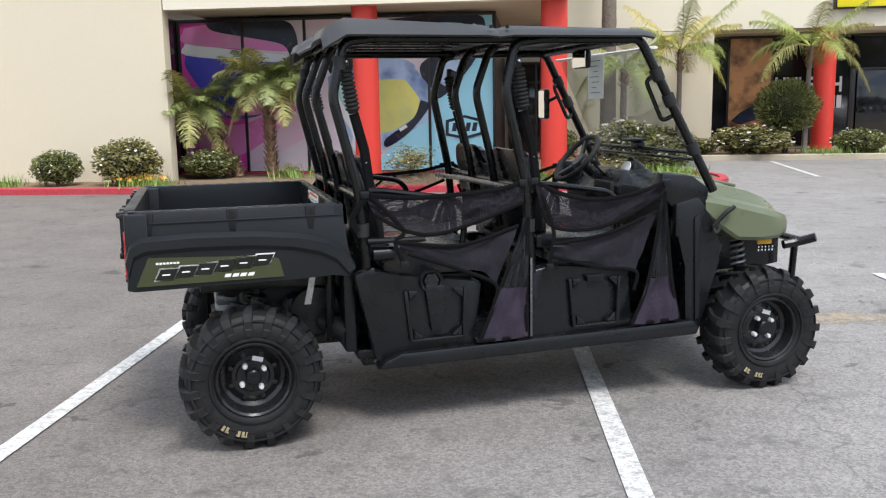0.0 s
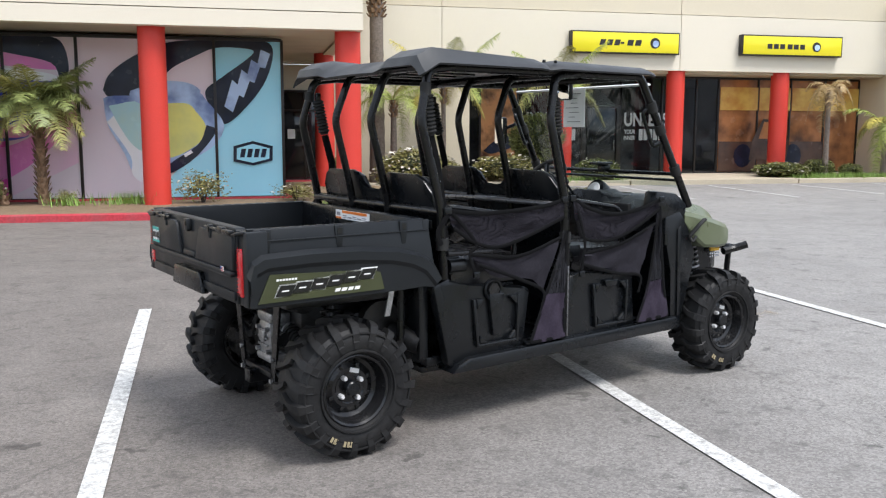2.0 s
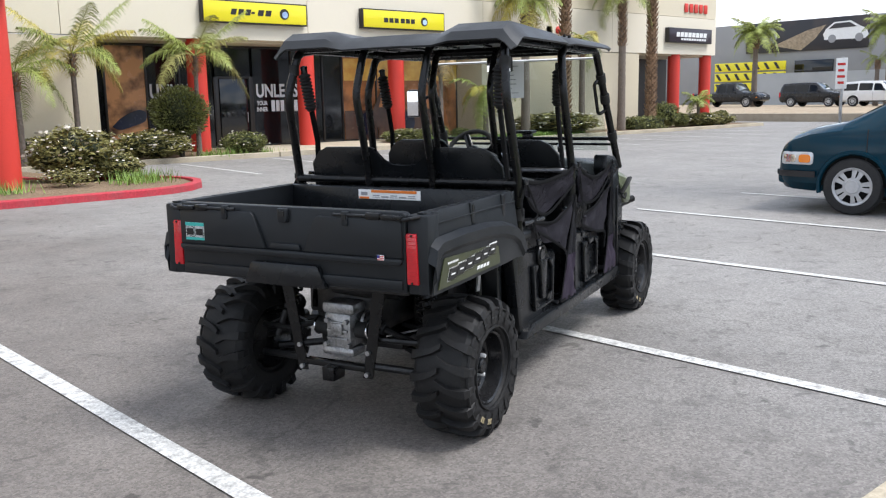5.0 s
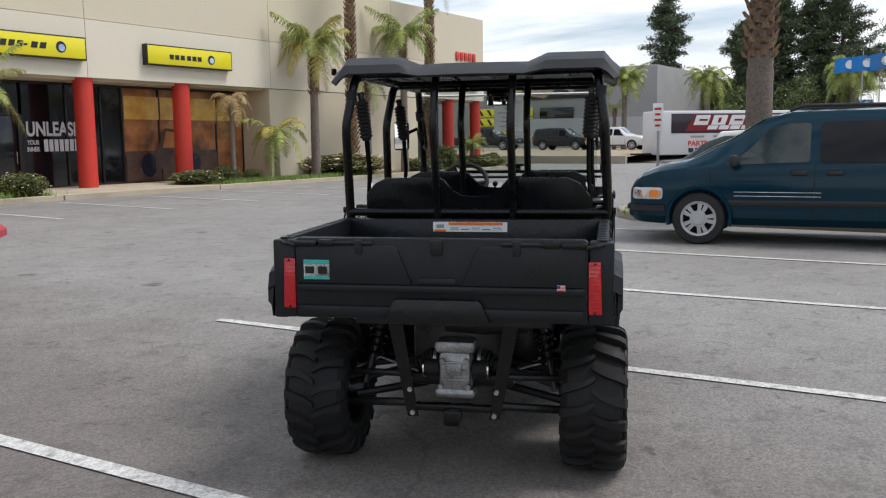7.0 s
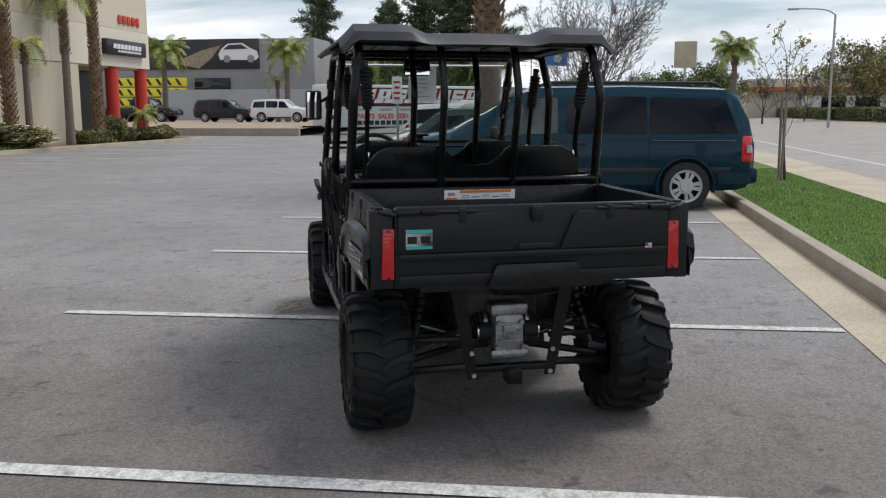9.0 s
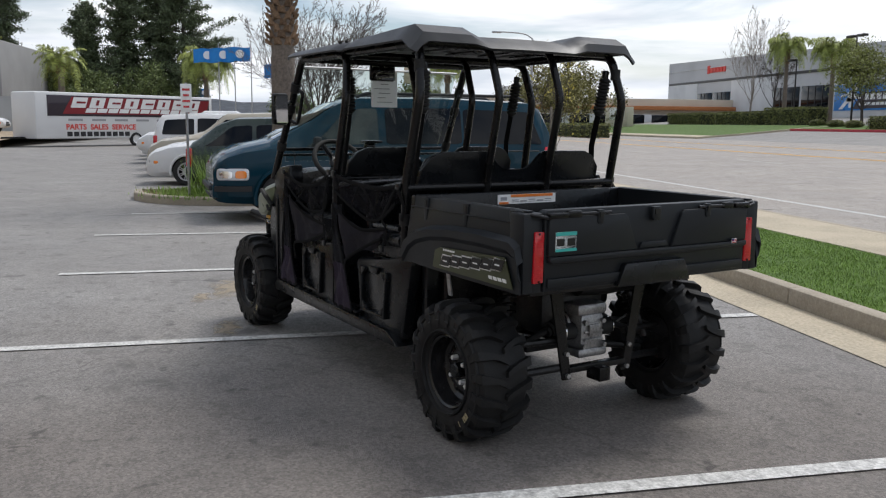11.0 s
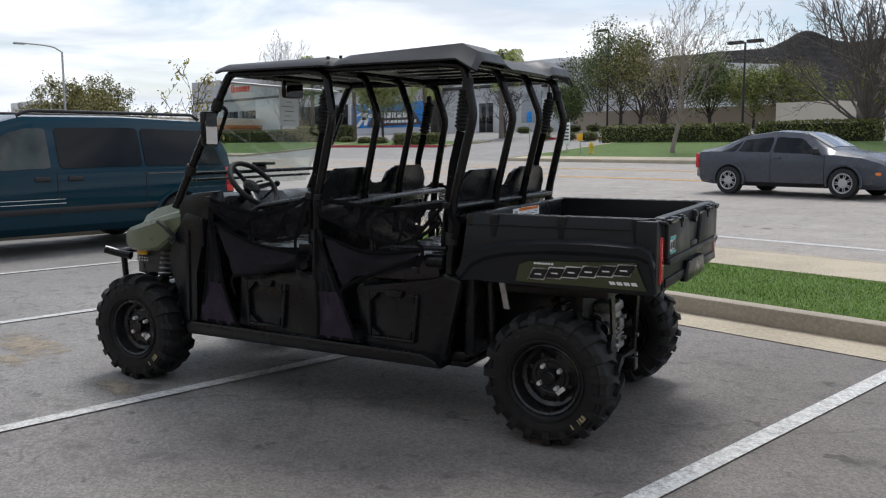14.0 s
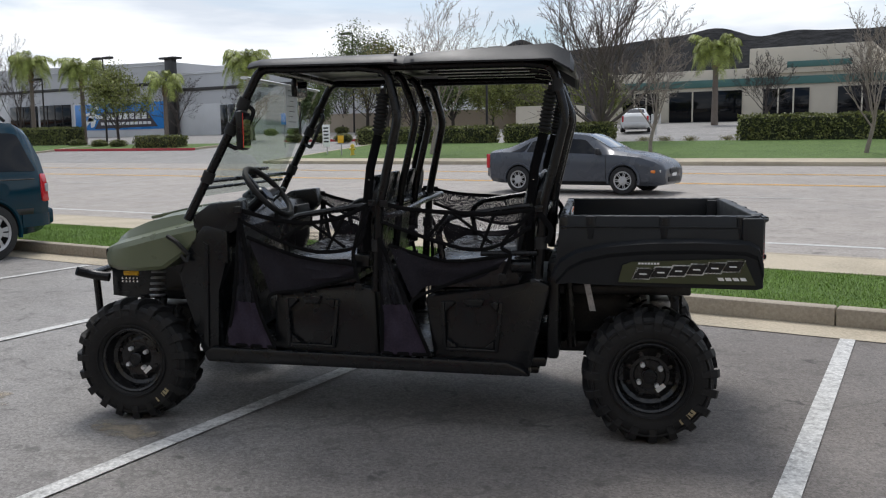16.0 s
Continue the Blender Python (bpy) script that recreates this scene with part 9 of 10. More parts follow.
ban = part("banner", bm, M["banner_dark"], H2)
bm = B()
prism(bm, [(39.3, 6.25), (39.45, 6.75), (39.2, 7.2), (38.5, 7.75), (37.0, 7.8), (36.2, 7.3), (35.6, 7.05), (35.4, 6.5), (35.7, 6.2)], -0.02, "x", 74.83)
bc = part("printed_car_shape", bm, M["paper"], ban, smooth=0)
bm = B()
prism(bm, [(38.95, 7.2), (38.4, 7.62), (37.1, 7.66), (36.45, 7.25)], -0.02, "x", 74.80)
part("printed_glass", bm, M["banner_dark"], bc, smooth=0)
for y in (36.2, 38.6):
    bm = B()
    lathe(bm, [(0.36, 0), (0.36, 0.02), (0, 0.02)], 20, pose(74.80, y, 6.32, 0, -90, 0))
    part("printed_wheel", bm, M["print_grey"], bc, smooth=0)
bm = B()
prism(bm, [(41.5, 5.45), (44.2, 6.0), (41.0, 7.2), (39.2, 7.6), (40.2, 6.4)], -0.012, "x", 74.835)
part("printed_streak", bm, M["bank"], ban, smooth=0)
bm = B()
lathe(bm, [(0.75, 0), (0.75, 0.03), (0, 0.03)], 28, pose(74.83, 44.6, 6.9, 0, -90, 0))
part("round_logo", bm, M["grey_fence"], ban)
bm = B()
box(bm, (74.9, 40.2, 3.7), (0.2, 3.6, 1.7), 0.02)
part("opening", bm, M["window_black"], H2)
for k in range(3):
    bm = B()
    box(bm, (73.5, 45.8, 4.15 - 0.95 * k), (0.3, 7.2, 0.8), 0.02)
    st_ = part("yellow_panel", bm, M["sign_yellow"], H2)
    bm = B()
    for j in range(7):
        prism(bm, [(42.6 + j, 3.85 - 0.95 * k), (42.9 + j, 3.85 - 0.95 * k), (43.3 + j, 4.45 - 0.95 * k), (43.0 + j, 4.45 - 0.95 * k)], -0.02, "x", 73.34)
    part("stack_stripe", bm, M["sign_dark"], st_, smooth=0)
wallbox("fence", 68, 68.2, 16, 42, 0.5, 3.3, M["grey_fence"], "long pale grey screen fence", cat="fence")

TR_ = thing("trailer", "long white enclosed trailer with a black and red upper panel", "trailer", pose(50.0, 15.3, 0, 0, 0, -44))
M["trailer_red"] = mat("dark red print", (0.20, 0.012, 0.018), 0.4)
M["trailer_white"] = mat("white trailer panel", (0.66, 0.66, 0.66), 0.4, stain=0.25, stain_scale=0.8, tint=(0.55, 0.55, 0.55))
bm = B()
box(bm, (0, 1.2, 1.75), (12.4, 2.4, 2.6), 0.12)
tb = part("trailer_body", bm, M["trailer_white"], TR_)
bm = B()
box(bm, (0.2, -0.01, 2.3), (11.4, 0.03, 1.15), 0.004)
panel = part("upper_panel", bm, M["sign_black"], tb)
bm = B()
prism(bm, [(-4.6, 1.85), (5.6, 1.85), (5.9, 2.8), (-4.0, 2.8)], -0.012, "y", -0.03)
part("red_field", bm, M["trailer_red"], panel, smooth=0)
for k in range(8):
    bm = B()
    x = -4.1 + 1.16 * k
    prism(bm, [(x, 2.2), (x + 0.92, 2.2), (x + 1.14, 2.78), (x + 0.22, 2.78)], -0.012, "y", -0.045)
    pb = part("panel_block", bm, M["white"], panel, smooth=0)
    bm = B()
    if k % 2:
        prism(bm, [(x + 0.42, 2.34), (x + 0.60, 2.34), (x + 0.71, 2.64), (x + 0.53, 2.64)], -0.012, "y", -0.06)
    else:
        prism(bm, [(x + 0.36, 2.44), (x + 0.92, 2.44), (x + 0.96, 2.55), (x + 0.40, 2.55)], -0.012, "y", -0.06)
    part("block_slit", bm, M["trailer_red"], panel, smooth=0)
for k in range(11):
    bm = B()
    prism(bm, [(-3.2 + 0.74 * k, 1.93), (-2.56 + 0.74 * k, 1.93), (-2.44 + 0.74 * k, 2.17), (-3.08 + 0.74 * k, 2.17)], -0.012, "y", -0.045)
    part("panel_block", bm, M["white"], panel, smooth=0)
lettering("PARTS  SALES  SERVICE", 0.42, pose(-4.4, -0.012, 0.98, 90), M["red_paint"], "lettering", tb, 4.6)
for k in range(10):
    bm = B()
    box(bm, (-4.2 + 0.42 * k, -0.012, 0.72), (0.32, 0.012, 0.26))
    part("dark_bar", bm, M["sign_dark"], tb, smooth=0)
for k in range(7):
    bm = B()
    box(bm, (-3.8 + 1.5 * k, -0.012, 1.52), (0.9, 0.012, 0.12))
    part("small_bar", bm, M["print_grey"], tb, smooth=0)
for x in (0.2, 1.25):
    wv = new("wheel")
    wv.parent = TR_
    wv.matrix_basis = pose(x, 0.05, 0.40, 90)
    bm = B()
    lathe(bm, [(0.26, -0.1), (0.38, -0.1), (0.40, -0.06), (0.40, 0.08), (0.37, 0.12), (0.26, 0.1)], 32, closed=True)
    part("tyre", bm, M["tyre_car"], wv)
    bm = B()
    lathe(bm, [(0.26, 0.1), (0.2, 0.04), (0.1, 0.06), (0, 0.06)], 24)
    part("rim", bm, M["trailer_white"], wv)
bm = B()
box(bm, (-6.8, 1.2, 0.5), (1.4, 0.15, 0.12), 0.02)
part("tow_bar", bm, M["steel_black"], TR_)

# flags and poles down the road
M["flag_sky"] = mat("blue flag cloth", (0.02, 0.22, 0.60), 0.7, stain=0.3, stain_scale=1.2)


def flag(x, y, ztop, w=2.2, h=0.95, grp="blue flags"):
    th = thing("flag", "blue flag with a pale round mark on a tall pole", "flag", pose(x, y, 0), grp)
    bm = B()
    tube(bm, [(0, 0, 0), (0, 0, ztop + 0.4)], 0.06, 6, r_end=0.035)
    part("pole", bm, M["alu"], th)
    bm = B()
    rows = []
    for j in range(4):
        rows.append([(0.12 * math.sin(i * 1.1), 0.06 + i * w / 8, ztop - h * j / 3 - 0.03 * i / 8 * w - 0.03 * math.sin(i * 0.9)) for i in range(9)])
    sheet(bm, rows, 0.01)
    c = part("cloth", bm, M["flag_sky"], th)
    bm = B()
    lathe(bm, [(0.3, 0), (0.3, 0.02), (0, 0.02)], 20, pose(-0.16, w * 0.45, ztop - h * 0.5, 0, -90, 0))
    part("round_mark", bm, M["paper"], c)
    return th


for x, y, z in ((61, 5.95, 5.75), (61, 8.69, 6.9), (61.6, 9.9, 6.85), (62.4, 11.1, 6.85), (107.5, 22.4, 7.95), (107.5, 21.0, 7.8), (107.5, 19.7, 7.6), (108, 17.2, 5.9), (109, 15.8, 5.6)):
    flag(x, y, z, 1.75 if x < 70 else 1.45, 1.0)


def lamp_post(x, y, h, label, arm=2.4, heads=1, z=0.0, rot=0.0, style="arm"):
    th = thing("street_lamp", label, "street lamp", pose(x, y, z, 0, 0, rot))
    bm = B()
    tube(bm, [(0, 0, 0), (0, 0, h)], 0.10, 8, r_end=0.07)
    part("pole", bm, M["alu"] if style == "arm" else M["frame_dark"], th)
    if style == "arm":
        bm = B()
        tube(bm, rounded([(0, 0, h), (arm * 0.3, 0, h + 0.35), (arm, 0, h + 0.45)], 4), 0.05, 8)
        part("arm", bm, M["alu"], th)
        bm = B()
        box(bm, (arm + 0.3, 0, h + 0.42), (0.75, 0.3, 0.14), 0.05)
        part("head", bm, M["alu"], th)
    else:
        for s in ((-1, 1) if heads == 2 else (1,)):
            bm = B()
            box(bm, (s * 0.75, 0, h + 0.02), (1.1, 0.45, 0.22), 0.03)
            part("head", bm, M["frame_dark"], th)
    return th


lamp_post(60.5, -12.4, 7.8, "grey street lamp with a curved arm", 2.5, z=0.2, rot=90)
lamp_post(68.0, -45, 7.9, "dark square car park lamp", style="box", heads=2, z=gz(-45))
lamp_post(28.5, -48, 6.3, "dark car park lamp with two heads", style="box", heads=2, z=gz(-48))
lamp_post(77.5, -45, 6.2, "dark square car park lamp", style="box", z=gz(-48))
lamp_post(50.0, -60, 9.6, "tall dark car park lamp", style="box", z=gz(-60))
lamp_post(44.0, -45, 5.6, "dark car park lamp with two heads", style="box", heads=2, z=gz(-45))
bb = thing("board_sign", "blank tan back of a board sign on a post", "sign", pose(38.5, -0.2, 0.1))
bm = B()
tube(bm, [(0, 0, 0), (0, 0, 3.4)], 0.06, 6)
part("post", bm, M["alu"], bb)
bm = B()
box(bm, (-0.08, 0, 4.0), (0.05, 1.05, 1.25), 0.02)
part("board", bm, M["concrete_pale"], bb)

# far walls
M["far_white"] = mat("pale grey rendered wall", (0.50, 0.50, 0.51), 0.85, stain=0.3, stain_scale=0.15)
M["far_tan"] = mat("tan rendered wall", (0.46, 0.38, 0.30), 0.85, stain=0.3, stain_scale=0.2)
M["far_cream"] = mat("cream rendered wall", (0.62, 0.56, 0.46), 0.85, stain=0.3, stain_scale=0.2)
M["teal_band"] = mat("teal band", (0.075, 0.17, 0.155), 0.6, stain=0.4, stain_scale=0.3, tint=(0.05, 0.12, 0.11))
M["far_bright"] = mat("white painted wall base", (0.62, 0.62, 0.62), 0.8, stain=0.3, stain_scale=0.3)
M["orange_band"] = mat("faded orange band", (0.45, 0.17, 0.06), 0.8, stain=0.3, stain_scale=0.3)

# trees down the road and behind the showroom
tree(53.5, 4.2, 9.2, 0.2, 4, "bare spreading tree with fine twigs", z=0.1, limbs=17, fork=0.1, open_=(0.15, 0.95), reach=0.8, twigs=1.35, twig=0.012, bark="bark_mid")
sap = tree(12.4, 0.4, 3.0, 0.03, 9, "staked sapling with a few yellow leaves", leaf="palm_leaf_yellow", n=170, size=0.05, clump=0.07, z=0.1, name="sapling", limbs=5, fork=0.35, open_=(0.15, 0.5), reach=0.5, twigs=0.5, twig=0.006)
for dx in (-0.25, 0.25):
    bm = B()
    tube(bm, [(dx * 0.5, 0.1, 0), (dx * 0.8, 0.1, 1.75)], 0.028, 6)
    part("stake", bm, M["bark_pale"], sap)
conifer(93, 35.3, 0, 20, 3.4, 5, "tall dark conifer behind the showroom")
conifer(93, 26.8, 0, 13.5, 3.8, 6, "tall dark conifer behind the showroom")
conifer(94, 23.2, 0, 17, 4.0, 7, "tall dark conifer behind the showroom")
conifer(93, 17.0, 0, 21, 5.0, 8, "tall dark conifer behind the showroom")
conifer(95, 19.8, 0, 20, 4.6, 9, "tall dark conifer behind the showroom")
for i, (x, y, h) in enumerate(((88, 20, 6.5), (98, 33, 8.5), (90, 29, 7), (86, 25, 5.5))):
    tree(x, y, h, 0.15, 20 + i, "scrubby green tree behind the fence", leaf="leaf_mid", n=5200, size=0.15, clump=0.32, z=0.5, limbs=7, open_=(0.2, 1.0), twigs=0.7)
palm(60.5, 37.8, 0.6, 5.6, 0.2, 2.3, 30, "palm on the dirt bank", seed=31, leaf=0.55, width=0.06)
palm(60.5, 27.6, 0.6, 5.4, 0.2, 2.2, 30, "palm on the dirt bank", seed=32, leaf=0.55, width=0.06)
palm(60.5, 28.4, 0.6, 3.2, 0.15, 1.5, 12, "small palm on the dirt bank", seed=33)
palm(72, 24.5, 0.6, 5.9, 0.25, 2.6, 30, "palm with drooping fronds by the fence", seed=34, leaf=0.55, width=0.06, droop=(0.5, 1.4))
palm(72, 12.9, 0.5, 5.6, 0.22, 3.2, 30, "palm with drooping bright fronds by the flags", seed=36, **QUEEN)
palm(60.3, -5.8, 0.1, 5.6, 0.2, 2.0, 30, "palm beside the far road", seed=35, leaf=0.55, width=0.06)
for i, (x, y, h, lf, w) in enumerate(((92, -23.5, 8.0, "leaf_shrub_olive", 1.25), (97, -28, 8.6, "leaf_shrub_olive", 1.1), (90, -7.6, 5.8, "leaf_mid", 1.0), (93, -4.6, 5.0, "leaf_mid", 1.0), (112, -12, 6.0, "leaf_shrub_olive", 1.2), (118, -3, 5.5, "leaf_mid", 1.3), (125, 6, 5.5, "leaf_mid", 1.3))):
    tree(x, y, h, 0.16, 40 + i, "leafy roadside tree in the distance", leaf=lf, n=8000, size=0.16, clump=0.34, z=0.1, limbs=11, fork=0.12, open_=(0.15, 1.15), reach=0.7, widen=w)
for i, (x, y, h) in enumerate(((80, -11.5, 5.0), (86, -16.5, 5.4))):
    tree(x, y, h, 0.1, 50 + i, "bare roadside tree in the distance", z=0.1, limbs=8, twig=0.014)
SH = thing("roadside_shop", "cream shop with an orange band and white front", "building", pose(0, 0, 0))
for nm, x, y0, y1, z0, z1, mm in (("wall", 122, -62, -17, 0, 5.6, "far_cream"), ("white_front", 120.9, -62, -24, 0, 3.2, "far_bright"), ("orange_band", 120.9, -62, -17, 3.9, 4.5, "orange_band"), ("parapet", 121.4, -34, -27, 5.6, 7.4, "far_bright")):
    bm = B()
    box(bm, (x + 4, (y0 + y1) / 2, (z0 + z1) / 2), (8, y1 - y0, z1 - z0), 0.05)
    part(nm, bm, M[mm], SH)
for k in range(6):
    bm = B()
    box(bm, (116.8, -27 - 4.2 * k, 1.9), (0.2, 3.0, 2.4), 0.03)
    part("window", bm, M["auto_glass"], SH)
for k in range(5):
    bm = B()
    box(bm, (117.3, -28.2 - 1.1 * k, 6.5), (0.15, 0.8, 0.8), 0.03)
    part("dark_block", bm, M["sign_dark"], SH, smooth=0)
for i in range(5):
    hedge(70 + 12 * i, 80 + 12 * i, -22.5, -21, 1.2, "low green hedge beside the far road", 80 + i, dens=40, size=0.12)

# ---- across the road ----
M["blue_film"] = mat("blue window film", (0.02, 0.22, 0.62), 0.3, stain=0.4, stain_scale=0.3)
ZD = gz(-62)
DB = thing("workshop_building", "pale grey workshop with a blue window banner", "building", pose(0, 0, 0))
bm = B()
prism(bm, [(78.4, ZD - 1), (146, ZD - 1), (146, 12.6), (78.4, 11.3)], 16, "y", -62 - 16)
part("wall", bm, M["far_white"], DB)
bm = B()
box(bm, (68.0, -70.5, (ZD - 1 + 9.95) / 2), (20.6, 16, 9.95 - ZD + 1), 0.05)
wing = part("low_wing", bm, M["far_white"], DB)
for x0, x1, y, z0, z1 in ((78.7, 96.4, -61.97, ZD - 1, 6.95), (57.75, 77.4, -62.47, ZD - 1, 6.3), (110.4, 122.8, -61.97, ZD - 1, 8.8), (134.4, 145.9, -61.97, ZD - 1, 8.8)):
    bm = B()
    box(bm, ((x0 + x1) / 2, y, (z0 + z1) / 2), (x1 - x0, 0.06, z1 - z0), 0.01)
    part("white_facing", bm, M["far_bright"], DB)
for x0, x1, y, z in ((78.5, 145.9, -61.96, 11.0), (57.75, 77.4, -62.46, 9.75)):
    bm = B()
    box(bm, ((x0 + x1) / 2, y, z), (x1 - x0, 0.12, 0.10), 0.02)
    part("coping", bm, M["far_bright"], DB)
bm = B()
box(bm, (78.0, -61.9, 7.2), (1.3, 0.7, 8.7), 0.05)
part("dark_pier", bm, M["frame_dark"], DB)
bm = B()
box(bm, (78.0, -61.9, 11.65), (2.6, 1.2, 0.22), 0.03)
part("pier_cap", bm, M["frame_dark"], DB)
for x0, x1, y, z in ((78.7, 145.5, -61.95, 8.85), (57.8, 77.3, -62.45, 8.0)):
    bm = B()
    box(bm, ((x0 + x1) / 2, y, z), (x1 - x0, 0.14, 0.36), 0.02)
    part("dark_band", bm, M["frame_dark"], DB)
bm = B()
box(bm, (87.7, -61.93, 5.2), (16.6, 0.14, 3.2), 0.02)
film = part("blue_banner", bm, M["blue_film"], DB)
bm = B()
prism(bm, [(80.6, 3.9), (92.2, 3.75), (90.6, 5.75), (82.4, 5.75)], 0.03, "y", -61.86)
part("dark_panel", bm, M["sign_black"], film, smooth=0)
for k in range(7):
    bm = B()
    box(bm, (89.6 - 1.12 * k, -61.80, 5.2), (0.82, 0.05, 0.72))
    part("pale_block", bm, M["white"], film, smooth=0)
for k in range(12):
    bm = B()
    box(bm, (90.6 - 0.78 * k, -61.80, 4.35), (0.58, 0.05, 0.34))
    part("pale_block", bm, M["white"], film, smooth=0)
# the running sign shape: slanted plain strokes and a disc
for pts in ([(94.9, 3.75), (94.2, 3.75), (92.6, 4.9), (93.2, 5.2)], [(92.9, 3.9), (92.3, 4.0), (91.8, 4.8), (93.0, 5.2)], [(93.5, 4.7), (92.4, 4.7), (91.9, 5.9), (92.8, 6.0)], [(94.6, 5.2), (94.4, 5.5), (92.6, 5.9), (92.6, 5.5)], [(91.9, 5.0), (90.6, 5.0), (90.6, 5.3), (92.1, 5.6)]):
    bm = B()
    prism(bm, pts, 0.04, "y", -61.83)
    part("pale_stroke", bm, M["white"], film, smooth=0)
bm = B()
lathe(bm, [(0.36, 0), (0.36, 0.04), (0, 0.04)], 16, pose(91.7, -61.84, 6.35, -90))
part("pale_disc", bm, M["white"], film, smooth=0)
for a, b in ((97, 103.4), (104, 110), (123, 128.4), (129, 134)):
    bm = B()
    box(bm, ((a + b) / 2, -61.95, 5.2), (b - a, 0.14, 3.5), 0.02)
    w_ = part("window", bm, M["auto_glass"], DB)
    for k in range(1, 4):
        bm = B()
        box(bm, (a + (b - a) * k / 4, -61.86, 5.2), (0.1, 0.06, 3.5))
        part("mullion", bm, M["frame_dark"], w_, smooth=0)
for k in range(6):
    bm = B()
    box(bm, (125.2 + 1.05 * k, -61.9, 10.55 + (0.15 if k == 5 else 0)), (0.8, 0.15, 0.8 + (0.5 if k == 5 else 0)), 0.02)
    part("red_block", bm, M["red_paint"], DB, smooth=0)
for x in (69.0, 70.2):
    bm = B()
    box(bm, (x, -62.42, 4.4), (1.05, 0.14, 3.4), 0.02)
    part("dark_door", bm, M["window_black"], DB)
bm = B()
box(bm, (62.4, -62.42, 5.4), (3.0, 0.14, 3.4), 0.02)
rd = part("roller_door", bm, M["grey_fence"], DB)
for k in range(7):
    bm = B()
    box(bm, (62.4, -62.33, 4.0 + 0.45 * k), (2.9, 0.05, 0.06))
    part("slat", bm, M["far_white"], rd, smooth=0)
bm = B()
box(bm, (60.3, -62.2, 7.6), (0.5, 0.5, 0.3), 0.05)
part("wall_light", bm, M["frame_dark"], DB)

OB = thing("office_building", "cream office with dark glass and a teal band", "building", pose(0, 0, 0))
bm = B()
box(bm, (5, -78, 5.2), (46, 16, 5.0), 0.05)
part("wall", bm, M["far_cream"], OB)
bm = B()
box(bm, (9.8, -77.7, 8.2), (9.6, 16, 2.2), 0.05)
part("parapet", bm, M["far_cream"], OB)
bm = B()
box(bm, (8, -69.9, 6.5), (38, 0.2, 0.65), 0.02)
part("teal_band", bm, M["teal_band"], OB)
for a, b in ((15.2, 21.6), (9.7, 13.4), (2.0, 7.5), (-6, 0.5), (22.6, 26)):
    bm = B()
    box(bm, ((a + b) / 2, -69.95, 4.5), (b - a, 0.16, 2.7), 0.02)
    w_ = part("window", bm, M["auto_glass"], OB)
    for k in range(1, 3):
        bm = B()
        box(bm, (a + (b - a) * k / 3, -69.84, 4.5), (0.12, 0.08, 2.7))
        part("mullion", bm, M["far_cream"], w_, smooth=0)
bm = B()
box(bm, (9.0, -69.65, 7.8), (5.0, 0.12, 0.5), 0.02)
part("teal_panel", bm, M["teal_band"], OB)
wallbox("boundary_wall", 30.5, 56, -62.3, -62.0, 2.0, 4.6, M["far_tan"], "long tan boundary wall", cat="wall")
wallbox("boundary_wall", 22.4, 26.8, -52, -49.4, 1.8, 4.15, M["far_cream"], "cream block enclosure wall", cat="wall")
bm = B()
prism(bm, [(73, -79), (60, -111), (100, -125), (112, -79)], 11.5, "z", 1.0)
solid("distant_building", bm, M["far_bright"], "white flat building behind the trees", "building", smooth=0)

# bare trees
BARE = "bare pale-barked tree on the lawn bank"
tree(22.6, -31, 8.6, 0.13, 3, BARE, bark="bark_pale", limbs=10, fork=0.2, open_=(0.12, 0.72), reach=0.68, twig=0.008)
tree(10.4, -31, 6.0, 0.10, 15, "bare young tree on the lawn bank", bark="bark_pale", limbs=8, fork=0.24, open_=(0.12, 0.6), reach=0.62, twig=0.008)
tree(1.2, -31, 6.0, 0.10, 22, "bare young tree on the lawn bank", bark="bark_pale", limbs=8, fork=0.24, open_=(0.12, 0.7), reach=0.62, twig=0.008)
tree(15.7, -38.2, 10.2, 0.30, 12, "large bare tree with dense upright twigs", limbs=19, fork=0.10, open_=(0.15, 1.3), reach=0.85, twig=0.010, twigs=1.3, up=0.07, bark="bark_mid")
for i, (x, y, h, w) in enumerate(((87, -45.5, 12.6, 0.8), (84, -46.5, 9.6, 0.9), (66, -52, 6.4, 1.1), (10.4, -57, 5.2, 1.1), (3.5, -52, 5.0, 1.0), (50.5, -46.5, 5.2, 1.2), (34.5, -47, 4.4, 1.0))):
    tree(x, y, h, 0.13, 60 + i, "bare winter tree across the road", limbs=10, fork=0.22, open_=(0.12, 0.75), reach=0.7, widen=w, twig=0.012, bark="bark_pale" if i == 0 else "bark")
# leafy trees
tree(65.0, -44, 7.0, 0.14, 71, "leafy olive-green tree by the driveway", leaf="leaf_spring", n=9000, size=0.11, clump=0.32, limbs=11, open_=(0.15, 0.9), reach=0.62, widen=1.15)
for i, (x, y, h) in enumerate(((29.4, -57, 4.6), (33.4, -58, 4.9), (31.5, -60, 4.4), (24.5, -60, 4.2))):
    tree(x, y, h, 0.12, 75 + i, "young yellow-green tree before the tan wall", leaf="leaf_spring", n=8000, size=0.11, clump=0.3, limbs=9, open_=(0.15, 1.0), reach=0.7, widen=1.2)
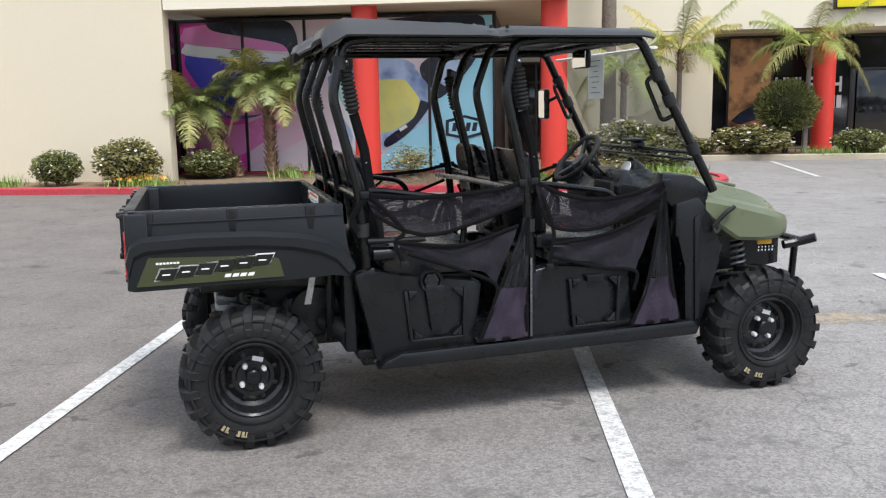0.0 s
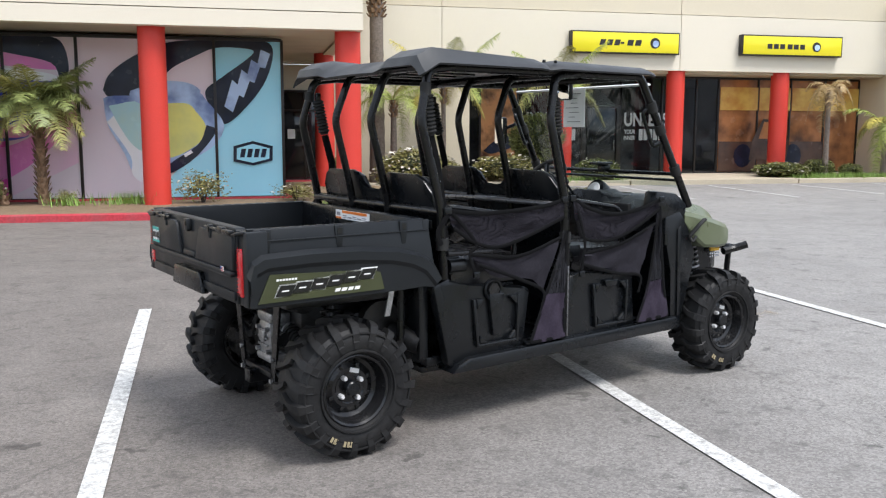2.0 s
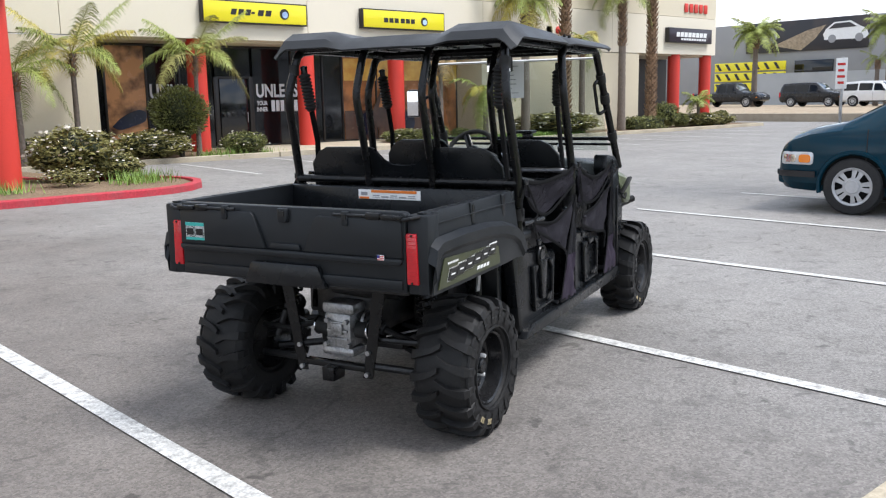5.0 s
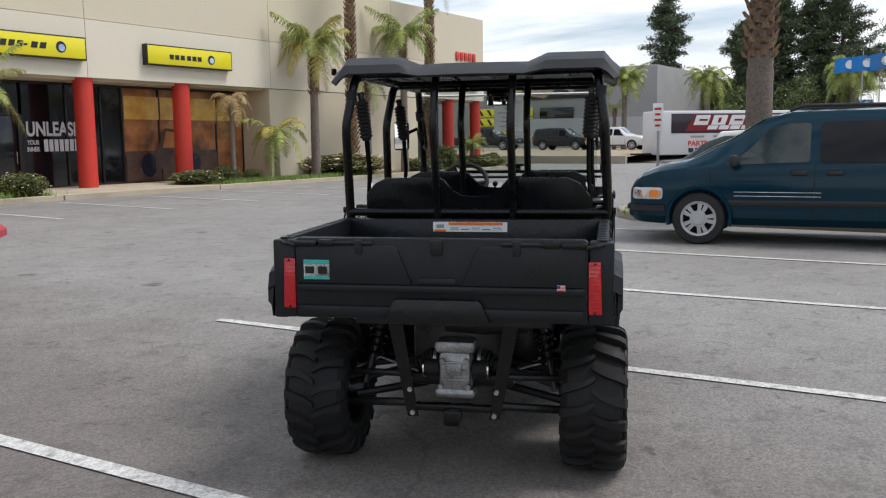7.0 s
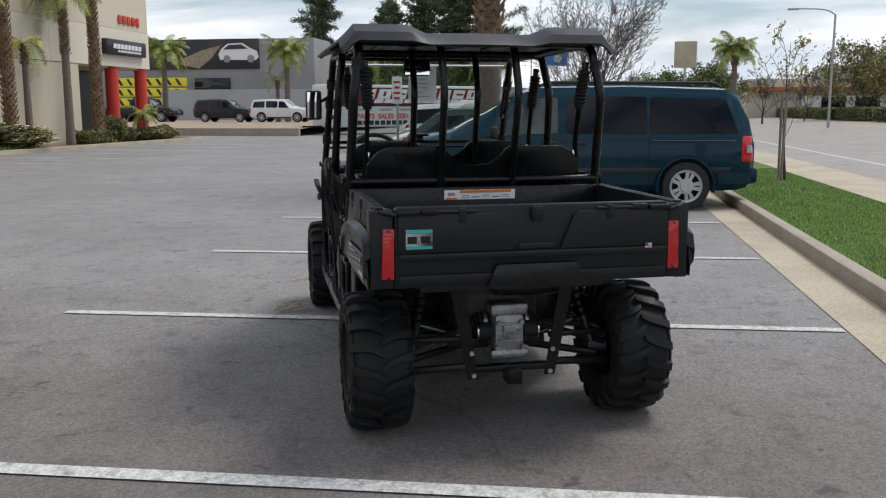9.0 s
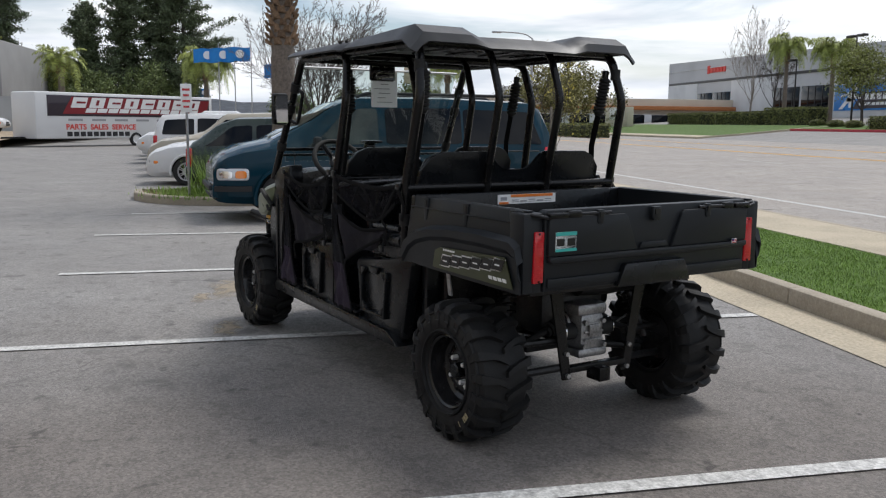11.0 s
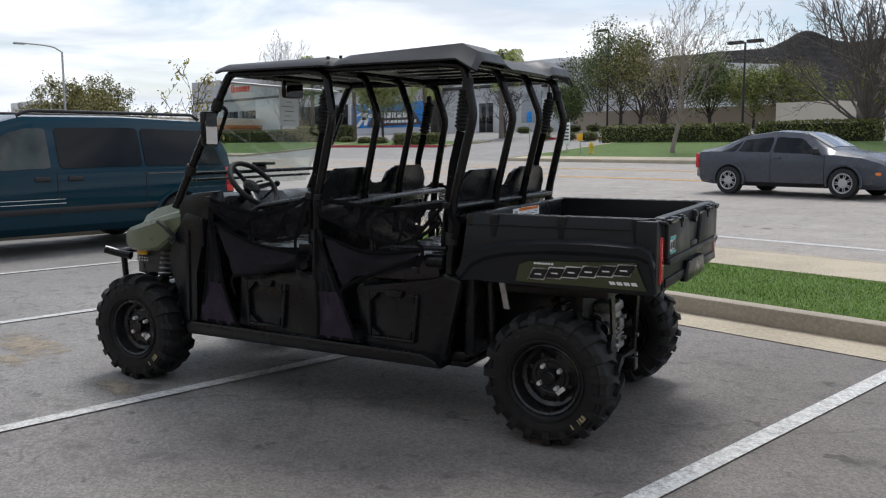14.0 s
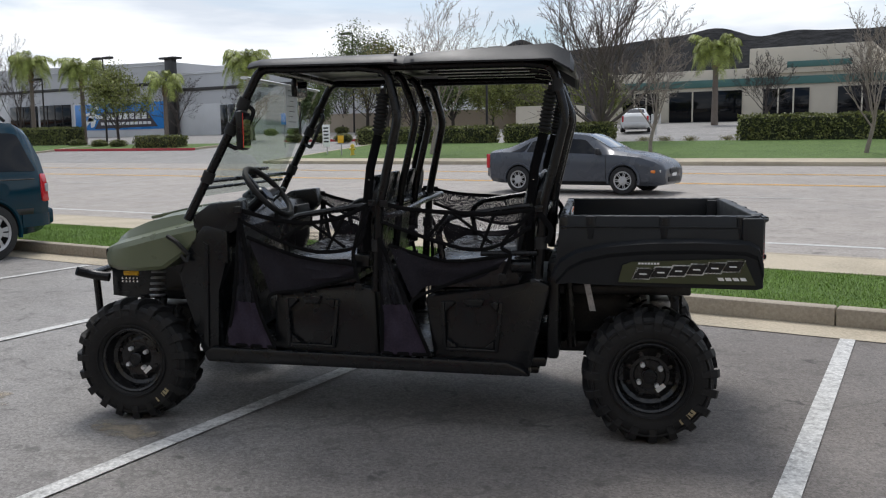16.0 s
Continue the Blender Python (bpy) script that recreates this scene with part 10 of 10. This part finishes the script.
for i, (x, y, h, lf, w) in enumerate(((44.0, -57, 8.2, "leaf_shrub_olive", 1.1), (47.6, -59, 9.6, "leaf_mid", 0.9), (53.0, -62, 8.0, "leaf_mid", 1.0), (37.4, -58, 6.0, "leaf_mid", 0.8), (50.4, -54.6, 4.2, "leaf_mid", 0.8), (40.6, -56, 6.8, "leaf_shrub_olive", 1.0))):
    tree(x, y, h, 0.18, 90 + i, "green leafy tree across the road", leaf=lf, n=7000 if lf == "leaf_mid" else 4500, size=0.12, clump=0.36, limbs=11, fork=0.16, open_=(0.12, 1.0), reach=0.72, widen=w)
palm(79.3, -45, gz(-45), 7.7, 0.2, 3.0, 28, "palm with drooping feathery fronds", seed=56, **QUEEN)
palm(71.3, -45, gz(-45), 6.7, 0.2, 2.9, 28, "palm with drooping feathery fronds", seed=51, **QUEEN)
palm(59.7, -45, gz(-45), 5.1, 0.18, 2.6, 12, "thin palm with few fronds by the workshop", seed=54, **QUEEN)
palm(50.0, -45.5, gz(-45.5), 6.2, 0.18, 2.9, 28, "palm with drooping feathery fronds", seed=53, **QUEEN)
palm(15.2, -61, gz(-61), 5.6, 0.22, 2.6, 28, "palm with a ruffled trunk before the office", seed=55, **QUEEN)
hedge(22.5, 32.6, -38.6, -37.4, 1.05, "long clipped dark hedge on the lawn bank", 101, dens=150, size=0.09)
hedge(14.9, 21.6, -38.6, -37.4, 1.1, "clipped dark hedge under the big tree", 102, dens=150, size=0.09)
hedge(-4, 7.9, -38.6, -37.4, 1.3, "long clipped dark hedge by the office", 103, dens=150, size=0.09)
hedge(68.5, 76.2, -43, -41, 1.6, "clipped rounded hedge before the workshop", 105, dens=110, size=0.1)
hedge(77.6, 86.6, -43, -41, 1.3, "clipped hedge before the workshop", 106, dens=110, size=0.1)
hedge(90, 99, -43, -41, 1.3, "clipped hedge before the workshop", 107, dens=110, size=0.1)
hedge(48.8, 53.6, -37.6, -36.4, 0.9, "clipped hedge with red tips on the driveway island", 108, dens=130, size=0.09)
for x, y in ((57.5, -38), (60.5, -38.5), (65.5, -40), (56.4, -55), (53.4, -55), (50.8, -56), (48.4, -56), (46.0, -57), (36.5, -41), (39, -41.5), (42, -42)):
    shrub(2, x, y, 2.0, 0.9, gz(y))
for x in (8.6, 10.6, 12.0, 13.2):
    shrub(3, x, -38.3, 0.9, 0.6, gz(-38.3))
kerb_run("red_kerb_far", 45.9, 62.2, -35.6, -35.35, 0.18, M["red_kerb"], "red painted kerb at the driveway", 5.5)
kerb_run("red_kerb_far", 33.0, 44.0, -43.2, -43.0, 0.18, M["red_kerb"], "red painted kerb at the driveway", 5.5)
mon = thing("monument_sign", "low pale block sign with a white panel", "sign", pose(104.4, -36.6, gz(-36.6)))
bm = B()
box(bm, (0, 0, 1.3), (8.0, 0.8, 2.6), 0.05)
part("block", bm, M["far_cream"], mon)
bm = B()
box(bm, (-0.4, 0.44, 1.7), (5.2, 0.1, 1.5), 0.02)
pl_ = part("panel", bm, M["white"], mon)
bm = B()
box(bm, (-0.4, 0.51, 1.5), (4.0, 0.04, 0.3), 0.0)
part("dark_bar", bm, M["sign_dark"], pl_, smooth=0)

# hydrant, marker and notices across the road
hy = thing("fire_hydrant", "yellow fire hydrant on the lawn bank", "fire hydrant", pose(27.7, -30.6, gz(-30.6) + 0.12))
M["hydrant"] = mat("yellow hydrant paint", (0.62, 0.45, 0.05), 0.5)
bm = B()
lathe(bm, [(0.14, 0), (0.14, 0.05), (0.10, 0.07), (0.10, 0.45), (0.13, 0.47), (0.12, 0.56), (0.05, 0.64), (0, 0.65)], 16)
part("barrel", bm, M["hydrant"], hy)
for s in S2:
    bm = B()
    cyl(bm, (s * 0.09, 0, 0.36), (s * 0.19, 0, 0.36), 0.055, 10)
    part("outlet", bm, M["hydrant"], hy)


def post_sign(x, y, h, w, ph, face, label, cat="sign"):
    th = thing("post_sign", label, cat, pose(x, y, gz(y) + 0.1))
    bm = B()
    tube(bm, [(0, 0, 0), (0, 0, h)], 0.035, 6)
    part("post", bm, M["alu"], th)
    bm = B()
    box(bm, (0, 0.05, h - ph / 2), (w, 0.03, ph), 0.008)
    part("plate", bm, face, th)
    return th


post_sign(28.5, -30.6, 1.15, 0.42, 0.42, M["yellow_tag"], "small yellow marker sign on a post")
nb = post_sign(30.2, -31.4, 1.75, 0.55, 1.3, M["paper"], "white notice board with dark bars on the lawn")
for k in range(5):
    bm = B()
    box(bm, (0, 0.072, 1.55 - 0.2 * k), (0.36, 0.012, 0.09))
    part("dark_bar", bm, M["sign_dark"], nb, smooth=0)
post_sign(37.6, -36, 2.3, 0.5, 0.75, M["blue_film"], "blue parking sign on a post")
post_sign(14.2, -43.5, 1.3, 0.6, 0.6, M["paper"], "white notice on a dark post")

# hills
bm = B()
rows = []
prof_h = [(-400, 34), (-200, 37), (-60, 38), (0, 37), (35, 36), (50, 37.5), (62, 36.5), (75, 39.5), (90, 38.5), (120, 36), (140, 37), (152, 40.5), (160, 38.5), (170, 36), (190, 36.5), (222, 35), (260, 30), (300, 26), (340, 22), (420, 17), (560, 15), (800, 12)]
top = rounded([(x, -300, z) for x, z in prof_h], 5)
top = [p + Vector((0, 0, 0.8 * noise.noise(Vector((p.x * 0.02, 3, 0))) + 1.0 * noise.noise(Vector((p.x * 0.07, 9, 0))))) for p in top]
loft(bm, [[(p.x, -230, 3.0) for p in top], [(p.x, -260, p.z * 0.45 + 3 * noise.noise(p * 0.03)) for p in top], [(p.x, -282, p.z * 0.78 + 3 * noise.noise(p * 0.035 + Vector((5, 0, 0)))) for p in top], [tuple(p) for p in top], [(p.x, -380, 0) for p in top]], close=False, caps=False)
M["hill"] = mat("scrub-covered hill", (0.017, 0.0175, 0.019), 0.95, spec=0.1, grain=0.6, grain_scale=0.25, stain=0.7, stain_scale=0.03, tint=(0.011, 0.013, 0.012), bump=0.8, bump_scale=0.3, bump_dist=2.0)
solid("hills", bm, M["hill"], "dark scrub-covered hills on the horizon", "hills", kind="structure")
bm = B()
top = [Vector((420, y, 9.5 + 5 * noise.noise(Vector((y * 0.012, 1, 0))) + 2 * noise.noise(Vector((y * 0.05, 4, 0))))) for y in range(-320, 420, 12)]
loft(bm, [[(360, p.y, 0.5) for p in top], [tuple(p) for p in top], [(520, p.y, 0) for p in top]], close=False, caps=False)
# distance haze painted into the colour: paler and bluer than the near hills
M["hill_far"] = mat("scrub hill with painted haze", (0.085, 0.092, 0.105), 0.95, spec=0.1, grain=0.4, grain_scale=0.2, stain=0.5, stain_scale=0.03, tint=(0.06, 0.068, 0.078))
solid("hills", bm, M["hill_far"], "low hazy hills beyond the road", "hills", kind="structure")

# ---- lawn blades near the lot ----
r_ = np.random.default_rng(5)
n = 170000
bx, by = r_.uniform(-5.5, 16, n), r_.uniform(-0.12, 1.78, n)
a = r_.uniform(0, 6.28, n)
hh = r_.uniform(0.012, 0.036, n) * (1 + 0.3 * np.sin(bx * 3.1) * np.sin(by * 4.3))
w = 0.0035
lx, ly = np.cos(a) * hh * 0.7, np.sin(a) * hh * 0.7
V = np.stack([np.stack([bx - np.sin(a) * w, by + np.cos(a) * w, np.full(n, 0.128)], 1), np.stack([bx + np.sin(a) * w, by - np.cos(a) * w, np.full(n, 0.128)], 1), np.stack([bx + lx, by + ly, 0.13 + hh], 1)], 1).reshape(-1, 3)
tagged(part("lawn_grass", mesh_np("lawn_grass", V, np.arange(len(V)).reshape(-1, 3)), M["blade"], smooth=0), "short mown green grass blades", "grass", kind="stuff")

# pale sand patches on the asphalt
M["sand"] = mat("pale sand stain", (0.34, 0.285, 0.21), 0.95, grain=0.5, grain_scale=50, stain=0.5, stain_scale=6, tint=(0.22, 0.19, 0.15))
n_, l_ = M["sand"].node_tree.nodes, M["sand"].node_tree.links
g_ = n_.new("ShaderNodeTexCoord")
v_ = n_.new("ShaderNodeVectorMath")
v_.operation = "DISTANCE"
v_.inputs[1].default_value = (0.5, 0.5, 0.0)
z_ = n_.new("ShaderNodeVectorMath")
z_.operation = "MULTIPLY"
z_.inputs[1].default_value = (1, 1, 0)
t_ = n_.new("ShaderNodeTexNoise")
t_.inputs["Scale"].default_value, t_.inputs["Detail"].default_value = 9.0, 6
m_ = n_.new("ShaderNodeMath")
m_.operation = "ADD"
e_ = n_.new("ShaderNodeMapRange")
e_.inputs["From Min"].default_value, e_.inputs["From Max"].default_value = 0.98, 0.6
e_.inputs["To Max"].default_value = 0.75
l_.new(g_.outputs["Generated"], z_.inputs[0])
l_.new(z_.outputs["Vector"], v_.inputs[0])
l_.new(g_.outputs["Object"], t_.inputs["Vector"])
l_.new(v_.outputs["Value"], m_.inputs[0])
l_.new(t_.outputs["Fac"], m_.inputs[1])
l_.new(m_.outputs[0], e_.inputs["Value"])
l_.new(e_.outputs["Result"], n_["Principled BSDF"].inputs["Alpha"])
for x, y, w, h in ((2.40, 6.5, 0.55, 0.22), (0.78, 6.45, 0.3, 0.12), (1.9, 6.75, 0.25, 0.1)):
    bm = B()
    ring = [(x + w * math.cos(t) * (1 + 0.45 * noise.noise(Vector((math.cos(t) * 2 + x, math.sin(t) * 2, 0)))), y + h * math.sin(t) * (1 + 0.5 * noise.noise(Vector((math.cos(t) * 2, math.sin(t) * 2 + y, 5)))), 0.005) for t in np.linspace(0, 6.283, 40)[:-1]]
    bm.faces.new([bm.verts.new(p) for p in ring])
    solid("sand_patch", bm, M["sand"], "thin pale sand patch on the asphalt", "sand", kind="structure", smooth=0)
